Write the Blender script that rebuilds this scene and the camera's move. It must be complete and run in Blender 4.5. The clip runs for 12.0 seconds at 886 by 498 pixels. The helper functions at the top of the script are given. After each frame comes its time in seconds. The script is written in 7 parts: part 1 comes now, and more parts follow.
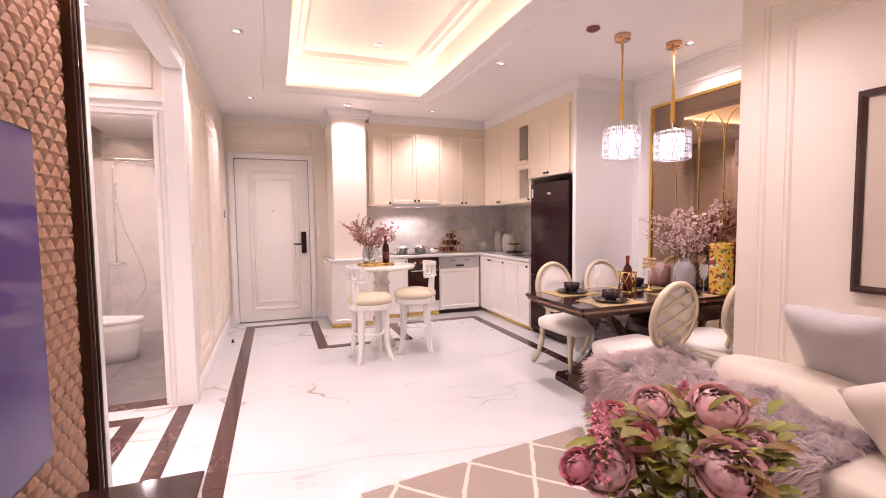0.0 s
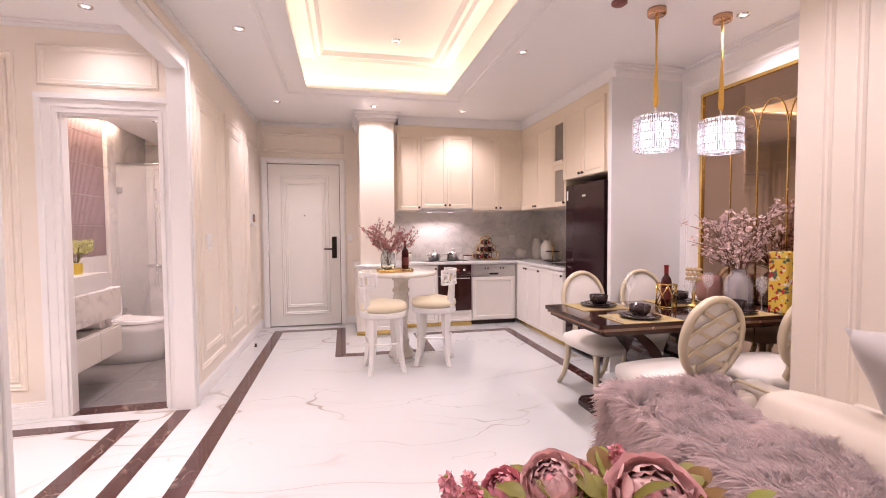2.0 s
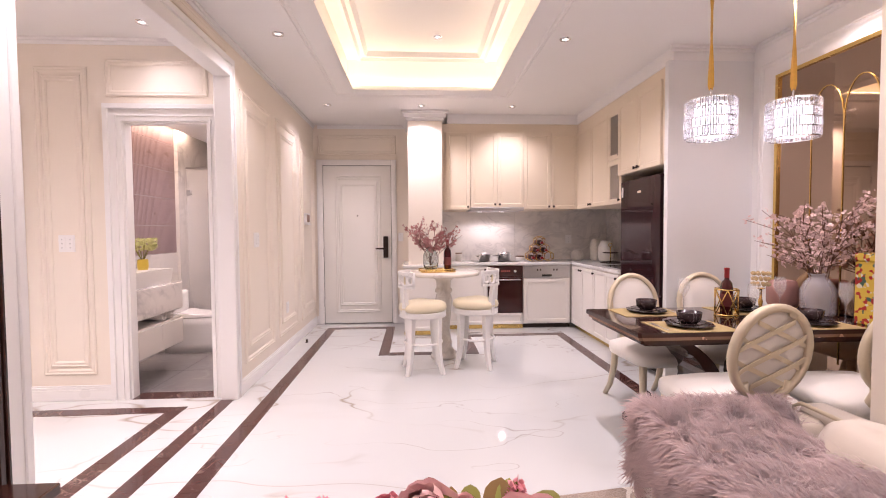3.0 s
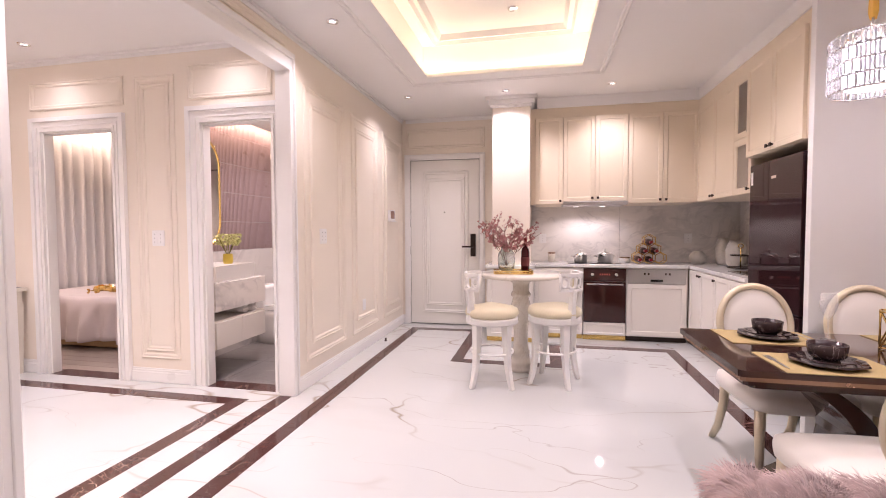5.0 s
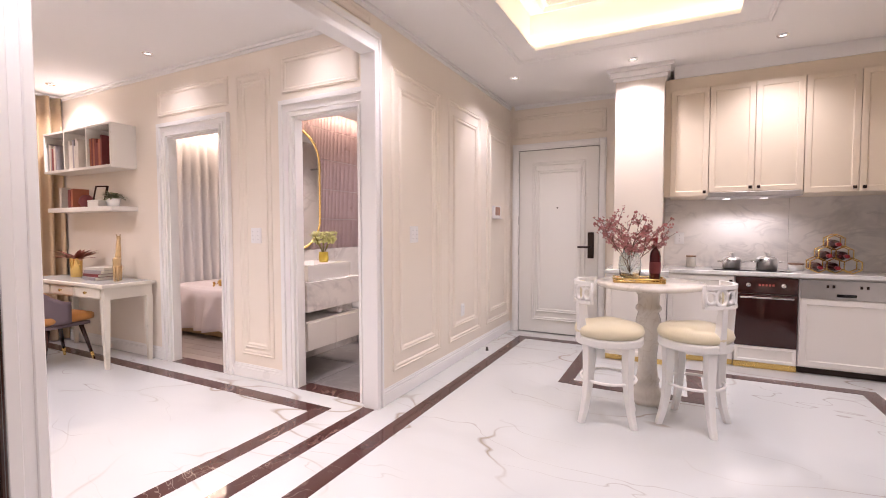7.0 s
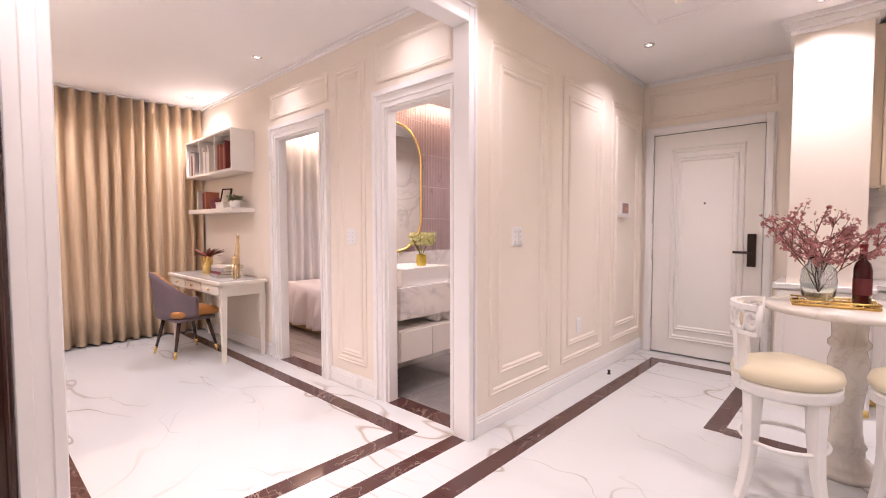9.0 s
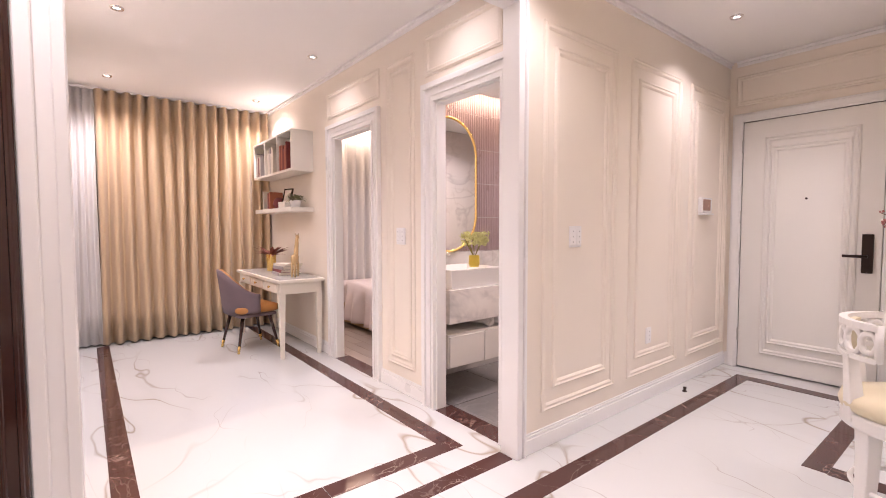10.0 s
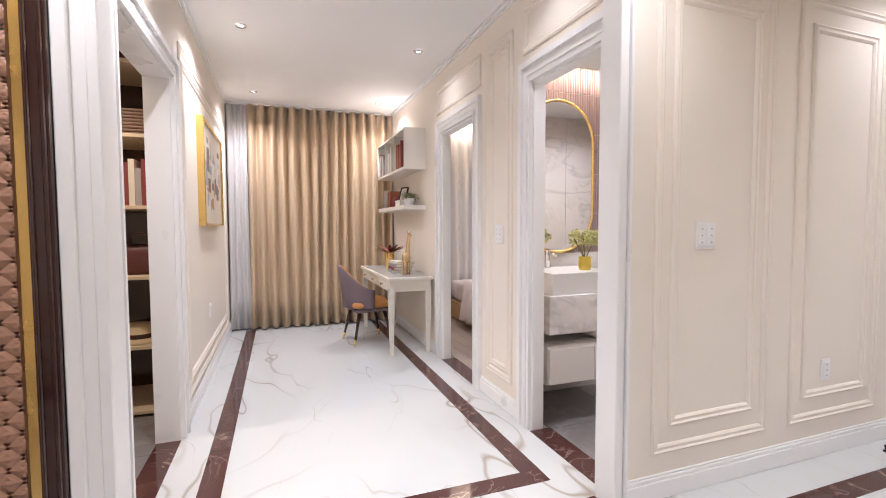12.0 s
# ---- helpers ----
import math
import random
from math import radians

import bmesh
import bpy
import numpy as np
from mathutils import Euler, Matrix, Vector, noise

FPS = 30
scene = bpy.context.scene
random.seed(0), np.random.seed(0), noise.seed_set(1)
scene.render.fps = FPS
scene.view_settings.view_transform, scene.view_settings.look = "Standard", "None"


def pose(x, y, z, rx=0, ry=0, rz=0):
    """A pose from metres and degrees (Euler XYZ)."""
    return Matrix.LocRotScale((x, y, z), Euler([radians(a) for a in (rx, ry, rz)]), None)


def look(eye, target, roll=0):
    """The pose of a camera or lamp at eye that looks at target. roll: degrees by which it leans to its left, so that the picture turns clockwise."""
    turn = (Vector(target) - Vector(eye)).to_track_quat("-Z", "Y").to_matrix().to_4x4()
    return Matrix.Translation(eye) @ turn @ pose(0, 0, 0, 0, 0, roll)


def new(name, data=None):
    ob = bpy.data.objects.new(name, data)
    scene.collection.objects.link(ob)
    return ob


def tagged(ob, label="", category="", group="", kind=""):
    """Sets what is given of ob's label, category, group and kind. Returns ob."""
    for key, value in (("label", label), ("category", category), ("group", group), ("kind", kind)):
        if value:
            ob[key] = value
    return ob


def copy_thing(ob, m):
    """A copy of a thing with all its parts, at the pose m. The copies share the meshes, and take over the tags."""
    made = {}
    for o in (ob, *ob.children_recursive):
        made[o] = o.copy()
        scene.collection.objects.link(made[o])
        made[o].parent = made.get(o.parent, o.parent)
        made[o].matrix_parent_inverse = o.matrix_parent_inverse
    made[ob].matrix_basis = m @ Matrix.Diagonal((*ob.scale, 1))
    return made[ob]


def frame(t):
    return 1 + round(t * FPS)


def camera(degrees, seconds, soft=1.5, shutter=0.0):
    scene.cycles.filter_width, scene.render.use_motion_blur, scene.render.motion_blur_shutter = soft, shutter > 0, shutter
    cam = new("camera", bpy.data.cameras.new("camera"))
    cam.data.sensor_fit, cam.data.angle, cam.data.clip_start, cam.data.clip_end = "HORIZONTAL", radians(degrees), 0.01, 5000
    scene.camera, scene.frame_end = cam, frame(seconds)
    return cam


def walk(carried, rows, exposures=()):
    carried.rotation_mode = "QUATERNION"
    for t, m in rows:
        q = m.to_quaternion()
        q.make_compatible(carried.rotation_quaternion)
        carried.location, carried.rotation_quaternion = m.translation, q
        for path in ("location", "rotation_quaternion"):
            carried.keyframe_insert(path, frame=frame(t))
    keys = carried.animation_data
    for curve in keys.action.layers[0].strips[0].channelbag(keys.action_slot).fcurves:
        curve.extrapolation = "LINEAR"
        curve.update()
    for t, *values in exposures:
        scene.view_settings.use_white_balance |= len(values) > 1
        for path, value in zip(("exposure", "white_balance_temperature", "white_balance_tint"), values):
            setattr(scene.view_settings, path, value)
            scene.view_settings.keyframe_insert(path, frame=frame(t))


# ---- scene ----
cam = camera(88.8, 12.0, 1.0)
PATH = [
    (0, (0.858, 0.945, 1.363), (1.55, 2.817, 1.237), -0.7),
    (0.5, (0.953, 0.984, 1.344), (1.615, 2.868, 1.233), -0.6),
    (1, (1.069, 1.032, 1.328), (1.67, 2.937, 1.23), -0.5),
    (1.5, (1.206, 1.074, 1.326), (1.726, 3.003, 1.235), -0.5),
    (2, (1.356, 1.118, 1.314), (1.784, 3.07, 1.229), -0.4),
    (2.5, (1.527, 1.142, 1.299), (1.807, 3.121, 1.222), -0.4),
    (3, (1.652, 1.182, 1.292), (1.771, 3.177, 1.215), -0.4),
    (5, (2.103, 1.619, 1.276), (1.682, 3.572, 1.194), -0.2),
    (5.5, (2.132, 1.743, 1.267), (1.588, 3.666, 1.189), -0.1),
    (6, (2.136, 1.886, 1.266), (1.467, 3.769, 1.185), -0.1),
    (6.5, (2.12, 2.026, 1.269), (1.327, 3.86, 1.182), -0.1),
    (8.5, (2.019, 2.569, 1.292), (0.761, 4.122, 1.2), -0.1),
    (9, (1.967, 2.675, 1.292), (0.607, 4.138, 1.197), -0.1),
    (9.5, (1.935, 2.785, 1.29), (0.47, 4.143, 1.194), -0.1),
    (10, (1.922, 2.905, 1.293), (0.354, 4.144, 1.194), -0.1),
    (10.5, (1.907, 3.008, 1.287), (0.247, 4.12, 1.186), -0.2),
    (11, (1.888, 3.114, 1.292), (0.146, 4.09, 1.186), -0.3),
    (11.5, (1.869, 3.225, 1.277), (0.055, 4.06, 1.176), -0.2),
    (12, (1.844, 3.351, 1.279), (-0.033, 4.034, 1.178), -0.2),
]
EXPOSURES = [(0, 1.16, 6800, 41), (2.5, 1.05, 6500, 34), (5.5, 1.04, 6400, 32), (6.5, 0.95, 6250, 27), (9.5, 1.04, 6500, 32), (11, 0.97, 6250, 23), (12, 0.91, 5850, 17)]
walk(cam, [(t, look(eye, target, roll)) for t, eye, target, roll in PATH], EXPOSURES)

# ---- light ----
world = bpy.data.worlds.new("world")
scene.world = world
world.use_nodes = True
world.node_tree.nodes["Background"].inputs[0].default_value = (0.9, 0.93, 1.0, 1)
world.node_tree.nodes["Background"].inputs[1].default_value = 0.3

WARM, SOFT_WHITE = (1.0, 0.80, 0.56), (1.0, 0.965, 0.925)


def area_lamp(name, m, watts, sx, sy, colour, shape="RECTANGLE", spread=180):
    d = bpy.data.lights.new(name, "AREA")
    d.energy, d.color, d.shape, d.size, d.size_y, d.spread = watts, colour, shape, sx, sy, radians(spread)
    o = new(name, d)
    o.matrix_world = m
    return o


def spot_lamp(name, x, y, z, watts, colour, angle=110, blend=0.8, radius=0.04):
    d = bpy.data.lights.new(name, "SPOT")
    d.energy, d.color, d.spot_size, d.spot_blend, d.shadow_soft_size = watts, colour, radians(angle), blend, radius
    o = new(name, d)
    o.location = (x, y, z)
    return o


# living rows at y 2.75 and 0.8 are unseen, added to light the near side
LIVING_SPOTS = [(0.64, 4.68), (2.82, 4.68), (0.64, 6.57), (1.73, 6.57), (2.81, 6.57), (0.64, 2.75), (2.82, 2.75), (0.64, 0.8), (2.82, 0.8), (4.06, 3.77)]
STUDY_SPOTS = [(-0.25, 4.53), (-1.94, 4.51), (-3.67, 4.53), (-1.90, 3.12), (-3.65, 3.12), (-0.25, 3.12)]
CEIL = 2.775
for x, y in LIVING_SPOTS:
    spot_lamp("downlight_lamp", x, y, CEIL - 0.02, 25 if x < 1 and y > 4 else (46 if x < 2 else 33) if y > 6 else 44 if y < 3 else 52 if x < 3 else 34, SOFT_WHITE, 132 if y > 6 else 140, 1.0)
for x, y in STUDY_SPOTS:
    spot_lamp("downlight_lamp", x, y, CEIL - 0.02, 46 if x < -3 else 9 if y > 4 else 56, SOFT_WHITE, 140, 1.0)
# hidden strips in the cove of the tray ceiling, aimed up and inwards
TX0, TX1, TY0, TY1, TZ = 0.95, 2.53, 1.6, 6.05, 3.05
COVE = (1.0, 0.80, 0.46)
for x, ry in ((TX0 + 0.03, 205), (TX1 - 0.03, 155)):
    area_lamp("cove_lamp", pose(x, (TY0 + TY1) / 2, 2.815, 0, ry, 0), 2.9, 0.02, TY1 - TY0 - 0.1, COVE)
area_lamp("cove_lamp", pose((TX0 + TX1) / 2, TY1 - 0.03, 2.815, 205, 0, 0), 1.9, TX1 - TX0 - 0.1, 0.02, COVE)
# near strip, out of view; where the tray ends is assumed
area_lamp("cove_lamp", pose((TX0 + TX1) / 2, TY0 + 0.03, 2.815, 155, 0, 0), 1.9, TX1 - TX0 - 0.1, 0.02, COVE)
# range hood, bathroom and bedroom coves
for x in (2.52, 2.82):
    spot_lamp("hood_lamp", x, 7.28, 1.545, 4.0, (1.0, 0.96, 0.9), 150, 0.5, 0.03)
area_lamp("bath_cove_lamp", pose(-1.06, 5.9, 2.50, 0, -10, 0), 9, 0.06, 1.8, WARM)
# two unseen spots added to brighten the bathroom
spot_lamp("bath_fill", -0.45, 6.2, 2.40, 28, SOFT_WHITE, 150, 1.0)
spot_lamp("bath_fill", -0.45, 5.3, 2.40, 20, SOFT_WHITE, 150, 1.0)
area_lamp("bedroom_cove_lamp", pose(-4.02, 6.4, 2.80, 0, 0, 0), 20, 0.06, 2.6, WARM)
# unseen spots added to brighten the bedroom and the closet
spot_lamp("bedroom_fill", -2.6, 5.8, 2.62, 42, SOFT_WHITE, 150, 1.0)
spot_lamp("closet_fill", -1.1, 2.0, 2.6, 55, WARM, 150, 1.0)

# ---- materials ----


def mat(name, colour, rough=0.5, metal=0.0, vary=0.06, scale=6.0, bump=0.0, bscale=60.0, coat=0.0, rvary=0.08, emit=None, alpha=1.0, sheen=0.0, rand=0.0, trans=0.0, ior=1.45, spec=0.5):
    m = bpy.data.materials.new(name)
    m.use_nodes = True
    nt = m.node_tree
    n, l = nt.nodes, nt.links
    b = n["Principled BSDF"]
    b.inputs["Roughness"].default_value, b.inputs["Metallic"].default_value = rough, metal
    b.inputs["Coat Weight"].default_value, b.inputs["Sheen Weight"].default_value = coat, sheen
    b.inputs["Transmission Weight"].default_value, b.inputs["IOR"].default_value = trans, ior
    b.inputs["Specular IOR Level"].default_value = spec
    b.inputs["Base Color"].default_value = (*colour, 1)
    b.inputs["Alpha"].default_value = alpha
    if emit:
        b.inputs["Emission Color"].default_value, b.inputs["Emission Strength"].default_value = (*emit[0], 1), emit[1]
    if vary or rvary or bump:
        tc = n.new("ShaderNodeTexCoord")
        big = n.new("ShaderNodeTexNoise")
        big.inputs["Scale"].default_value, big.inputs["Detail"].default_value = scale, 6
        l.new(tc.outputs["Object"], big.inputs["Vector"])
        if vary or rand:
            mix = n.new("ShaderNodeMix")
            mix.data_type = "RGBA"
            mix.inputs[6].default_value = (*[c * (1 - vary) for c in colour], 1)
            mix.inputs[7].default_value = (*[min(1, c * (1 + vary)) for c in colour], 1)
            l.new(big.outputs["Fac"], mix.inputs[0])
            out = mix.outputs[2]
            if rand:
                oi = n.new("ShaderNodeObjectInfo")
                mr = n.new("ShaderNodeMapRange")
                mr.inputs[3].default_value, mr.inputs[4].default_value = 1 - rand, 1 + rand
                l.new(oi.outputs["Random"], mr.inputs[0])
                mul = n.new("ShaderNodeVectorMath")
                mul.operation = "SCALE"
                l.new(out, mul.inputs[0])
                l.new(mr.outputs[0], mul.inputs[3])
                out = mul.outputs[0]
            l.new(out, b.inputs["Base Color"])
        if rvary:
            rr = n.new("ShaderNodeMapRange")
            rr.inputs[3].default_value, rr.inputs[4].default_value = max(0, rough - rvary), min(1, rough + rvary)
            l.new(big.outputs["Fac"], rr.inputs[0])
            l.new(rr.outputs[0], b.inputs["Roughness"])
        if bump:
            fine = n.new("ShaderNodeTexNoise")
            fine.inputs["Scale"].default_value, fine.inputs["Detail"].default_value = bscale, 5
            l.new(tc.outputs["Object"], fine.inputs["Vector"])
            bp = n.new("ShaderNodeBump")
            bp.inputs["Strength"].default_value, bp.inputs["Distance"].default_value = bump, 0.004
            l.new(fine.outputs["Fac"], bp.inputs["Height"])
            l.new(bp.outputs[0], b.inputs["Normal"])
    return m


def marble(name, base, vein, vein2, scale, rough, width=0.03, stretch=(1, 1, 1), cloud=0.05, amount=0.8, rot=0.6, curl=1.0, gate_at=0.46, detail=4.0, halo=0.0):
    """Stone with thin warped veins of two colours over a softly clouded ground."""
    m = bpy.data.materials.new(name)
    m.use_nodes = True
    nt = m.node_tree
    n, l = nt.nodes, nt.links
    b = n["Principled BSDF"]
    b.inputs["Roughness"].default_value = rough
    tc = n.new("ShaderNodeTexCoord")
    mp = n.new("ShaderNodeMapping")
    mp.inputs["Scale"].default_value, mp.inputs["Rotation"].default_value = stretch, (0.3, 0.2, rot)
    l.new(tc.outputs["Object"], mp.inputs["Vector"])

    def noise_of(s, detail, vec, dist=0.0):
        t = n.new("ShaderNodeTexNoise")
        t.inputs["Scale"].default_value, t.inputs["Detail"].default_value, t.inputs["Distortion"].default_value = s, detail, dist
        l.new(vec, t.inputs["Vector"])
        return t

    def ridge(s, w, off, dist):
        ad = n.new("ShaderNodeVectorMath")
        ad.operation = "ADD"
        ad.inputs[1].default_value = (off, off * 0.7, off * 1.3)
        l.new(mp.outputs[0], ad.inputs[0])
        t = noise_of(s, detail, ad.outputs[0], dist * curl)
        sb = n.new("ShaderNodeMath")
        sb.operation = "SUBTRACT"
        sb.inputs[1].default_value = 0.5
        l.new(t.outputs["Fac"], sb.inputs[0])
        ab = n.new("ShaderNodeMath")
        ab.operation = "ABSOLUTE"
        l.new(sb.outputs[0], ab.inputs[0])
        mr = n.new("ShaderNodeMapRange")
        mr.inputs[1].default_value, mr.inputs[2].default_value = 0.0, w
        mr.inputs[3].default_value, mr.inputs[4].default_value = 1.0, 0.0
        l.new(ab.outputs[0], mr.inputs[0])
        gate = noise_of(s * 0.9, 2.0, ad.outputs[0])
        gr = n.new("ShaderNodeMapRange")
        gr.inputs[1].default_value, gr.inputs[2].default_value = gate_at, gate_at + 0.14
        l.new(gate.outputs["Fac"], gr.inputs[0])
        mu = n.new("ShaderNodeMath")
        mu.operation = "MULTIPLY"
        l.new(mr.outputs[0], mu.inputs[0])
        l.new(gr.outputs[0], mu.inputs[1])
        return mu.outputs[0]

    cl = noise_of(scale * 0.8, 5.0, mp.outputs[0], 0.4)
    mix0 = n.new("ShaderNodeMix")
    mix0.data_type = "RGBA"
    mix0.inputs[6].default_value = (*[c * (1 - cloud) for c in base], 1)
    mix0.inputs[7].default_value = (*[min(1, c * (1 + cloud)) for c in base], 1)
    l.new(cl.outputs["Fac"], mix0.inputs[0])
    last = mix0.outputs[2]
    veins = [(scale, width * 9, 3.1, vein2, 1.2, halo), (scale * 0.6, width * 7, 21.0, vein2, 1.8, halo)] if halo else []
    veins += [(*v, amount) for v in ((scale, width, 3.1, vein, 1.2), (scale * 1.7, width * 0.6, 9.7, vein2, 0.9), (scale * 0.6, width * 0.5, 21.0, vein, 1.8))]
    for s, w, off, colour, dist, much in veins:
        mx = n.new("ShaderNodeMix")
        mx.data_type = "RGBA"
        mx.inputs[7].default_value = (*colour, 1)
        f = n.new("ShaderNodeMath")
        f.operation = "MULTIPLY"
        f.inputs[1].default_value = much
        l.new(ridge(s, w, off, dist), f.inputs[0])
        l.new(f.outputs[0], mx.inputs[0])
        l.new(last, mx.inputs[6])
        last = mx.outputs[2]
    l.new(last, b.inputs["Base Color"])
    return m


WALL = mat("cream_paint", (0.85, 0.775, 0.68), 0.55, vary=0.03, scale=2, bump=0.05, bscale=150)
TRIM = mat("white_lacquer", (0.87, 0.855, 0.84), 0.3, vary=0.02, scale=3, bump=0.02, bscale=90)
CEILING = mat("ceiling_paint", (0.88, 0.865, 0.85), 0.7, vary=0.02, scale=1.5, bump=0.04, bscale=160)
FLOOR = marble("white_marble", (0.60, 0.615, 0.61), (0.27, 0.20, 0.13), (0.36, 0.33, 0.30), 1.0, 0.06, 0.0065, stretch=(0.55, 1.4, 1), cloud=0.02, amount=0.75, rot=0.75, curl=0.2, gate_at=0.47, detail=2.6, halo=0.13)
STRIP = marble("dark_marble", (0.075, 0.030, 0.026), (0.45, 0.36, 0.30), (0.25, 0.18, 0.15), 2.2, 0.08, 0.010, cloud=0.25, amount=0.6)
SPLASH = marble("grey_marble", (0.84, 0.80, 0.76), (0.50, 0.48, 0.47), (0.58, 0.55, 0.53), 2.0, 0.15, 0.10, stretch=(1.0, 1.0, 1.6), cloud=0.12, amount=0.55, rot=0.2)
COUNTER = marble("white_quartz", (0.80, 0.79, 0.77), (0.5, 0.48, 0.46), (0.6, 0.58, 0.56), 3.0, 0.12, 0.02, amount=0.4)
CABINET = mat("cream_cabinet_lacquer", (0.80, 0.69, 0.545), 0.35, vary=0.02, scale=4, bump=0.02, bscale=120)
BASECAB = mat("white_cabinet_lacquer", (0.83, 0.79, 0.74), 0.35, vary=0.02, scale=4, bump=0.02, bscale=120)
GOLD = mat("brushed_gold", (0.83, 0.58, 0.20), 0.25, 1.0, vary=0.06, scale=20)
POLISHED = mat("satin_steel", (0.82, 0.80, 0.78), 0.28, 1.0, vary=0.03)
CHROME = mat("chrome", (0.75, 0.75, 0.75), 0.12, 1.0, vary=0.03)
STEEL = mat("brushed_steel", (0.55, 0.54, 0.53), 0.32, 1.0, vary=0.05, scale=30)
BLACKGLASS = mat("black_glass", (0.012, 0.010, 0.010), 0.04, 0.0, vary=0, rvary=0, coat=0.5)
DARKMETAL = mat("dark_bronze", (0.05, 0.035, 0.03), 0.35, 0.8, vary=0.1, scale=20)
MIRROR = mat("bronze_mirror", (0.42, 0.30, 0.22), 0.03, 1.0, vary=0, rvary=0)
OVENGLASS = mat("brown_black_oven_glass", (0.045, 0.014, 0.012), 0.05, 0.0, vary=0, rvary=0, coat=0.4)
SILVER = mat("silver_mirror", (0.86, 0.86, 0.85), 0.02, 1.0, vary=0, rvary=0)
GREYTILE = marble("grey_stone_tile", (0.20, 0.185, 0.18), (0.36, 0.34, 0.33), (0.12, 0.11, 0.11), 3.0, 0.3, 0.05, cloud=0.25, amount=0.4)
GROUT = mat("grout", (0.45, 0.42, 0.40), 0.8)
BATHMARBLE = marble("bath_marble", (0.66, 0.63, 0.60), (0.38, 0.36, 0.35), (0.5, 0.46, 0.42), 1.6, 0.15, 0.06, cloud=0.08, amount=0.5)
GREYPAINT = mat("pale_grey_paint", (0.79, 0.79, 0.79), 0.5, vary=0.03, scale=2, bump=0.04, bscale=120)
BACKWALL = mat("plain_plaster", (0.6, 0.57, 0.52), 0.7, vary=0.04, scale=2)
PORCELAIN = mat("white_porcelain", (0.84, 0.83, 0.82), 0.08, vary=0.01, coat=0.3)

# ---- mesh helpers ----


def box(bm, x0, x1, y0, y1, z0, z1, bevel=0.0, seg=1):
    r = bmesh.ops.create_cube(bm, size=1.0)
    vs = r["verts"]
    for v in vs:
        v.co = Vector((x0 + (v.co.x + 0.5) * (x1 - x0), y0 + (v.co.y + 0.5) * (y1 - y0), z0 + (v.co.z + 0.5) * (z1 - z0)))
    if bevel:
        es = list({e for v in vs for e in v.link_edges})
        bmesh.ops.bevel(bm, geom=es, offset=bevel, segments=seg, affect="EDGES", profile=0.5)


def lathe(bm, profile, n=24, cx=0.0, cy=0.0, cz=0.0):
    """A turned form: (radius, height) pairs from bottom to top, closed where the radius is zero."""
    rings = []
    for r, z in profile:
        if r <= 1e-5:
            rings.append([bm.verts.new((cx, cy, cz + z))])
        else:
            rings.append([bm.verts.new((cx + r * math.cos(2 * math.pi * i / n), cy + r * math.sin(2 * math.pi * i / n), cz + z)) for i in range(n)])
    for a, b in zip(rings, rings[1:]):
        for i in range(n):
            j = (i + 1) % n
            if len(a) == 1 and len(b) == 1:
                continue
            if len(a) == 1:
                f = bm.faces.new((a[0], b[j], b[i]))
            elif len(b) == 1:
                f = bm.faces.new((a[i], a[j], b[0]))
            else:
                f = bm.faces.new((a[i], a[j], b[j], b[i]))
            f.smooth = True


def disc_ends(profile):
    return [(0, profile[0][1])] + profile + [(0, profile[-1][1])]


def tube(bm, pts, r, n=8, r1=None, closed=False):
    """A round bar along points, tapering from r to r1."""
    pts = [Vector(p) for p in pts]
    rings, up = [], None
    m = len(pts)
    for k, p in enumerate(pts):
        if closed:
            d = pts[(k + 1) % m] - pts[k - 1]
        else:
            d = pts[min(k + 1, m - 1)] - pts[max(k - 1, 0)]
        d.normalize()
        if up is None:
            up = Vector((0, 0, 1)) if abs(d.z) < 0.9 else Vector((1, 0, 0))
        side = d.cross(up).normalized()
        up = side.cross(d).normalized()
        rad = r if r1 is None else r + (r1 - r) * k / (m - 1)
        rings.append([bm.verts.new(p + rad * (math.cos(2 * math.pi * i / n) * side + math.sin(2 * math.pi * i / n) * up)) for i in range(n)])
    pairs = list(zip(rings, rings[1:])) + ([(rings[-1], rings[0])] if closed else [])
    for a, b in pairs:
        for i in range(n):
            f = bm.faces.new((a[i], a[(i + 1) % n], b[(i + 1) % n], b[i]))
            f.smooth = True
    if not closed:
        bm.faces.new(rings[0])
        bm.faces.new(rings[-1][::-1])


def sweep_rect(bm, origin, ua, ub, un, a0, a1, b0, b1, profile):
    """A mitred moulding round a rectangle in the plane (ua, ub) with normal un. profile: (inset, height) pairs."""
    origin, ua, ub, un = Vector(origin), Vector(ua), Vector(ub), Vector(un)
    rings = []
    for sa, sb in ((0, 0), (1, 0), (1, 1), (0, 1)):
        ring = []
        for w, h in profile:
            a = a0 + w if sa == 0 else a1 - w
            b = b0 + w if sb == 0 else b1 - w
            ring.append(bm.verts.new(origin + a * ua + b * ub + h * un))
        rings.append(ring)
    for k in range(4):
        p, q = rings[k], rings[(k + 1) % 4]
        for i in range(len(profile) - 1):
            bm.faces.new((p[i], q[i], q[i + 1], p[i + 1]))


def mesh_of(name, bm, material, smooth=False):
    bmesh.ops.recalc_face_normals(bm, faces=bm.faces)
    me = bpy.data.meshes.new(name)
    bm.to_mesh(me)
    bm.free()
    if smooth:
        me.polygons.foreach_set("use_smooth", [True] * len(me.polygons))
    me.materials.append(material)
    return me


def part(name, bm, material, parent, label="", smooth=False):
    ob = new(name, mesh_of(name, bm, material, smooth))
    ob.parent = parent
    if label:
        tagged(ob, label)
    return ob


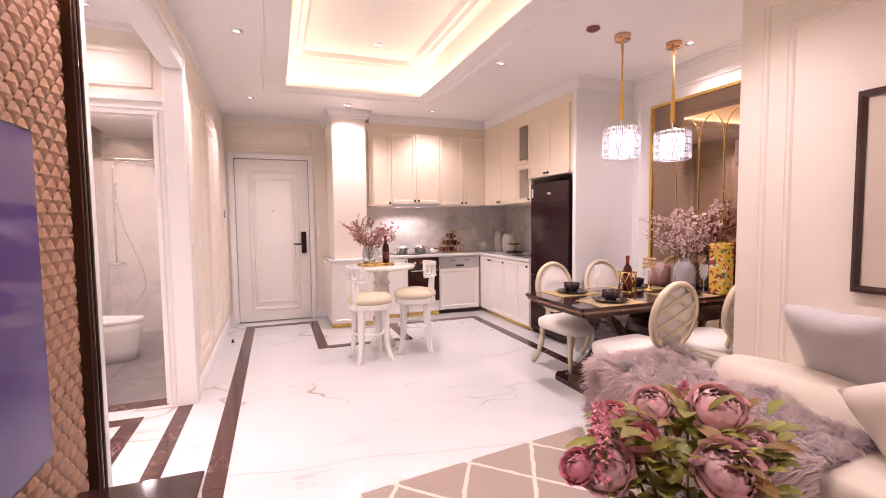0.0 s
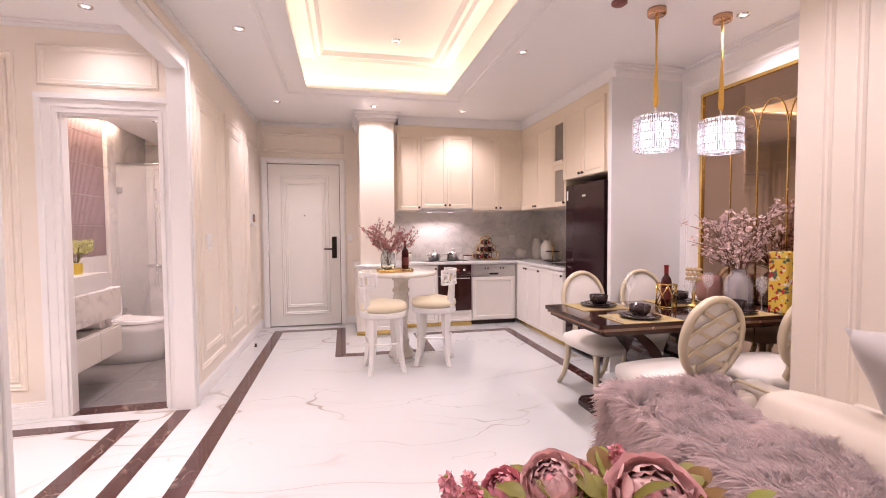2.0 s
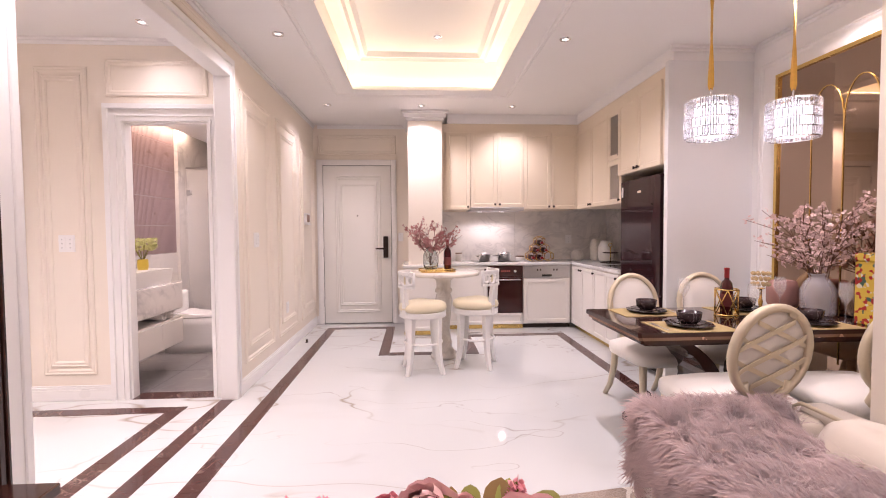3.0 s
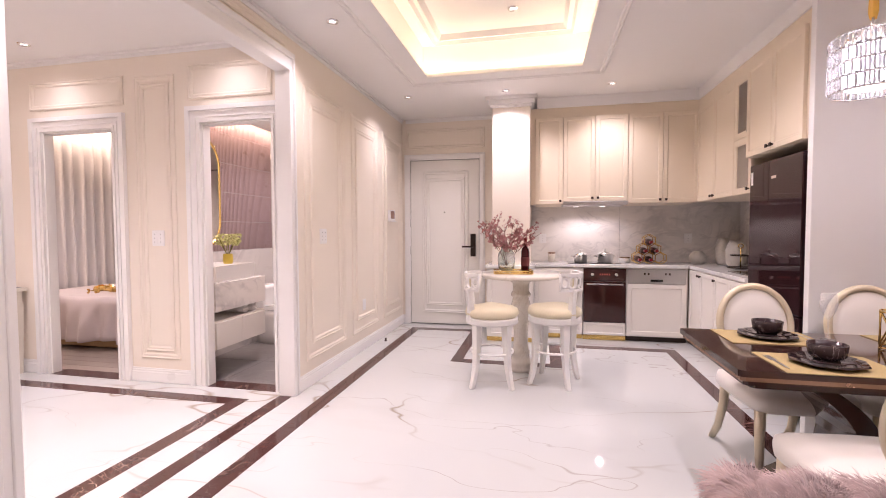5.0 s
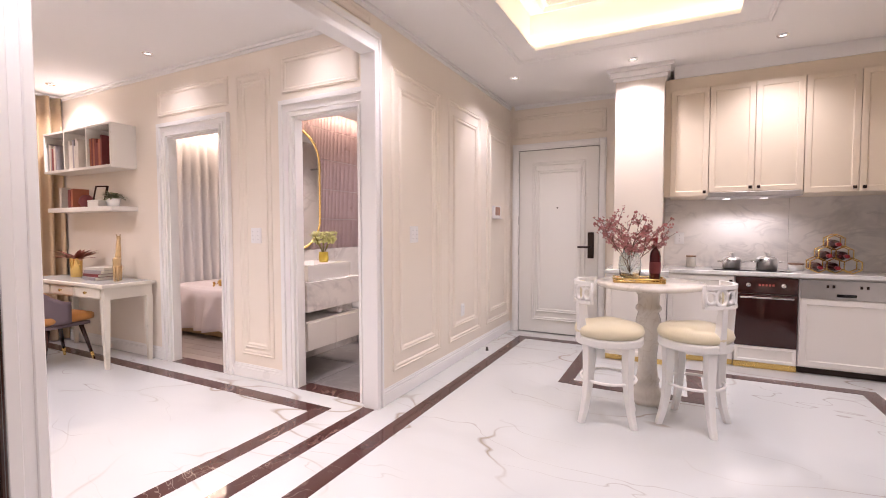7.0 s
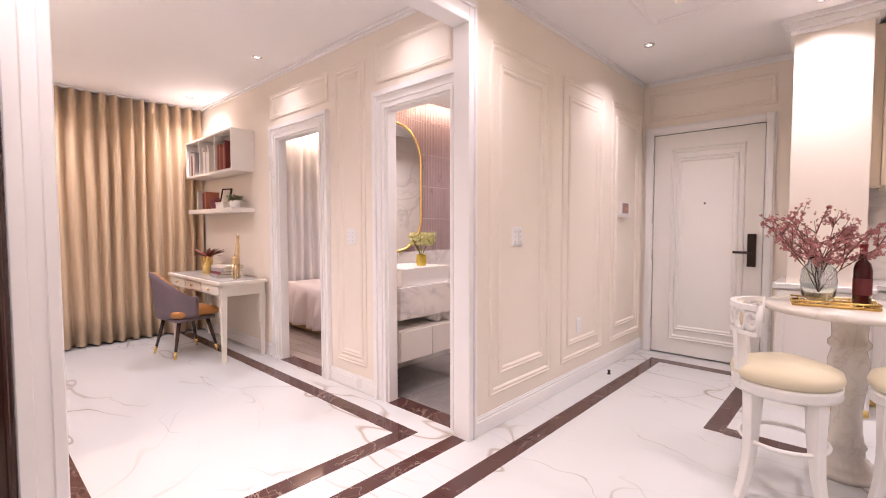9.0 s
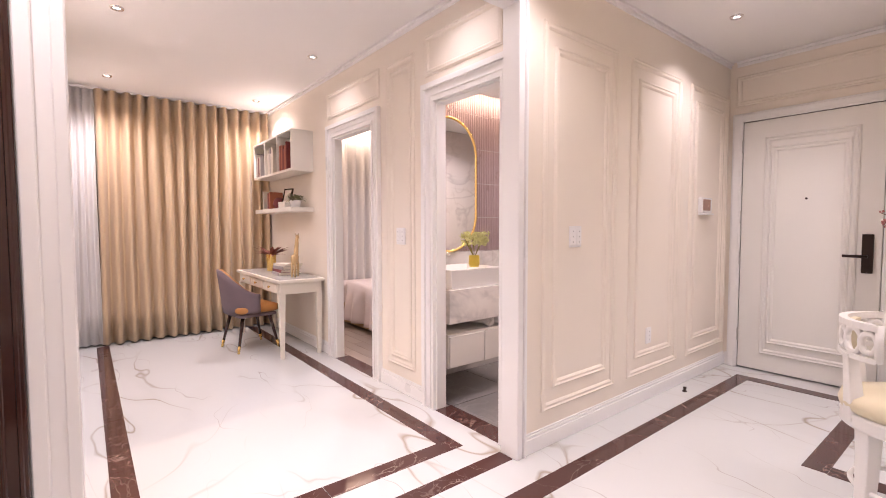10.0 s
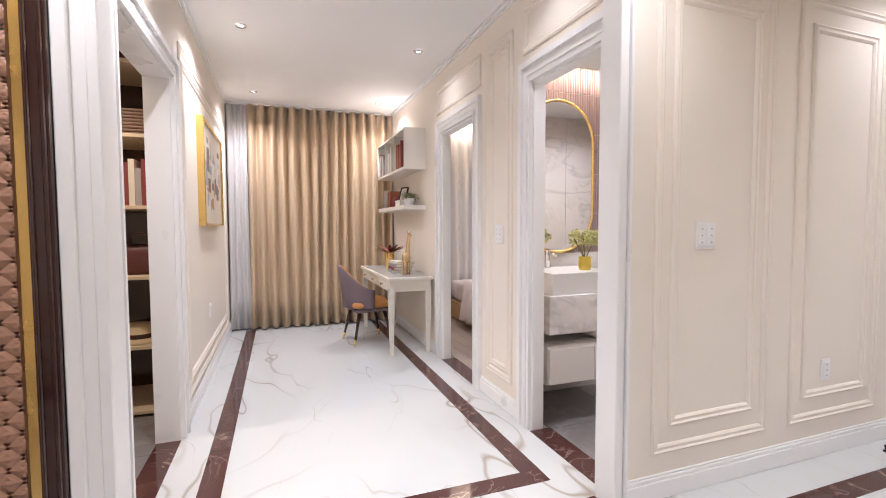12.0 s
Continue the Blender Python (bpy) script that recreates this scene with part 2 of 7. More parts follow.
def thing(name, label, category, x=0, y=0, z=0, rz=0, group="", kind=""):
    ob = new(name)
    ob.matrix_world = pose(x, y, z, 0, 0, rz)
    return tagged(ob, label, category, group, kind)


def solid(name, bm, material, label, category, kind="", group="", smooth=False):
    return tagged(new(name, mesh_of(name, bm, material, smooth)), label, category, group, kind)


def bricks(bm, *boxes):
    for b in boxes:
        box(bm, *b)


MOULD = [(0.0, 0.0), (0.002, 0.009), (0.012, 0.015), (0.020, 0.009), (0.034, 0.011), (0.044, 0.004), (0.046, 0.0)]

# ---- structure ----
XW, YD, YB, YS, XS, XM, YBACK, XC = 0.245, 7.60, 4.82, 2.775, 3.60, 4.42, -1.6, -4.32
H, WT = 3.3, 0.065


def wall(name, label, material, *boxes):
    bm = bmesh.new()
    bricks(bm, *boxes)
    return solid(name, bm, material, label, "wall", "structure")


wall_west = wall("wall_west", "cream painted panelled wall beside the entrance door", WALL,
                 (0.10, XW, 4.87, YD, 0, H), (0.132, XW, 4.801, 4.87, 0, 2.56), (0.10, XW, YBACK, 2.768, 0, H), (0.13, XW, 2.768, 4.87, 2.56, H))
wall_door = wall("wall_door", "cream painted wall round the white entrance door", WALL,
                 (-1.27, 0.33, YD, YD + 0.15, 0, H), (1.345, XM + 0.13, YD, YD + 0.15, 0, H), (0.33, 1.345, YD, YD + 0.15, 2.245, H))
wall_study = wall("wall_study", "cream painted wall with bedroom and bathroom doorways", WALL,
                  (XC, -2.20, YB, YB + WT, 0, H), (-1.44, -0.58, YB, YB + WT, 0, H), (0.06, 0.13, YB, YB + WT, 0, H),
                  (-2.20, -1.44, YB, YB + WT, 2.15, H), (-0.58, 0.06, YB, YB + WT, 2.15, H))
wall_closet = wall("wall_closet", "cream painted wall with a closet doorway and a framed picture", WALL,
                   (XC, -1.20, YS - 0.12, YS, 0, H), (-0.20, 0.10, YS - 0.12, YS, 0, H), (-1.20, -0.20, YS - 0.12, YS, 2.15, H))
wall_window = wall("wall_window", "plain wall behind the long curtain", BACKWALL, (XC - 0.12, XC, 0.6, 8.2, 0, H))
wall_sofa = wall("wall_sofa", "cream panelled wall behind the sofa", WALL, (XS, XS + 0.12, YBACK, 2.99, 0, H), (XS + 0.12, XM, 2.87, 2.99, 0, H))
wall_mirror = wall("wall_mirror", "white wall of the dining niche and the kitchen", TRIM, (XM, XM + 0.13, 2.87, YD, 0, H))
wall_back = wall("wall_back", "plain cream wall closing the living room", WALL, (0.10, XS + 0.12, YBACK - 0.12, YBACK, 0, H))
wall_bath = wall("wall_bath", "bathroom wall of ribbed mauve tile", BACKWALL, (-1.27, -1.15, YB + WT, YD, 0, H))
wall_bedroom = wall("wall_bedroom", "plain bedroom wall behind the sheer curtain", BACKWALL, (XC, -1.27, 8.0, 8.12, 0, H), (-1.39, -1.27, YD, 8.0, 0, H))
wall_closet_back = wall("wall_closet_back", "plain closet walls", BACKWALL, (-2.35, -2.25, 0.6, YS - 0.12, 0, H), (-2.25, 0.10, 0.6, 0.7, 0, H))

bm = bmesh.new()
bricks(bm, (0.10, XM + 0.2, YBACK - 0.2, YD + 0.3, -0.1, 0), (XC - 0.12, 0.10, YS - 0.12, YB + 0.02, -0.1, 0))
floor = solid("floor", bm, FLOOR, "polished white marble floor with grey-gold veins", "floor", "structure")
bm = bmesh.new()
bricks(bm, (XC - 0.12, -1.27, YB + 0.02, 8.2, -0.1, -0.012), (-1.27, 0.10, YB + 0.02, YD, -0.1, -0.012), (-2.35, 0.10, 0.5, YS - 0.12, -0.1, -0.012))
floor_inner = solid("floor_inner", bm, GROUT, "grouted bed under the tiles of bathroom, bedroom and closet", "floor", "structure")

# lowered ceiling with a lit tray in its middle
bm = bmesh.new()
bricks(bm, (0.10, TX0, YBACK, YD, CEIL, CEIL + 0.05), (TX1, XM, YBACK, YD, CEIL, CEIL + 0.05), (TX0, TX1, TY1, YD, CEIL, CEIL + 0.05), (TX0, TX1, YBACK, TY0, CEIL, CEIL + 0.05))
ceiling = solid("ceiling", bm, CEILING, "white lowered ceiling round a lit tray", "ceiling", "structure")
bm = bmesh.new()
bricks(bm, (0.10, XM, YBACK, YD, 3.1, 3.2), (TX0 - 0.06, TX0 - 0.001, TY0 - 0.06, TY1 + 0.06, CEIL + 0.05, 3.1), (TX1 + 0.001, TX1 + 0.06, TY0 - 0.06, TY1 + 0.06, CEIL + 0.05, 3.1),
       (TX0 - 0.001, TX1 + 0.001, TY1 + 0.001, TY1 + 0.06, CEIL + 0.05, 3.1), (TX0 - 0.001, TX1 + 0.001, TY0 - 0.06, TY0 - 0.001, CEIL + 0.05, 3.1))
ceiling_tray = solid("ceiling_tray", bm, CEILING, "white raised tray of the ceiling", "ceiling", "structure")
bm = bmesh.new()
bricks(bm, (XC, 0.13, YS, YB, CEIL, CEIL + 0.1))
ceiling_study = solid("ceiling_study", bm, CEILING, "white ceiling of the study", "ceiling", "structure")
bm = bmesh.new()
bricks(bm, (-0.95, 0.10, YB + WT, YD, 2.42, 2.5), (-1.15, 0.10, YB + WT, YD, 2.6, 2.7))
ceiling_bath = solid("ceiling_bath", bm, CEILING, "white bathroom ceiling with a cove along one wall", "ceiling", "structure")
bm = bmesh.new()
bricks(bm, (XC + 0.5, -1.27, YB + WT, 8.12, 2.66, 2.75), (XC, XC + 0.5, YB + WT, 8.12, 2.88, 2.95))
ceiling_bedroom = solid("ceiling_bedroom", bm, CEILING, "white bedroom ceiling with a curtain cove", "ceiling", "structure")
bm = bmesh.new()
bricks(bm, (-2.35, 0.10, 0.6, YS - 0.12, 2.66, 2.75))
ceiling_closet = solid("ceiling_closet", bm, CEILING, "white closet ceiling", "ceiling", "structure")

# ---- trim, casings and mouldings ----


def panel_frame(wall_ob, axis, at, sign, a0, a1, z0, z1, double=True, material=None, inset=0.10):
    """Raised picture-frame moulding on a wall whose face lies at axis = at and looks along sign."""
    un = (sign, 0, 0) if axis == "x" else (0, sign, 0)
    ua = (0, 1, 0) if axis == "x" else (1, 0, 0)
    o = (at, 0, 0) if axis == "x" else (0, at, 0)
    for k in range(2 if double else 1):
        bm = bmesh.new()
        i = k * inset
        sweep_rect(bm, o, ua, (0, 0, 1), un, a0 + i, a1 - i, z0 + i * 1.25, z1 - i * 1.25, MOULD)
        part("panel_moulding", bm, material or WALL, wall_ob)


for y0, y1 in ((4.95, 5.71), (5.88, 6.63), (6.80, 7.55)):
    panel_frame(wall_west, "x", XW, 1, y0, y1, 0.21, 2.45)
panel_frame(wall_west, "x", XW, 1, 3.0, 4.7, 2.64, 2.72, False)
panel_frame(wall_study, "y", YB, -1, -1.22, -0.83, 0.20, 2.56, True, None, 0.05)
panel_frame(wall_study, "y", YB, -1, -2.33, -1.33, 2.34, 2.58, False)
panel_frame(wall_study, "y", YB, -1, -0.70, 0.06, 2.34, 2.62, False)
panel_frame(wall_closet, "y", YS, 1, -3.95, -1.46, 0.15, 2.45, True, None, 0.08)
panel_frame(wall_door, "y", YD, -1, 0.30, 1.38, 2.37, 2.64, False)
panel_frame(wall_sofa, "x", XS, -1, 0.2, 2.86, 0.30, 2.62, True, None, 0.14)
panel_frame(wall_mirror, "x", XM, -1, 3.0, 4.70, 0.12, 2.60, False, TRIM)


def run_along(bm, axis, at, sign, a0, a1, z0, steps):
    """Straight moulding: steps of (height0, height1, depth) on a wall face."""
    for h0, h1, d in steps:
        lo, hi = sorted((at, at + sign * d))
        if axis == "x":
            box(bm, lo, hi, a0, a1, z0 + h0, z0 + h1, 0.003)
        else:
            box(bm, a0, a1, lo, hi, z0 + h0, z0 + h1, 0.003)


BASE = [(0, 0.085, 0.016), (0.085, 0.105, 0.012), (0.105, 0.118, 0.008)]
CROWN = [(-0.05, -0.022, 0.010), (-0.022, 0, 0.024)]
for axis, at, sign, a0, a1 in (("x", XW, 1, 4.80, YD), ("y", YD, -1, XW + 0.016, 0.285), ("y", YD, -1, 1.385, 1.50), ("y", YB, -1, XC, -2.345), ("y", YB, -1, -1.325, -0.715),
                               ("y", YS, 1, XC, -1.345), ("x", XS, -1, YBACK, 2.99), ("y", YBACK, 1, XW, XS), ("x", XM, -1, 2.99, 4.75)):
    bm = bmesh.new()
    run_along(bm, axis, at, sign, a0, a1, 0, BASE)
    solid("baseboard", bm, TRIM, "white stepped baseboard along the wall", "baseboard", "structure")
for axis, at, sign, a0, a1 in (("x", XW, 1, YBACK, YD), ("y", YD, -1, XW + 0.056, 1.55), ("y", YB, -1, XC, 0.10), ("y", YS, 1, XC, 0.10), ("x", XS, -1, YBACK, 2.99),
                               ("y", 4.76, -1, 3.70, XM), ("x", XM, -1, 2.99, 4.70), ("y", 2.99, 1, XS, XM)):
    bm = bmesh.new()
    run_along(bm, axis, at, sign, a0, a1, CEIL, CROWN)
    solid("trim_crown", bm, CEILING, "white stepped crown moulding under the ceiling", "moulding", "structure")
# lip that hides the light strips of the tray
bm = bmesh.new()
bricks(bm, (TX0, TX0 + 0.06, TY0, TY1, CEIL, CEIL + 0.018), (TX1 - 0.06, TX1, TY0, TY1, CEIL, CEIL + 0.018), (TX0 + 0.06, TX1 - 0.06, TY1 - 0.06, TY1, CEIL, CEIL + 0.018), (TX0 + 0.06, TX1 - 0.06, TY0, TY0 + 0.06, CEIL, CEIL + 0.018))
solid("trim_lip", bm, CEILING, "white lip round the opening of the tray", "moulding", "structure")
# thin moulding on the ceiling round the tray, and the lip of the tray
bm = bmesh.new()
sweep_rect(bm, (0, 0, CEIL), (1, 0, 0), (0, 1, 0), (0, 0, -1), TX0 - 0.16, TX1 + 0.16, TY0 - 0.16, TY1 + 0.16, MOULD)
sweep_rect(bm, (0, 0, 3.1), (1, 0, 0), (0, 1, 0), (0, 0, -1), TX0 + 0.12, TX1 - 0.12, TY0 + 0.12, TY1 - 0.12, [(0, 0), (0, 0.055), (0.03, 0.065), (0.05, 0.035), (0.09, 0.045), (0.12, 0.0)])
solid("trim_tray", bm, CEILING, "white moulding round the lit ceiling tray", "moulding", "structure")


def casing(name, label, y, sign, x0, x1, ztop, wall_back_y, w=0.12, wr=1.0):
    """Stepped white architrave round a doorway in a wall facing along y, with its lining."""
    t = thing(name, label, "door frame", kind="structure")
    for side in (-1, 1):
        bm = bmesh.new()
        e = x0 if side < 0 else x1
        for o0, o1, d in ((0.002, w - 0.003, 0.018), (w - 0.035, w, 0.036), (0.0, 0.022, 0.028), (0.04, 0.055, 0.025)):
            a, b = sorted((e + side * o0, e + side * min(o1, wr if side > 0 else o1)))
            if side > 0 and o0 >= wr:
                continue
            c, f = sorted((y, y + sign * d))
            box(bm, a, b, c, f, 0, ztop + o0 - 0.0005)
        part("jamb_casing", bm, TRIM, t)
        bm = bmesh.new()
        a, b = sorted((e, e - side * 0.016))
        c, f = sorted((y + sign * 0.004, wall_back_y))
        box(bm, a, b, c, f, 0, ztop, 0.001)
        part("lining", bm, TRIM, t)
    bm = bmesh.new()
    for o0, o1, d in ((0.002, w - 0.003, 0.018), (w - 0.035, w, 0.036), (0.0, 0.022, 0.028), (0.04, 0.055, 0.025)):
        c, f = sorted((y, y + sign * d))
        box(bm, x0 - o1, x1 + min(o1, wr), c, f, ztop + o0, ztop + o1)
    part("head_casing", bm, TRIM, t)
    bm = bmesh.new()
    c, f = sorted((y + sign * 0.004, wall_back_y))
    box(bm, x0 + 0.016, x1 - 0.016, c, f, ztop - 0.016, ztop, 0.001)
    part("lining", bm, TRIM, t)
    return t


casing("door_frame_1", "white moulded frame round the bedroom doorway", YB, -1, -2.20, -1.44, 2.15, YB + WT + 0.01)
casing("door_frame_2", "white moulded frame round the bathroom doorway", YB, -1, -0.58, 0.06, 2.15, YB + WT + 0.01, 0.13, 0.066)
casing("door_frame_3", "white moulded frame round the closet doorway", YS, 1, -1.20, -0.20, 2.15, YS - 0.13)

# portal between the living room and the study
portal = thing("portal_frame", "white stepped portal frame between living room and study", "door frame", kind="structure")
for name, y0, y1 in (("near_post", 2.768, 2.875), ("far_post", 4.745, 4.80)):
    bm = bmesh.new()
    s = 1 if y0 < 3 else -1
    box(bm, 0.13, 0.257, y0, y1, 0, 2.60, 0.003)
    o0, o1 = (y0, y0 + 0.04) if s > 0 else (y1 - 0.018, y1)
    box(bm, 0.250, 0.275, o0, o1, 0, 2.60, 0.004)
    c0, c1 = (y1 - 0.03, y1 + 0.004) if s > 0 else (y0 - 0.012, y0 + 0.03)
    box(bm, 0.138, 0.266, c0, c1, 0, 2.50, 0.004)
    part("portal_post", bm, TRIM, portal)
bm = bmesh.new()
box(bm, 0.13, 0.257, 2.875, 4.745, 2.49, 2.60, 0.003)
box(bm, 0.250, 0.275, 2.768, 4.80, 2.572, 2.612, 0.004)
box(bm, 0.138, 0.266, 2.91, 4.735, 2.478, 2.52, 0.004)
part("portal_head", bm, TRIM, portal)

# ---- dark marble border strips, laid as separate lengths ----
STRIPS = [("C", "y", 0.46, 0.57, -1.2, 7.33), ("door", "x", 7.225, 7.335, 0.57, 1.36), ("tab1", "y", 1.25, 1.36, 5.90, 7.225), ("tab2", "x", 5.89, 6.00, 1.36, 2.31),
          ("tab3", "y", 2.20, 2.31, 6.00, 6.66), ("kit", "x", 6.66, 6.77, 2.20, 3.50), ("right", "y", 3.39, 3.50, -1.2, 6.66), ("B", "y", 0.135, 0.235, 2.92, 4.73),
          ("A1", "y", -0.165, -0.055, 2.96, 4.615), ("A2", "x", 4.505, 4.615, -4.15, -0.165), ("A3", "x", 2.96, 3.07, -4.15, -0.165),
          ("bath", "x", 4.80, 4.945, -0.565, 0.059), ("bed", "x", 4.80, 4.945, -2.185, -1.455), ("closet", "x", 2.65, 2.78, -1.185, -0.215)]
border = thing("marble_border", "dark marble border strips inlaid in the white floor", "floor border", kind="structure")
for _, axis, w0, w1, a0, a1 in STRIPS:
    n = max(1, round((a1 - a0) / 0.8))
    for k in range(n):
        b0, b1 = a0 + (a1 - a0) * k / n + 0.0015, a0 + (a1 - a0) * (k + 1) / n - 0.0015
        bm = bmesh.new()
        if axis == "y":
            box(bm, w0, w1, b0, b1, -0.004, 0.003)
        else:
            box(bm, b0, b1, w0, w1, -0.004, 0.003)
        part("strip_tile", bm, STRIP, border)

# ---- entrance door ----
DOORWHITE = mat("white_door_paint", (0.82, 0.80, 0.76), 0.4, vary=0.02, scale=3, bump=0.03, bscale=40)
door = thing("door_1", "closed white panelled entrance door with a dark lock", "door", 0, 0, 0, kind="structure")
bm = bmesh.new()
box(bm, 0.372, 1.306, 7.585, 7.63, 0.012, 2.215, 0.003)
leaf = part("leaf", bm, DOORWHITE, door)
bm = bmesh.new()
for a0, a1, z0, z1 in ((0.535, 1.165, 0.16, 2.07), (0.585, 1.115, 0.26, 1.98)):
    sweep_rect(bm, (0, 7.585, 0), (1, 0, 0), (0, 0, 1), (0, -1, 0), a0, a1, z0, z1, MOULD)
part("leaf_moulding", bm, DOORWHITE, door)
bm = bmesh.new()
for a, b in ((0.285, 0.366), (1.312, 1.385)):
    box(bm, a, b, 7.572, 7.60, 0, 2.30, 0.004)
    box(bm, a + 0.012, b - 0.012, 7.562, 7.572, 0, 2.285, 0.004)
box(bm, 0.366, 1.312, 7.572, 7.60, 2.222, 2.30, 0.004)
box(bm, 0.366, 1.312, 7.562, 7.572, 2.235, 2.285, 0.004)
part("door_frame", bm, TRIM, door)
bm = bmesh.new()
bricks(bm, (0.33, 0.366, 7.60, 7.74, 0, 2.222), (1.312, 1.345, 7.60, 7.74, 0, 2.222), (0.33, 1.345, 7.60, 7.74, 2.222, 2.245), (0.33, 1.345, 7.66, 7.74, 0, 2.222))
part("door_lining", bm, DARKMETAL, door)
bm = bmesh.new()
box(bm, 1.195, 1.262, 7.558, 7.586, 0.93, 1.23, 0.006, 2)
lock = part("lock_plate", bm, DARKMETAL, door, "dark bronze lock plate")
bm = bmesh.new()
tube(bm, [(1.225, 7.56, 1.06), (1.225, 7.53, 1.06), (1.20, 7.524, 1.06), (1.09, 7.524, 1.06)], 0.011, 8)
part("lever", bm, DARKMETAL, lock)
bm = bmesh.new()
tube(bm, [(0.84, 7.588, 1.52), (0.84, 7.578, 1.52)], 0.009, 10)
part("peephole", bm, DARKMETAL, door)
for z in (0.25, 0.95, 1.32, 1.95):
    bm = bmesh.new()
    tube(bm, [(0.369, 7.576, z), (0.369, 7.576, z + 0.11)], 0.007, 8)
    part("hinge", bm, STEEL, door)

# ---- switches, sockets, intercom ----


def plate(name, label, category, axis, at, sign, a, z, w=0.12, h=0.12, keys=2, material=None):
    rz = {("x", 1): 90, ("x", -1): -90, ("y", -1): 0, ("y", 1): 180}[(axis, sign)]
    t = thing(name, label, category, at if axis == "x" else a, at if axis == "y" else a, z, rz)
    bm = bmesh.new()
    box(bm, -w / 2, w / 2, -0.008, 0.001, -h / 2, h / 2, 0.003)
    part("plate", bm, material or TRIM, t)
    for k in range(keys):
        bm = bmesh.new()
        x = -w / 2 + w * (k + 0.5) / keys
        box(bm, x - w / keys * 0.4, x + w / keys * 0.4, -0.012, -0.007, -h * 0.38, h * 0.38, 0.002)
        part("rocker", bm, TRIM, t)
        for q in (-0.25, 0, 0.25):
            bm = bmesh.new()
            box(bm, x - 0.004, x + 0.004, -0.0135, -0.011, q * h - 0.004, q * h + 0.004)
            part("indicator", bm, STEEL, t)
    return t


plate("light_switch", "white double light switch on the panelled wall", "light switch", "x", XW, 1, 5.26, 1.23, 0.12, 0.13)
plate("light_switch", "white double light switch between two doorways", "light switch", "y", YB, -1, -1.02, 1.22, 0.12, 0.13)
plate("wall_socket", "white wall socket low on the panelled wall", "socket", "x", XW, 1, 6.18, 0.48, 0.075, 0.12, 1)
plate("wall_socket", "white wall socket low beside the picture", "socket", "y", YS, 1, -2.55, 0.55, 0.08, 0.12, 1)
plate("wall_socket", "white wall socket on the marble splashback", "socket", "y", 7.575, -1, 3.84, 1.17, 0.09, 0.12, 1)
plate("wall_socket", "white wall socket on the splashback beside the column", "socket", "y", 7.575, -1, 2.13, 1.17, 0.09, 0.12, 1)
plate("light_switch", "white switch beside the entrance door", "light switch", "y", YD, -1, 1.44, 1.22, 0.07, 0.12, 1)
ic = thing("intercom", "small white wall intercom with a copper screen", "intercom", XW, 7.08, 1.47, 90)
bm = bmesh.new()
box(bm, -0.10, 0.10, -0.035, 0, -0.065, 0.065, 0.008, 2)
part("housing", bm, TRIM, ic)
bm = bmesh.new()
box(bm, -0.085, 0.06, -0.039, -0.034, -0.045, 0.05, 0.003)
part("screen", bm, mat("copper_screen", (0.42, 0.24, 0.18), 0.25, 0.4), ic, "copper-coloured screen")
bm = bmesh.new()
box(bm, -0.10, 0.10, -0.05, 0, -0.08, -0.068, 0.003)
part("ledge", bm, TRIM, ic)
bm = bmesh.new()
lathe(bm, [(0, 0), (0.018, 0), (0.018, 0.006), (0.010, 0.008), (0.010, 0.022), (0.013, 0.025), (0.013, 0.036), (0, 0.038)], 14)
ds = solid("door_stop", bm, DARKMETAL, "small dark door stop on the marble floor", "door stop", smooth=False)
ds.location = (0.36, 6.55, 0.0)

# ---- downlights ----
GLOW = mat("lamp_glow", (0.9, 0.88, 0.84), 0.4, vary=0, rvary=0, emit=((1.0, 0.95, 0.88), 1.6))


def downlight(x, y, z=CEIL):
    t = thing("downlight", "small recessed white ceiling downlight", "downlight", x, y, z, group="ceiling downlights")
    bm = bmesh.new()
    lathe(bm, [(0.024, 0.0), (0.026, -0.008), (0.040, -0.009), (0.044, 0.0)], 20)
    part("ring", bm, CHROME, t)
    bm = bmesh.new()
    lathe(bm, [(0, -0.002), (0.026, -0.002)], 20)
    part("lens", bm, GLOW, t)
    return t


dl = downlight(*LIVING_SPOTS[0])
# covers the four added, unseen fittings of the near living rows too
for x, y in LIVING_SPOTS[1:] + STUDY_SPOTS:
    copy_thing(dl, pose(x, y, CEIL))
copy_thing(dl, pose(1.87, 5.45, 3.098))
# assumed fitting for one of the added bathroom spots
copy_thing(dl, pose(-0.45, 6.2, 2.418))
sd = thing("smoke_detector", "small dark ceiling sensor beside the pendants", "sensor", 3.12, 3.79, CEIL)
bm = bmesh.new()
lathe(bm, [(0, 0.0), (0.05, 0.0), (0.05, -0.012), (0.03, -0.024), (0, -0.024)], 20)
part("housing", bm, mat("red_brown_plastic", (0.25, 0.09, 0.07), 0.4), sd)

# ---- kitchen ----
column = thing("column", "cream square column with a crown cap", "column", kind="structure")
bm = bmesh.new()
box(bm, 1.56, 1.985, 6.825, YD, 0.86, 2.66, 0.004)
part("shaft", bm, WALL, column)
bm = bmesh.new()
for d, z0, z1 in ((0.02, 2.66, 2.69), (0.045, 2.69, 2.74), (0.075, 2.74, CEIL)):
    box(bm, 1.56 - d, 1.985 + d, 6.825 - d, YD, z0, z1, 0.004)
part("cap", bm, CEILING, column)

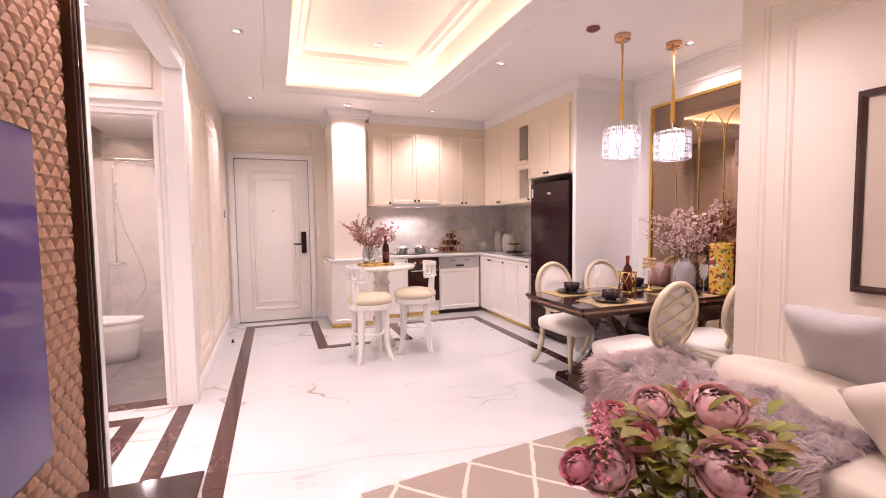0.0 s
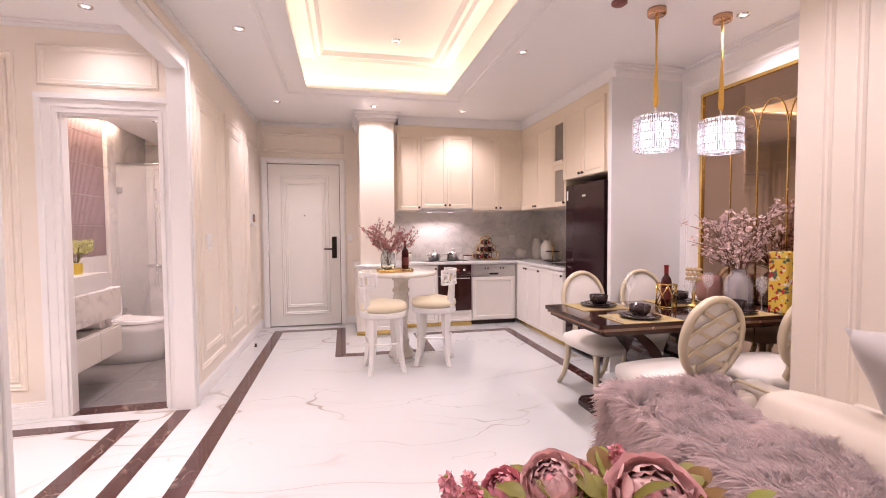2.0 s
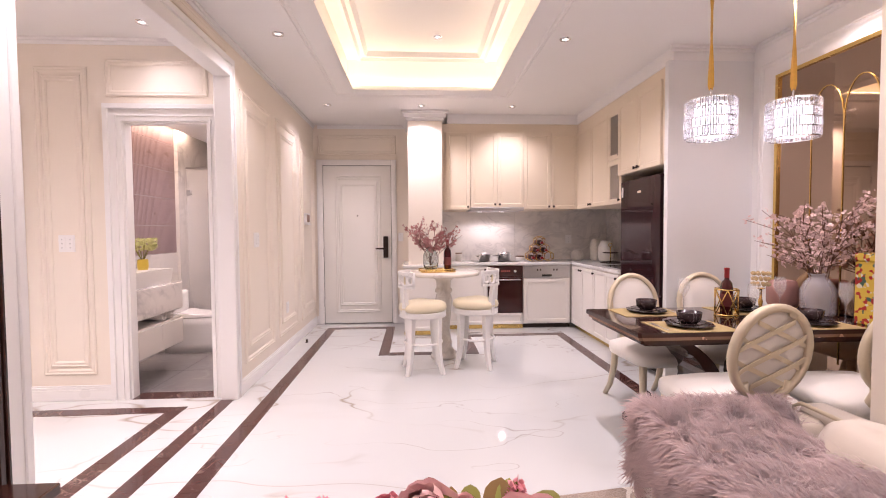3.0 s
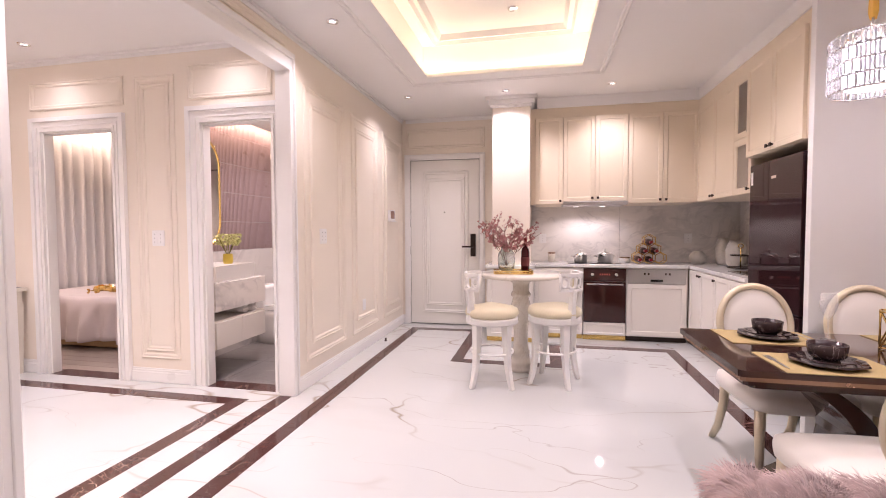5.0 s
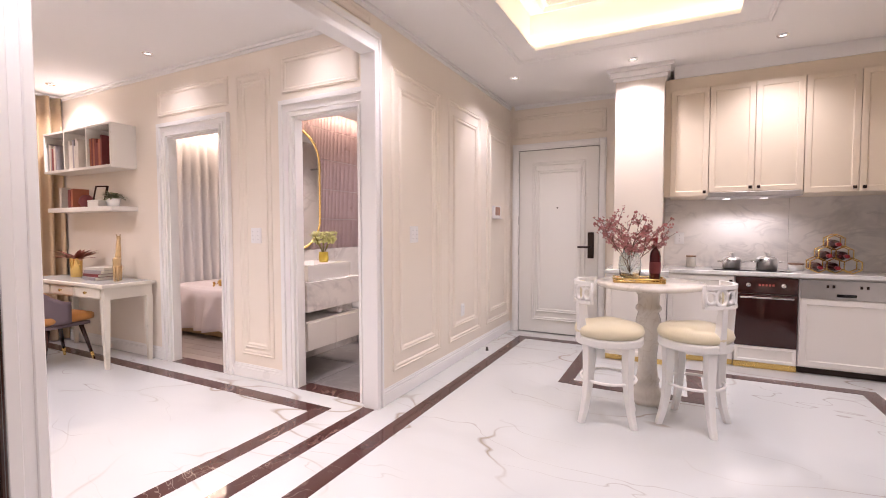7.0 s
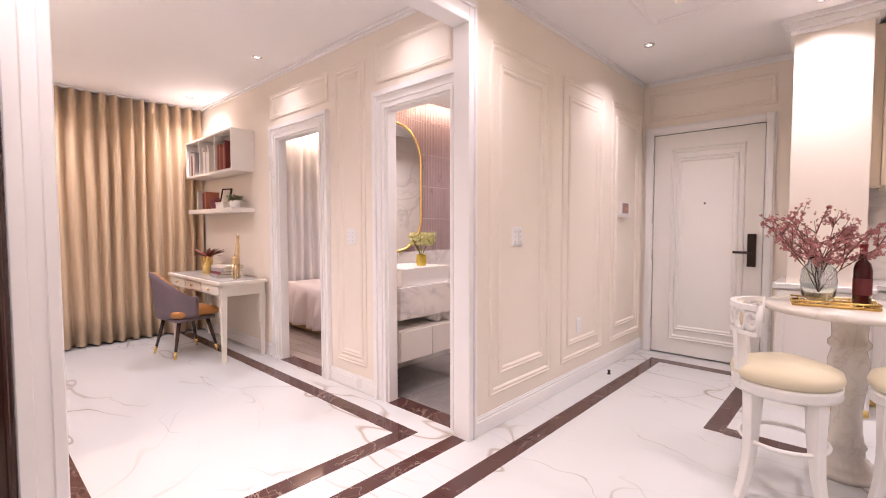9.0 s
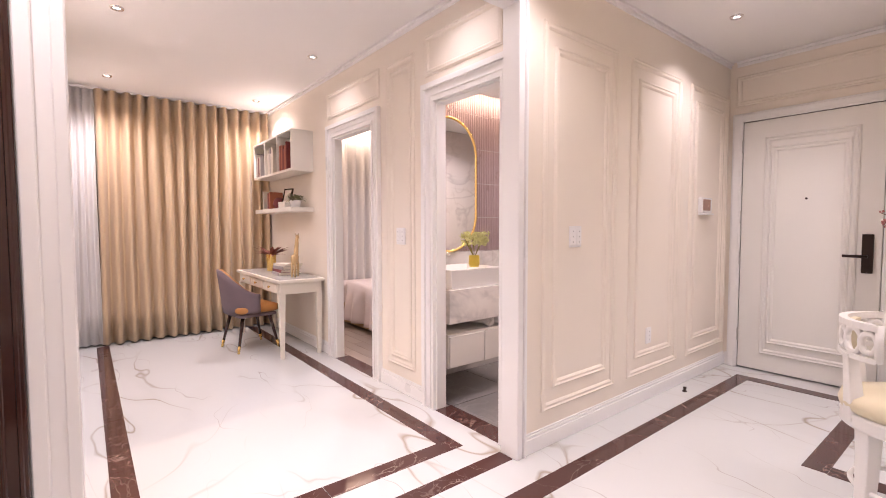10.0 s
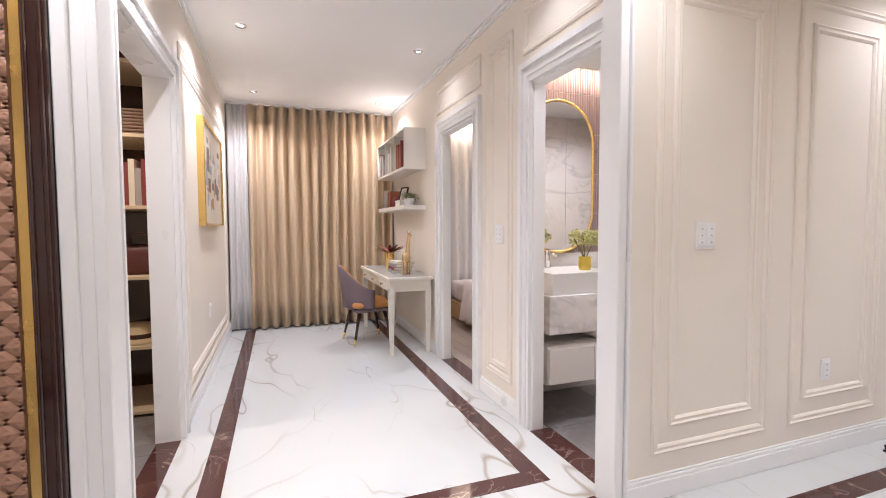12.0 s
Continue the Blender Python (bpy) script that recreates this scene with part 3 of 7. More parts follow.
bm = bmesh.new()
bricks(bm, (2.02, XM, 6.97, YD, 2.55, 2.66), (3.755, XM, 4.77, 6.97, 2.55, 2.66))
wall_soffit = solid("trim_soffit", bm, CABINET, "cream soffit above the wall cabinets", "soffit", "structure")
bm = bmesh.new()
bricks(bm, (2.06, XM, 6.95, YD, 2.66, CEIL), (3.74, XM, 4.77, 6.95, 2.66, CEIL))
solid("trim_soffit", bm, CEILING, "white band between the soffit and the ceiling", "soffit", "structure")


def shaker(bm, x0, x1, z0, z1, th=0.02, rail=0.055, depth=0.008):
    """A framed cabinet front at y 0 that looks along -y."""
    r = bmesh.ops.create_cube(bm, size=1.0)
    for v in r["verts"]:
        v.co = Vector((x0 + (v.co.x + 0.5) * (x1 - x0), -th + (v.co.y + 0.5) * th, z0 + (v.co.z + 0.5) * (z1 - z0)))
    f = min({f for v in r["verts"] for f in v.link_faces}, key=lambda f: f.calc_center_median().y)
    bmesh.ops.inset_region(bm, faces=[f], thickness=0.003, depth=0.002)
    bmesh.ops.inset_region(bm, faces=[f], thickness=rail, depth=0)
    bmesh.ops.inset_region(bm, faces=[f], thickness=0.010, depth=-depth)


def knob(parent, x, z, y=-0.02):
    bm = bmesh.new()
    box(bm, x - 0.013, x + 0.013, y - 0.026, y - 0.014, z - 0.013, z + 0.013, 0.003)
    box(bm, x - 0.006, x + 0.006, y - 0.014, y + 0.002, z - 0.006, z + 0.006)
    part("knob", bm, DARKMETAL, parent, "small dark bronze knob")


def cabinet(name, label, x, y, rz, w, z0, z1, depth, doors, material, knobs="bottom", toe=0.0, glass=False):
    """doors: list of (x0, x1, z0, z1, side of the knob) in the unit's own frame."""
    t = thing(name, label, "cabinet", x, y, 0, rz)
    bm = bmesh.new()
    if glass:
        bm.free()
        for nm, b in (("side", (0, 0.018, 0.001, depth, z0, z1)), ("side", (w - 0.018, w, 0.001, depth, z0, z1)), ("bottom", (0.018, w - 0.018, 0.001, depth, z0, z0 + 0.018)), ("top", (0.018, w - 0.018, 0.001, depth, z1 - 0.018, z1)),
                      ("shelf", (0.018, w - 0.018, 0.03, depth - 0.02, (z0 + z1) / 2 - 0.01, (z0 + z1) / 2 + 0.01)), ("back", (0.018, w - 0.018, depth - 0.02, depth, z0 + 0.018, z1 - 0.018))):
            bm = bmesh.new()
            box(bm, *b)
            part(nm, bm, material, t)
    else:
        box(bm, 0, w, 0.001, depth, z0 + toe, z1, 0.001)
        part("body", bm, material, t)
    if toe:
        bm = bmesh.new()
        box(bm, 0, w, 0.03, 0.05, z0, z0 + toe)
        part("toe_kick", bm, GOLD, t, "gold toe kick")
    for a0, a1, b0, b1, side in doors:
        bm = bmesh.new()
        if glass:
            sweep_rect(bm, (0, 0, 0), (1, 0, 0), (0, 0, 1), (0, -1, 0), a0, a1, b0, b1, [(0, 0), (0, 0.02), (0.05, 0.02), (0.055, 0.012), (0.055, 0), (0, 0)])
        else:
            shaker(bm, a0 + 0.002, a1 - 0.002, b0 + 0.002, b1 - 0.002)
        d = part("door", bm, material, t)
        if glass:
            bm = bmesh.new()
            box(bm, a0 + 0.054, a1 - 0.054, -0.012, -0.008, b0 + 0.054, b1 - 0.054)
            g = part("pane", bm, SMOKED, d, "smoked glass pane")
            g.visible_shadow = False
        kx = {"l": a0 + 0.03, "r": a1 - 0.03, "c": (a0 + a1) / 2}[side]
        kz = b0 + 0.035 if knobs == "bottom" else b1 - 0.045
        knob(d, kx, kz)
    return t


SMOKED = mat("smoked_glass", (0.75, 0.70, 0.66), 0.03, vary=0, rvary=0, trans=0.85, ior=1.3)
YU, XU, YK, XK = 6.97, 3.76, 7.09, 3.74
UZ0, UZ1 = 1.57, 2.55
cabinet("wall_cabinet", "cream framed wall cabinet beside the column", 2.04, YU, 0, 0.31, UZ0, UZ1, YD - YU, [(0, 0.31, UZ0, UZ1, "r")], CABINET)
cabinet("wall_cabinet", "cream double-door wall cabinet over the range hood", 2.352, YU, 0, 0.69, UZ0 + 0.03, UZ1, YD - YU, [(0, 0.345, UZ0 + 0.03, UZ1, "r"), (0.345, 0.69, UZ0 + 0.03, UZ1, "l")], CABINET)
cabinet("wall_cabinet", "cream double-door wall cabinet in the kitchen corner", 3.044, YU, 0, 0.712, UZ0, UZ1, YD - YU, [(0, 0.356, UZ0, UZ1, "r"), (0.356, 0.712, UZ0, UZ1, "l")], CABINET)
cabinet("wall_cabinet", "cream double-door wall cabinet beside the glass doors", XU, YU, -90, 0.95, UZ0, UZ1, XM - XU, [(0, 0.475, UZ0, UZ1, "r"), (0.475, 0.95, UZ0, UZ1, "l")], CABINET)
cabinet("wall_cabinet", "cream wall cabinet with two smoked glass doors", XU, 6.018, -90, 0.335, UZ0, UZ1, XM - XU, [(0, 0.335, 2.035, UZ1, "r"), (0, 0.335, UZ0, 2.03, "r")], CABINET, glass=True)
cabinet("wall_cabinet", "cream double-door cabinet over the refrigerator", 3.72, 5.68, -90, 0.86, 1.84, 2.549, XM - 3.72, [(0, 0.40, 1.84, 2.549, "r"), (0.40, 0.80, 1.84, 2.549, "l")], CABINET)
bm = bmesh.new()
box(bm, 1.986, 2.038, 6.975, 7.2, 1.57, 2.66)
solid("trim_filler", bm, CABINET, "cream filler strip between column and cabinets", "filler", "structure")
bm = bmesh.new()
box(bm, 3.70, XM, 4.765, 4.82, 0, 2.66, 0.002)
solid("tall_side_panel", bm, GREYPAINT, "pale grey side panel of the refrigerator housing", "panel")

hood = thing("range_hood", "slim steel range hood under the cabinets", "range hood", 2.352, YU, 0)
bm = bmesh.new()
box(bm, 0, 0.69, -0.03, 0.45, 1.555, 1.598, 0.004)
part("body", bm, STEEL, hood)
for x in (0.17, 0.47):
    bm = bmesh.new()
    lathe(bm, [(0, 1.552), (0.03, 1.552), (0.034, 1.555)], 16, x, 0.33)
    part("hood_light", bm, GLOW, hood)

BZ = 0.845
cabinet("base_cabinet", "cream base cabinet under the column", 1.50, 6.79, 0, 0.53, 0, BZ - 0.002, YD - 6.79, [(0.01, 0.52, 0.06, BZ - 0.01, "r")], BASECAB, "top", 0.055)
cabinet("base_cabinet", "white framed base cabinet beside the oven", 2.035, YK, 0, 0.55, 0, BZ - 0.002, YD - YK, [(0, 0.55, 0.06, BZ - 0.01, "r")], BASECAB, "top", 0.055)
cabinet("base_cabinet", "white double-door base cabinet in the kitchen corner", XK, YK - 0.002, -90, 0.72, 0, BZ - 0.002, XM - XK, [(0, 0.34, 0.06, BZ - 0.01, "r"), (0.34, 0.72, 0.06, BZ - 0.01, "l")], BASECAB, "top", 0.05)
cabinet("base_cabinet", "white double-door base cabinet beside the refrigerator", XK, 6.366, -90, 0.67, 0, BZ - 0.002, XM - XK, [(0, 0.34, 0.06, BZ - 0.01, "l"), (0.34, 0.67, 0.06, BZ - 0.01, "r")], BASECAB, "top", 0.05)

oven = thing("oven", "built-in black glass oven with a steel handle", "oven", 2.59, YK, 0)
bm = bmesh.new()
box(bm, 0, 0.47, 0, 0.5, 0.06, BZ - 0.002)
part("housing", bm, BASECAB, oven)
bm = bmesh.new()
box(bm, 0.004, 0.466, -0.022, 0, 0.21, 0.68, 0.003)
od = part("oven_door", bm, OVENGLASS, oven, "black glass oven door")
bm = bmesh.new()
tube(bm, [(0.04, -0.024, 0.655), (0.04, -0.06, 0.655), (0.43, -0.06, 0.655), (0.43, -0.024, 0.655)], 0.011, 10)
part("handle", bm, CHROME, od, "steel bar handle")
bm = bmesh.new()
box(bm, 0.004, 0.466, -0.022, 0, 0.685, 0.835, 0.003)
cp = part("control_panel", bm, OVENGLASS, oven)
for x in (0.10, 0.36):
    bm = bmesh.new()
    lathe(bm, [(0, 0), (0.02, 0), (0.018, 0.022), (0, 0.024)], 16)
    bmesh.ops.rotate(bm, verts=bm.verts, matrix=Matrix.Rotation(radians(90), 3, "X"))
    bmesh.ops.translate(bm, verts=bm.verts, vec=(x, -0.021, 0.765))
    part("knob", bm, CHROME, cp)
bm = bmesh.new()
for i in range(5):
    box(bm, 0.18 + i * 0.025, 0.195 + i * 0.025, -0.0235, -0.021, 0.755, 0.775)
part("display", bm, mat("red_display", (0.5, 0.1, 0.07), 0.3), cp, "small red display bars")
bm = bmesh.new()
shaker(bm, 0.004, 0.466, 0.062, 0.205, rail=0.03)
part("drawer_front", bm, BASECAB, oven)
bm = bmesh.new()
box(bm, 0, 0.47, -0.004, 0.02, 0.004, 0.055)
part("toe_kick", bm, GOLD, oven, "gold toe kick")

dw = thing("dishwasher", "built-in dishwasher with a steel control strip", "dishwasher", 3.066, YK, 0)
bm = bmesh.new()
box(bm, 0, 0.64, 0, 0.5, 0.06, BZ - 0.002)
part("housing", bm, BASECAB, dw)
bm = bmesh.new()
shaker(bm, 0.006, 0.622, 0.075, 0.66, rail=0.06)
part("door", bm, BASECAB, dw)
bm = bmesh.new()
box(bm, 0.006, 0.622, -0.022, 0, 0.667, 0.83, 0.003)
cp = part("control_strip", bm, STEEL, dw, "brushed steel control strip")
bm = bmesh.new()
box(bm, 0.25, 0.38, -0.0235, -0.021, 0.69, 0.715, 0.002)
part("grip", bm, BLACKGLASS, cp)
for x in (0.18, 0.40, 0.44, 0.22):
    bm = bmesh.new()
    box(bm, x, x + 0.018, -0.025, -0.021, 0.765, 0.79, 0.002)
    part("button", bm, DARKMETAL, cp)
bm = bmesh.new()
box(bm, 0, 0.64, 0.03, 0.05, 0.002, 0.06)
part("toe_kick", bm, DARKMETAL, dw)

bm = bmesh.new()
for b in ((1.485, 2.045, 6.765, 7.06), (1.485, 3.715, 7.06, YD - 0.03), (3.715, XM - 0.03, 5.69, YD - 0.03)):
    box(bm, *b, BZ, BZ + 0.035, 0.003)
solid("worktop", bm, COUNTER, "pale veined stone worktop round the kitchen corner", "worktop")
spl = thing("splashback", "grey veined marble splashback slabs", "splashback", kind="structure")
for x0, x1 in ((1.99, 3.06), (3.063, XM - 0.002)):
    bm = bmesh.new()
    box(bm, x0, x1, YD - 0.025, YD - 0.001, BZ + 0.035, 1.60)
    part("slab", bm, SPLASH, spl)
bm = bmesh.new()
box(bm, XM - 0.025, XM - 0.001, 5.69, YD - 0.026, BZ + 0.035, 1.60)
part("slab", bm, SPLASH, spl)

FRIDGE = mat("dark_fridge_glass", (0.030, 0.012, 0.014), 0.03, vary=0.1, scale=1, rvary=0, spec=0.2)
fr = thing("refrigerator", "tall glossy black refrigerator with two doors", "refrigerator", 3.76, 5.675, 0, -90)
bm = bmesh.new()
box(bm, 0.004, 0.836, 0.03, 0.64, 0.03, 1.77, 0.004)
part("body", bm, DARKMETAL, fr)
for z0, z1 in ((0.05, 0.70), (0.71, 1.775)):
    bm = bmesh.new()
    box(bm, 0.006, 0.75, -0.03, 0.028, z0, z1, 0.006, 2)
    part("door", bm, FRIDGE, fr, "glossy black door")
for x in (0.05, 0.70):
    bm = bmesh.new()
    box(bm, x, x + 0.05, 0.05, 0.2, 0, 0.03)
    part("foot", bm, DARKMETAL, fr)
bm = bmesh.new()
box(bm, 0.03, 0.06, -0.032, -0.0295, 1.62, 1.72)
part("energy_label", bm, TRIM, fr, "small white energy label")
bm = bmesh.new()
box(bm, 0.35, 0.42, -0.032, -0.0295, 1.64, 1.66)
part("badge", bm, CHROME, fr)

# ---- soft and turned forms ----


def soft_box(bm, x0, x1, y0, y1, z0, z1, r=0.05, seg=3, puff=0.0, nx=6):
    """An upholstered block: rounded edges, its faces swelling by puff."""
    tmp = bmesh.new()
    bmesh.ops.create_cube(tmp, size=1.0)
    bmesh.ops.subdivide_edges(tmp, edges=tmp.edges, cuts=nx, use_grid_fill=True)
    sx, sy, sz = (x1 - x0) / 2, (y1 - y0) / 2, (z1 - z0) / 2
    c = Vector(((x0 + x1) / 2, (y0 + y1) / 2, (z0 + z1) / 2))
    for v in tmp.verts:
        p = v.co * 2
        q = Vector((p.x * sx, p.y * sy, p.z * sz))
        core = Vector([max(-s + r, min(s - r, k)) for k, s in zip(q, (sx, sy, sz))])
        d = q - core
        q2 = core + (d.normalized() * r if d.length > 1e-6 else d)
        fx, fy, fz = (1 - p.x ** 2), (1 - p.y ** 2), (1 - p.z ** 2)
        q2 += Vector((p.x * fy * fz, p.y * fx * fz, p.z * fx * fy)) * puff
        v.co = c + q2
    me = bpy.data.meshes.new("tmp")
    tmp.to_mesh(me)
    tmp.free()
    bm.from_mesh(me)
    bpy.data.meshes.remove(me)


def pillow_mesh(w, h, t):
    """A square scatter cushion in the x-z plane with pinched corners."""
    bm = bmesh.new()
    n = 12
    for s in (-1, 1):
        g = []
        for i in range(n + 1):
            row = []
            for j in range(n + 1):
                u, v = i / n * 2 - 1, j / n * 2 - 1
                pinch = 1 - 0.06 * (1 - abs(u)) * abs(v) ** 3
                pinch2 = 1 - 0.06 * (1 - abs(v)) * abs(u) ** 3
                d = t / 2 * ((1 - u ** 4) * (1 - v ** 4)) ** 0.55
                row.append(bm.verts.new((u * w / 2 * pinch2, s * d + 0.006 * math.sin(5 * u + 3 * v), v * h / 2 * pinch)))
            g.append(row)
        for i in range(n):
            for j in range(n):
                f = (g[i][j], g[i + 1][j], g[i + 1][j + 1], g[i][j + 1])
                bm.faces.new(f if s < 0 else f[::-1]).smooth = True
    bmesh.ops.remove_doubles(bm, verts=bm.verts, dist=0.0015)
    return bm


CREAMFAB = mat("cream_velvet", (0.66, 0.58, 0.48), 0.8, vary=0.06, scale=5, bump=0.15, bscale=220, sheen=0.4)
SEATFAB = mat("ivory_upholstery", (0.80, 0.76, 0.70), 0.75, vary=0.05, scale=5, bump=0.12, bscale=260, sheen=0.3)
STOOLFAB = mat("butter_upholstery", (0.70, 0.62, 0.44), 0.75, vary=0.05, scale=5, bump=0.12, bscale=260, sheen=0.3)
GREYFAB = mat("grey_silk", (0.50, 0.47, 0.46), 0.5, vary=0.06, scale=8, bump=0.1, bscale=200, sheen=0.4)
CHAMPAGNE = mat("champagne_lacquer", (0.70, 0.61, 0.45), 0.35, 0.2, vary=0.06, scale=8)
STOOLWHITE = mat("white_chair_lacquer", (0.82, 0.80, 0.77), 0.35, vary=0.02, scale=8, bump=0.02, bscale=60)
TABLESTONE = marble("cream_table_stone", (0.76, 0.71, 0.64), (0.55, 0.47, 0.38), (0.62, 0.56, 0.5), 4.0, 0.15, 0.03, cloud=0.05, amount=0.4)
DARKWOOD = mat("dark_mahogany_lacquer", (0.045, 0.018, 0.014), 0.10, vary=0.25, scale=4, rvary=0.03, coat=0.4)
COPPER = mat("rose_copper_band", (0.45, 0.27, 0.18), 0.25, 0.7, vary=0.1, scale=10)
GLASS = mat("clear_glass", (0.95, 0.95, 0.95), 0.02, vary=0, rvary=0, alpha=0.15, spec=1.0)
TINTGLASS = mat("grey_glass", (0.80, 0.84, 0.83), 0.03, vary=0, rvary=0, trans=0.97, ior=1.3)
WINE = mat("dark_wine_bottle", (0.06, 0.008, 0.010), 0.08, vary=0, rvary=0, coat=0.4)
CAPSULE = mat("red_foil", (0.30, 0.02, 0.025), 0.3, 0.3)
MAROON = mat("maroon_label", (0.16, 0.03, 0.03), 0.6)
PLATE = marble("dark_glazed_stoneware", (0.03, 0.016, 0.018), (0.5, 0.42, 0.4), (0.3, 0.25, 0.24), 14.0, 0.12, 0.012, cloud=0.3, amount=0.6)
MATFAB = mat("gold_woven_mat", (0.50, 0.38, 0.18), 0.6, 0.3, vary=0.2, scale=120, bump=0.3, bscale=300)
TWIG = mat("brown_twig", (0.16, 0.08, 0.055), 0.8, vary=0.2, scale=30)
BLOSSOM = mat("pale_pink_blossom", (0.78, 0.58, 0.55), 0.7, vary=0.2, scale=60)
REDBLOSSOM = mat("dusty_red_blossom", (0.46, 0.19, 0.18), 0.7, vary=0.25, scale=60)
PEONY = mat("pink_peony_petal", (0.97, 0.54, 0.52), 0.6, vary=0.3, scale=22)
PEONY2 = mat("deep_pink_petal", (0.92, 0.36, 0.40), 0.6, vary=0.25, scale=25)
LEAF = mat("olive_leaf", (0.20, 0.18, 0.025), 0.5, vary=0.35, scale=18)
LEAF2 = mat("bright_leaf", (0.24, 0.25, 0.04), 0.5, vary=0.3, scale=18)
LEAF3 = mat("bronze_leaf", (0.22, 0.12, 0.03), 0.5, vary=0.3, scale=18)

# ---- bar table and stools ----
bt = thing("bar_table", "cream marble bar table on a turned column", "table", 1.93, 5.80, 0)
bm = bmesh.new()
lathe(bm, disc_ends([(0.335, 0.845), (0.36, 0.85), (0.368, 0.862), (0.368, 0.872), (0.36, 0.885)]), 56)
part("tabletop", bm, TABLESTONE, bt)
bm = bmesh.new()
lathe(bm, disc_ends([(0.135, 0.0), (0.135, 0.03), (0.12, 0.045), (0.125, 0.06), (0.105, 0.085), (0.085, 0.10), (0.078, 0.14), (0.088, 0.16), (0.075, 0.18), (0.066, 0.24), (0.062, 0.34), (0.082, 0.52), (0.086, 0.60),
                    (0.070, 0.66), (0.088, 0.68), (0.088, 0.70), (0.072, 0.72), (0.075, 0.79), (0.10, 0.815), (0.12, 0.84), (0.12, 0.846)]), 28)
part("pedestal", bm, TABLESTONE, bt)


def square_bar(bm, pts, widths):
    """A square bar along points, its half-width given at each."""
    rows = []
    for k, (p, w) in enumerate(zip(pts, widths)):
        p = Vector(p)
        out = Vector((p.x, p.y, 0)).normalized()
        side = Vector((-out.y, out.x, 0))
        rows.append([bm.verts.new(p + w * (i * out + j * side)) for i, j in ((-1, -1), (1, -1), (1, 1), (-1, 1))])
    for p, q in zip(rows, rows[1:]):
        for i in range(4):
            bm.faces.new((p[i], p[(i + 1) % 4], q[(i + 1) % 4], q[i]))
    bm.faces.new(rows[0])
    bm.faces.new(rows[-1][::-1])
    bmesh.ops.bevel(bm, geom=bm.edges[:], offset=0.005, segments=2, affect="EDGES", profile=0.5)


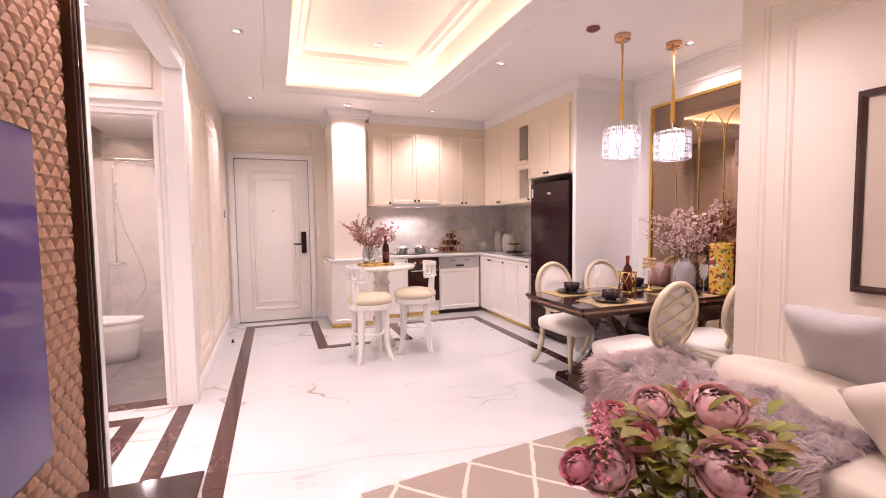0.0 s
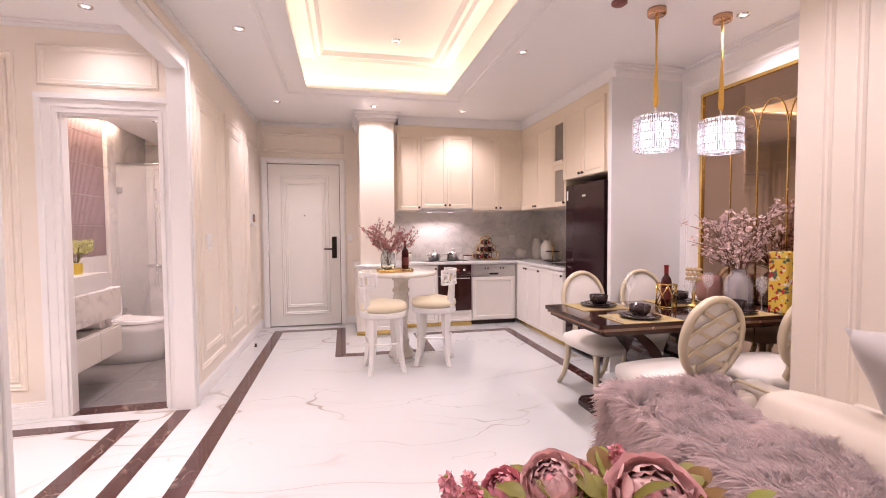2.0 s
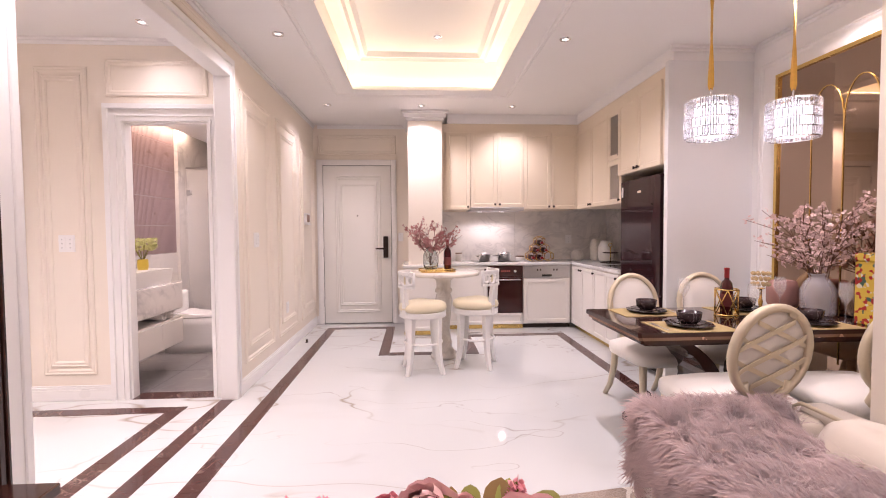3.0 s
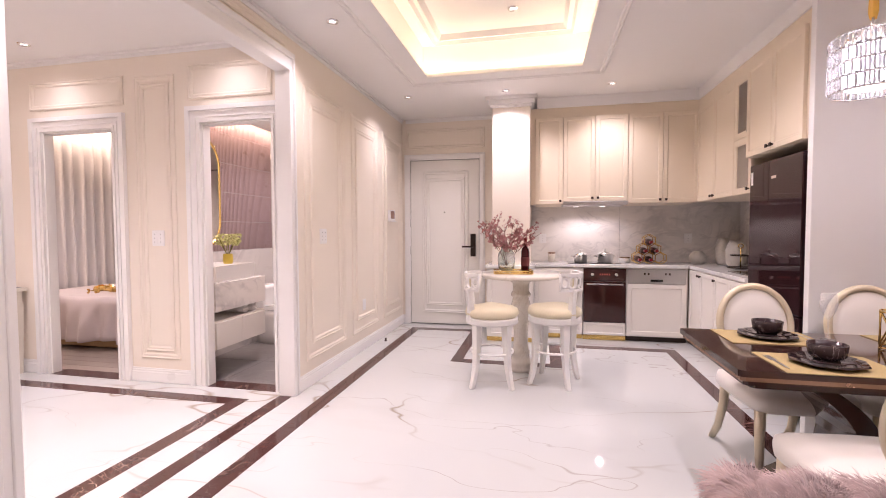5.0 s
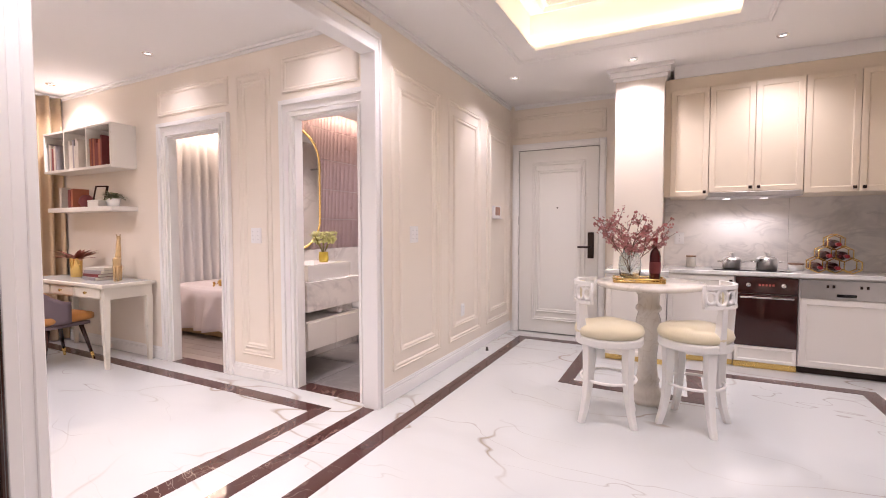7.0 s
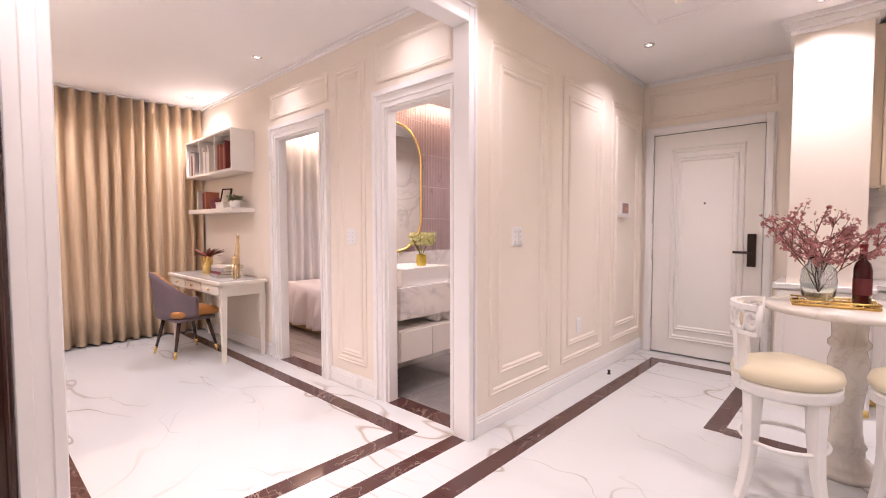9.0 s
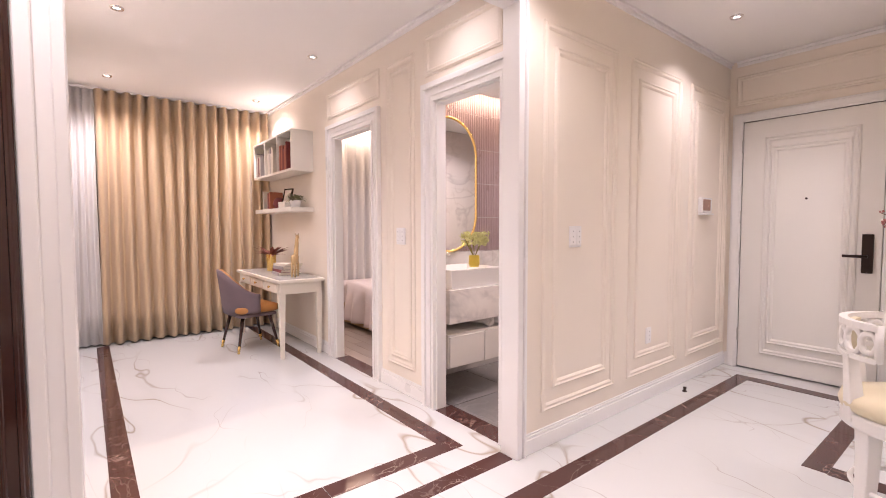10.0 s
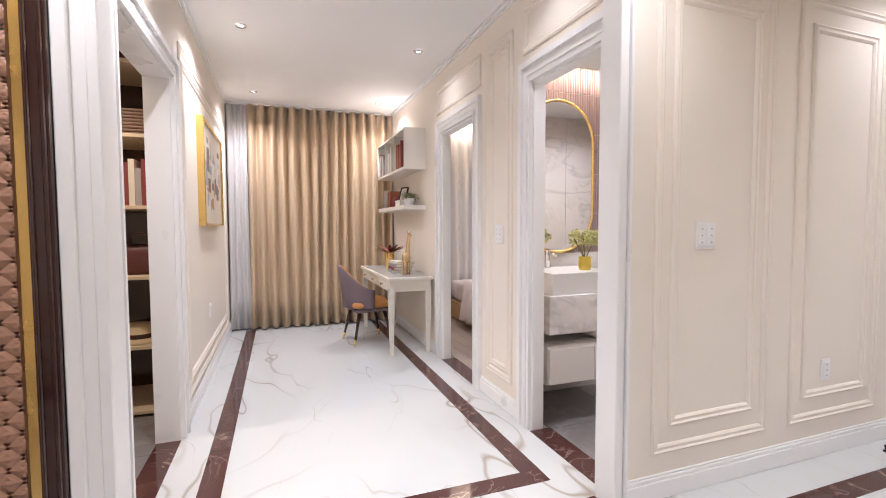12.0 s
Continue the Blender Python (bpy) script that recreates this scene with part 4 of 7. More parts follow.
def stool(x, y, rz, label):
    """Counter stool that looks along its own +x, the pierced back at -x."""
    t = thing("bar_stool", label, "stool", x, y, 0, rz, group="stools at the bar table")
    bm = bmesh.new()
    prof = [(0.0, 0.565), (0.200, 0.565), (0.217, 0.578), (0.223, 0.598), (0.213, 0.625), (0.17, 0.648), (0.08, 0.657), (0, 0.654)]
    lathe(bm, prof, 36)
    for v in bm.verts:
        a = math.atan2(v.co.y, v.co.x)
        if v.co.z > 0.62:
            v.co.z += 0.005 * math.cos(4 * a) * (v.co.xy.length / 0.2)
    part("seat", bm, STOOLFAB, t, "butter-coloured round seat pad")
    bm = bmesh.new()
    lathe(bm, disc_ends([(0.195, 0.508), (0.212, 0.512), (0.218, 0.525), (0.213, 0.545), (0.217, 0.556), (0.210, 0.566)]), 36)
    part("seat_frame", bm, STOOLWHITE, t)
    for k, a in enumerate((45, 135, 225, 315)):
        c, s = math.cos(radians(a)), math.sin(radians(a))
        bm = bmesh.new()
        square_bar(bm, [(q * c, q * s, z) for q, z in ((0.172, 0.53), (0.170, 0.42), (0.172, 0.30), (0.182, 0.18), (0.203, 0.08), (0.228, 0.0))], (0.030, 0.028, 0.025, 0.022, 0.020, 0.018))
        part("leg", bm, STOOLWHITE, t)
    bm = bmesh.new()
    tube(bm, [(0.175 * math.cos(2 * math.pi * i / 28), 0.175 * math.sin(2 * math.pi * i / 28), 0.275) for i in range(28)], 0.010, 8, closed=True)
    part("foot_ring", bm, STOOLWHITE, t)
    # curved back: two rails, pierced rings between them, two uprights and an inner pad
    R, A = 0.215, 62
    arc = [radians(180 - A + 2 * A * i / 16) for i in range(17)]

    def band(r0, r1, z0, z1, angles):
        b = bmesh.new()
        rows = []
        for a in angles:
            c, s = math.cos(a), math.sin(a)
            rows.append([b.verts.new((r * c, r * s, z)) for r, z in ((r0, z0), (r1, z0), (r1, z1), (r0, z1))])
        for p, q in zip(rows, rows[1:]):
            for i in range(4):
                b.faces.new((p[i], p[(i + 1) % 4], q[(i + 1) % 4], q[i]))
        b.faces.new(rows[0])
        b.faces.new(rows[-1][::-1])
        return b

    for z0, z1 in ((0.905, 0.93), (0.785, 0.805)):
        part("back_rail", band(R - 0.012, R + 0.014, z0, z1, arc), STOOLWHITE, t)
    for a in (arc[0], arc[-1]):
        bm = bmesh.new()
        c, s = math.cos(a), math.sin(a)
        tube(bm, [(R * c, R * s, 0.79), (R * c, R * s, 0.93)], 0.014, 6)
        part("back_end", bm, STOOLWHITE, t)
    for k in range(7):
        bm = bmesh.new()
        a = radians(180 - A + 2 * A * (k + 0.5) / 7)
        rad = 0.040 if k % 2 else 0.030
        tube(bm, [((R) * math.cos(a + math.cos(2 * math.pi * i / 14) * rad / R), R * math.sin(a + math.cos(2 * math.pi * i / 14) * rad / R), 0.855 + rad * 1.25 * math.sin(2 * math.pi * i / 14)) for i in range(14)], 0.0125, 6, closed=True)
        part("fret_ring", bm, STOOLWHITE, t, "white pierced fretwork ring")
    part("back_pad", band(R - 0.036, R - 0.013, 0.80, 0.915, arc[5:12]), STOOLFAB, t, "butter-coloured back pad")
    for a in (arc[4], arc[-5]):
        c, s = math.cos(a), math.sin(a)
        bm = bmesh.new()
        square_bar(bm, [(0.19 * c, 0.19 * s, 0.53), (0.20 * c, 0.20 * s, 0.66), (0.213 * c, 0.213 * s, 0.80)], (0.027, 0.023, 0.019))
        part("back_post", bm, STOOLWHITE, t)
    return t


stool(1.71, 5.36, 6, "white counter stool with a pierced back and butter seat")
stool(2.22, 5.50, 163, "white counter stool beside the table column")

# tray, vase with red twigs, wine bottle and glass on the bar table
TZ0 = 0.885
tray = thing("serving_tray", "gold oval-cornered serving tray on the bar table", "tray", 1.86, 5.74, TZ0, 8)
bm = bmesh.new()
box(bm, -0.17, 0.17, -0.10, 0.10, 0.0, 0.008, 0.003)
part("base", bm, GOLD, tray)
bm = bmesh.new()
tube(bm, [(-0.17, -0.10, 0.028), (0.17, -0.10, 0.028), (0.17, 0.10, 0.028), (-0.17, 0.10, 0.028)], 0.006, 6, closed=True)
tube(bm, [(-0.17, -0.10, 0.012), (0.17, -0.10, 0.012), (0.17, 0.10, 0.012), (-0.17, 0.10, 0.012)], 0.006, 6, closed=True)
for i in range(12):
    x = -0.165 + 0.03 * i
    for y in (-0.10, 0.10):
        tube(bm, [(x, y, 0.01), (x, y, 0.03)], 0.004, 5)
part("rim", bm, GOLD, tray)


def twigs(rng, n, spread, height, bend=0.35, sub=3):
    """Branching stems from the origin: list of polylines and of tip points."""
    lines, tips = [], []
    for k in range(n):
        a = 2 * math.pi * (k + rng.random() * 0.6) / n
        L = height * rng.uniform(0.65, 1.0)
        s = spread * rng.uniform(0.35, 1.0)
        pts = [Vector((0, 0, 0))]
        for i in range(1, 6):
            u = i / 5
            pts.append(Vector((math.cos(a) * s * u ** (1 + bend), math.sin(a) * s * u ** (1 + bend), L * u * (1 - 0.12 * u))) + Vector((rng.uniform(-1, 1), rng.uniform(-1, 1), 0)) * 0.012)
        lines.append(pts)
        tips += pts[3:]
        for _ in range(sub):
            i = rng.randint(2, 4)
            b = pts[i]
            d = Vector((math.cos(a + rng.uniform(-1.4, 1.4)), math.sin(a + rng.uniform(-1.4, 1.4)), rng.uniform(0.2, 1.2))).normalized() * rng.uniform(0.06, 0.16) * (height / 0.4)
            q = [b, b + d * 0.5 + Vector((0, 0, 0.008)), b + d]
            lines.append(q)
            tips += [b + d * t for t in (0.35, 0.6, 0.8, 1.0)]
    return lines, tips


def petal_cluster(bm, p, r, rng, n=5):
    """A small five-petalled blossom of folded leaves."""
    up = Vector((rng.gauss(0, 1), rng.gauss(0, 1), rng.gauss(0.3, 1))).normalized()
    side = up.orthogonal().normalized()
    o = bm.verts.new(p)
    for k in range(n):
        m = Matrix.Rotation(2 * math.pi * k / n + rng.random(), 3, up)
        d = m @ side
        w = up.cross(d)
        a = bm.verts.new(p + d * r * 0.6 + w * r * 0.42 + up * r * 0.25)
        b = bm.verts.new(p + d * r + up * r * 0.5)
        c = bm.verts.new(p + d * r * 0.6 - w * r * 0.42 + up * r * 0.25)
        bm.faces.new((o, a, b, c))


def bouquet(parent, z, seed, n, spread, height, petal, r, count, sub=3):
    rng = random.Random(seed)
    lines, tips = twigs(rng, n, spread, height, sub=sub)
    bm = bmesh.new()
    for l in lines:
        tube(bm, [p + Vector((0, 0, z)) for p in l], 0.0032, 5, 0.0014)
    tagged(part("stems", bm, TWIG, parent, "thin brown twigs"), kind="stuff")
    bm = bmesh.new()
    for _ in range(count):
        p = rng.choice(tips) + Vector((rng.gauss(0, 1), rng.gauss(0, 1), rng.gauss(0, 1))) * r * 0.9
        petal_cluster(bm, p + Vector((0, 0, z)), r * rng.uniform(0.6, 1.15), rng)
    tagged(part("blossoms", bm, petal, parent, "many small blossoms"), kind="stuff")


v = thing("flower_vase", "grey glass vase of dusty red blossom twigs on a tray", "vase", 1.80, 5.77, TZ0 + 0.009)
bm = bmesh.new()
lathe(bm, [(0, 0.0), (0.05, 0.0), (0.072, 0.04), (0.080, 0.11), (0.074, 0.17), (0.050, 0.205), (0.046, 0.225), (0.055, 0.24), (0.050, 0.24), (0.041, 0.225), (0.045, 0.20), (0.068, 0.165), (0.074, 0.11), (0.066, 0.04), (0, 0.008)], 28)
part("vessel", bm, TINTGLASS, v, "grey glass vessel")
bouquet(v, 0.05, 5, 12, 0.33, 0.50, REDBLOSSOM, 0.0115, 1100, sub=6)


def wine_bottle(x, y, z, label="dark wine bottle with a plain label", rx=0.0):
    t = thing("wine_bottle", label, "bottle", x, y, z)
    bm = bmesh.new()
    lathe(bm, [(0, 0.004), (0.03, 0.0), (0.037, 0.006), (0.037, 0.185), (0.03, 0.215), (0.015, 0.235), (0.0135, 0.295), (0.016, 0.297), (0.016, 0.31), (0, 0.312)], 22)
    part("glass", bm, WINE, t)
    bm = bmesh.new()
    lathe(bm, [(0.0148, 0.245), (0.0150, 0.246), (0.0150, 0.294), (0.0168, 0.297), (0.0168, 0.311), (0, 0.3135)], 22)
    part("capsule", bm, CAPSULE, t, "red foil capsule")
    bm = bmesh.new()
    lathe(bm, [(0.0376, 0.06), (0.0378, 0.062), (0.0378, 0.14), (0.0376, 0.142)], 22)
    part("label", bm, MAROON, t, "dark red paper label")
    return t


def wine_glass(x, y, z, h=0.2, label="clear stemmed wine glass"):
    t = thing("wine_glass", label, "glass", x, y, z, group="wine glasses")
    bm = bmesh.new()
    k = h / 0.2
    lathe(bm, [(0, 0.0), (0.034, 0.0), (0.034, 0.003), (0.006, 0.008), (0.004, 0.02), (0.004, 0.085 * k), (0.012, 0.095 * k), (0.032, 0.125 * k), (0.038, 0.155 * k), (0.032, 0.2 * k), (0.0305, 0.2 * k), (0.0365, 0.155 * k), (0.030, 0.127 * k), (0, 0.1 * k)], 20)
    g = part("bowl", bm, GLASS, t)
    g.visible_shadow = False
    return t


wine_bottle(1.97, 5.74, TZ0 + 0.009, "dark red wine bottle on a gold tray")
wine_glass(1.84, 5.66, TZ0 + 0.009, 0.18)

# ---- things on the worktop ----
WZ = BZ + 0.035
bm = bmesh.new()
box(bm, 2.42, 3.02, 7.14, 7.50, WZ, WZ + 0.008, 0.004)
solid("cooktop", bm, BLACKGLASS, "black glass cooktop set into the worktop", "cooktop")

sink = thing("kitchen_sink", "black stone sink set into the worktop beside the refrigerator", "sink", 3.83, 5.74, WZ)
bm = bmesh.new()
sweep_rect(bm, (0, 0, 0), (1, 0, 0), (0, 1, 0), (0, 0, 1), 0, 0.46, 0, 0.60, [(0, 0.0005), (0, 0.006), (0.035, 0.006), (0.040, 0.001)])
part("rim", bm, BLACKGLASS, sink)
bm = bmesh.new()
box(bm, 0.03, 0.43, 0.03, 0.57, 0.0005, 0.003)
part("basin", bm, BLACKGLASS, sink)


def pot(x, y, r, h):
    t = thing("cooking_pot", "steel cooking pot with a glass lid", "pot", x, y, WZ + 0.008, group="pots on the cooktop")
    bm = bmesh.new()
    lathe(bm, [(0, 0), (r * 0.95, 0), (r, 0.01), (r, h), (r * 1.04, h + 0.004)], 26)
    part("body", bm, POLISHED, t)
    bm = bmesh.new()
    lathe(bm, [(r * 1.02, h + 0.004), (r * 0.8, h + 0.022), (0.02, h + 0.032), (0, h + 0.032)], 26)
    lid = part("lid", bm, POLISHED, t, "domed lid")
    bm = bmesh.new()
    lathe(bm, [(0, h + 0.03), (0.01, h + 0.03), (0.008, h + 0.045), (0.02, h + 0.055), (0.02, h + 0.068), (0, h + 0.07)], 16)
    part("lid_knob", bm, POLISHED, lid)
    for s in (-1, 1):
        bm = bmesh.new()
        tube(bm, [(s * r, -0.03, h * 0.75), (s * (r + 0.04), -0.025, h * 0.8), (s * (r + 0.04), 0.025, h * 0.8), (s * r, 0.03, h * 0.75)], 0.006, 6)
        part("handle", bm, POLISHED, t)


pot(2.58, 7.32, 0.075, 0.085)
pot(2.86, 7.32, 0.085, 0.095)
CERAMIC = marble("speckled_ceramic", (0.56, 0.53, 0.48), (0.4, 0.37, 0.33), (0.48, 0.44, 0.4), 14, 0.3, 0.05, cloud=0.1, amount=0.5)


def jar(name, label, x, y, z, prof, material, n=26):
    bm = bmesh.new()
    lathe(bm, prof, n)
    o = solid(name, bm, material, label, name.replace("_", " ").split()[-1])
    o.location = (x, y, z)
    return o


cup = thing("canister", "small white canister with a wooden lid", "canister", 2.24, 7.42, WZ)
bm = bmesh.new()
lathe(bm, disc_ends([(0.042, 0), (0.045, 0.01), (0.045, 0.105)]), 22)
part("body", bm, CERAMIC, cup)
bm = bmesh.new()
lathe(bm, disc_ends([(0.047, 0.105), (0.047, 0.118)]), 22)
part("lid", bm, COPPER, cup, "wooden lid")
cup2 = thing("canister", "low white canister with a wooden lid", "canister", 3.10, 7.42, WZ)
bm = bmesh.new()
lathe(bm, disc_ends([(0.055, 0), (0.06, 0.008), (0.06, 0.055)]), 22)
part("body", bm, PORCELAIN, cup2)
bm = bmesh.new()
lathe(bm, disc_ends([(0.062, 0.055), (0.062, 0.068)]), 22)
part("lid", bm, COPPER, cup2, "wooden lid")

rack = thing("wine_rack", "gold honeycomb wine rack with five bottles", "wine rack", 3.34, 7.30, WZ)
hexr = 0.068
for row, cnt in ((0, 3), (1, 2), (2, 1)):
    for k in range(cnt):
        cx, cz = (k - (cnt - 1) / 2) * hexr * math.sqrt(3), hexr + row * hexr * 1.5
        bm = bmesh.new()
        for y0 in (-0.07, 0.06):
            tube(bm, [(cx + hexr * math.sin(radians(60 * i)), y0, cz + hexr * math.cos(radians(60 * i))) for i in range(6)], 0.006, 6, closed=True)
        for i in range(6):
            x, z = cx + hexr * math.sin(radians(60 * i)), cz + hexr * math.cos(radians(60 * i))
            tube(bm, [(x, -0.07, z), (x, 0.06, z)], 0.004, 5)
        part("cell", bm, GOLD, rack)
        if (row, k) != (0, 2):
            wb = wine_bottle(3.34 + cx, 7.17, WZ + cz - 0.02, "dark wine bottle lying in the honeycomb rack")
            wb.matrix_world = pose(3.34 + cx, 7.46, WZ + cz - 0.018, 90, 0, 0)
ROUND = [(0, 0), (0.05, 0), (0.085, 0.04), (0.092, 0.08), (0.075, 0.12), (0.05, 0.14), (0.055, 0.15), (0.04, 0.15), (0, 0.13)]
jar("round_vase", "squat pale ceramic vase on the worktop", 3.86, 7.28, WZ, ROUND, CERAMIC)
TALL = [(0, 0), (0.055, 0), (0.075, 0.05), (0.08, 0.2), (0.06, 0.27), (0.05, 0.285), (0.055, 0.30), (0.04, 0.30), (0, 0.27)]
jar("tall_vase", "tall pale ceramic vase on the worktop", 4.10, 7.22, WZ, TALL, CERAMIC)
jar("tall_vase", "broad pale ceramic vase behind the tiered tray", 4.14, 6.98, WZ, [(r * 1.25, h * 0.92) for r, h in TALL], CERAMIC)
ts = thing("tiered_tray", "two-tier dark tray with a gold rod", "tray", 4.06, 6.66, WZ)
for z, r in ((0.01, 0.13), (0.13, 0.095)):
    bm = bmesh.new()
    lathe(bm, [(0, z), (r * 0.9, z), (r, z + 0.012), (r * 0.97, z + 0.012), (r * 0.88, z + 0.005), (0, z + 0.005)], 26)
    part("tier", bm, DARKMETAL, ts)
bm = bmesh.new()
tube(bm, [(0, 0, 0), (0, 0, 0.21)], 0.006, 8)
tube(bm, [(0.022 * math.cos(2 * math.pi * i / 14), 0, 0.23 + 0.022 * math.sin(2 * math.pi * i / 14)) for i in range(14)], 0.004, 6, closed=True)
part("rod", bm, GOLD, ts, "gold rod with a ring")

# ---- dining niche ----
mir = thing("wall_mirror", "bronze-tinted wall mirror in a thin gold frame", "mirror", 0, 0, 0)
bm = bmesh.new()
box(bm, XM - 0.012, XM - 0.002, 3.16, 4.49, 0.20, 2.44)
mp_ = part("glass", bm, MIRROR, mir, "bronze mirror glass")
bm = bmesh.new()
sweep_rect(bm, (XM - 0.002, 0, 0), (0, 1, 0), (0, 0, 1), (-1, 0, 0), 3.14, 4.51, 0.18, 2.46, [(0, 0), (0, 0.026), (0.025, 0.026), (0.025, 0.008)])
part("frame", bm, GOLD, mir, "thin gold frame")
for k in range(4):
    y0 = 3.24 + 0.24 * k
    bm = bmesh.new()
    pts = [(XM - 0.015, y0, 0.4), (XM - 0.015, y0, 1.95)] + [(XM - 0.015, y0 + 0.12 - 0.12 * math.cos(radians(a)), 1.95 + 0.30 * math.sin(radians(a)) ** 0.8) for a in range(15, 180, 15)] + [(XM - 0.015, y0 + 0.24, 1.95), (XM - 0.015, y0 + 0.24, 0.4)]
    tube(bm, pts, 0.004, 5)
    part("arch_line", bm, GOLD, mir, "fine gold arch line")

tb = thing("dining_table", "dark lacquered dining table with copper edge bands", "table", 3.615, 3.945, 0)
LX, LY = 0.755, 0.39


def clipped(bm, hx, hy, c, z0, z1):
    pts = [(hx - c, -hy), (hx, -hy + c), (hx, hy - c), (hx - c, hy), (-hx + c, hy), (-hx, hy - c), (-hx, -hy + c), (-hx + c, -hy)]
    a = [bm.verts.new((x, y, z0)) for x, y in pts]
    b = [bm.verts.new((x, y, z1)) for x, y in pts]
    bm.faces.new(a[::-1])
    bm.faces.new(b)
    for i in range(8):
        bm.faces.new((a[i], a[(i + 1) % 8], b[(i + 1) % 8], b[i]))


for z0, z1, d, m, nm in ((0.704, 0.73, 0.0, DARKWOOD, "tabletop"), (0.684, 0.703, 0.012, COPPER, "edge_band"), (0.662, 0.683, 0.03, DARKWOOD, "apron"), (0.640, 0.661, 0.07, DARKWOOD, "apron")):
    bm = bmesh.new()
    clipped(bm, LX - d, LY - d, 0.014, z0, z1)
    part(nm, bm, m, tb)
for sx in (-1, 1):
    bm = bmesh.new()
    rows = []
    for i in range(13):
        u = i / 12
        off = 0.16 + 0.26 * (2 * u - 1) ** 2
        rows.append([bm.verts.new((sx * (off + dx), dy * (0.16 + 0.06 * (2 * u - 1) ** 2), 0.04 + u * 0.60)) for dx, dy in ((-0.045, -1), (0.045, -1), (0.045, 1), (-0.045, 1))])
    for p, q in zip(rows, rows[1:]):
        for i in range(4):
            bm.faces.new((p[i], p[(i + 1) % 4], q[(i + 1) % 4], q[i]))
    bm.faces.new(rows[0][::-1])
    bm.faces.new(rows[-1])
    part("leg", bm, DARKWOOD, tb, "dark sweeping pedestal leg")
bm = bmesh.new()
clipped(bm, 0.56, 0.28, 0.06, 0.0, 0.04)
part("base_plate", bm, DARKWOOD, tb)


def dining_chair(x, y, rz, label):
    """Medallion chair that looks along its own +y."""
    t = thing("dining_chair", label, "chair", x, y, 0, rz, group="chairs round the dining table")
    bm = bmesh.new()
    soft_box(bm, -0.245, 0.245, -0.23, 0.25, 0.35, 0.475, 0.055, puff=0.018)
    part("seat", bm, SEATFAB, t, "ivory upholstered seat", True)
    for sx in (-1, 1):
        bm = bmesh.new()
        tube(bm, [(sx * 0.20, 0.20, 0.37), (sx * 0.205, 0.21, 0.18), (sx * 0.205, 0.215, 0.0)], 0.028, 8, 0.016)
        part("leg", bm, CHAMPAGNE, t)
        bm = bmesh.new()
        tube(bm, [(sx * 0.19, -0.19, 0.38), (sx * 0.195, -0.20, 0.25), (sx * 0.20, -0.25, 0.10), (sx * 0.205, -0.32, 0.0)], 0.028, 8, 0.018)
        part("leg", bm, CHAMPAGNE, t)
        bm = bmesh.new()
        tube(bm, [(sx * 0.13, -0.21, 0.40), (sx * 0.10, -0.235, 0.50), (sx * 0.115, -0.25, 0.58)], 0.022, 8, 0.02)
        part("back_post", bm, CHAMPAGNE, t)
    tilt = Matrix.Translation((0, -0.272, 0.715)) @ Matrix.Rotation(radians(9), 4, "X")
    bm = bmesh.new()
    n = 40
    rows = []
    for i in range(n):
        a = 2 * math.pi * i / n
        c, s = math.cos(a), math.sin(a)
        rows.append([bm.verts.new((rx * c, d, rz_ * s)) for rx, rz_, d in ((0.207, 0.238, -0.018), (0.212, 0.243, 0.0), (0.205, 0.236, 0.02), (0.180, 0.211, 0.022), (0.175, 0.206, 0.004), (0.177, 0.208, -0.018))])
    for i in range(n):
        p, q = rows[i], rows[(i + 1) % n]
        for k in range(6):
            bm.faces.new((p[k], p[(k + 1) % 6], q[(k + 1) % 6], q[k])).smooth = True
    bmesh.ops.transform(bm, matrix=tilt, verts=bm.verts)
    part("back_frame", bm, CHAMPAGNE, t, "champagne oval back frame")
    bm = bmesh.new()
    prof = [(0, 0.030), (0.4, 0.028), (0.75, 0.022), (0.96, 0.008), (1.0, 0.002), (0.96, -0.002), (0, -0.002)]
    rings = []
    for f, d in prof:
        rings.append([bm.verts.new((0, d, 0))] if f == 0 else [bm.verts.new((0.178 * f * math.cos(2 * math.pi * i / n), d, 0.209 * f * math.sin(2 * math.pi * i / n))) for i in range(n)])
    for a, b in zip(rings, rings[1:]):
        for i in range(n):
            j = (i + 1) % n
            if len(a) == 1:
                bm.faces.new((a[0], b[i], b[j])).smooth = True
            elif len(b) == 1:
                bm.faces.new((a[i], b[0], a[j])).smooth = True
            else:
                bm.faces.new((a[i], b[i], b[j], a[j])).smooth = True
    bmesh.ops.transform(bm, matrix=tilt, verts=bm.verts)
    part("backrest", bm, SEATFAB, t, "ivory upholstered back pad")
    # woven bands across the rear of the oval
    for sgn in (-1, 1):
        for k in (-1, 0, 1):
            bm = bmesh.new()
            pts = []
            for i in range(9):
                u = -1 + i / 4
                x_, z_ = u * 0.18, k * 0.115 + sgn * u * 0.085
                lim = math.sqrt(max(0, 1 - (z_ / 0.209) ** 2)) * 0.175
                pts.append((max(-lim, min(lim, x_)), -0.010 - 0.004 * sgn, z_))
            rowsb = [[bm.verts.new(Vector(p) + Vector((0, dy, dz))) for dy, dz in ((-0.004, -0.012), (-0.004, 0.012), (0.004, 0.012), (0.004, -0.012))] for p in pts]
            for p, q in zip(rowsb, rowsb[1:]):
                for i in range(4):
                    bm.faces.new((p[i], p[(i + 1) % 4], q[(i + 1) % 4], q[i]))
            bm.faces.new(rowsb[0])
            bm.faces.new(rowsb[-1][::-1])
            bmesh.ops.transform(bm, matrix=tilt, verts=bm.verts)
            part("woven_band", bm, CHAMPAGNE, t)
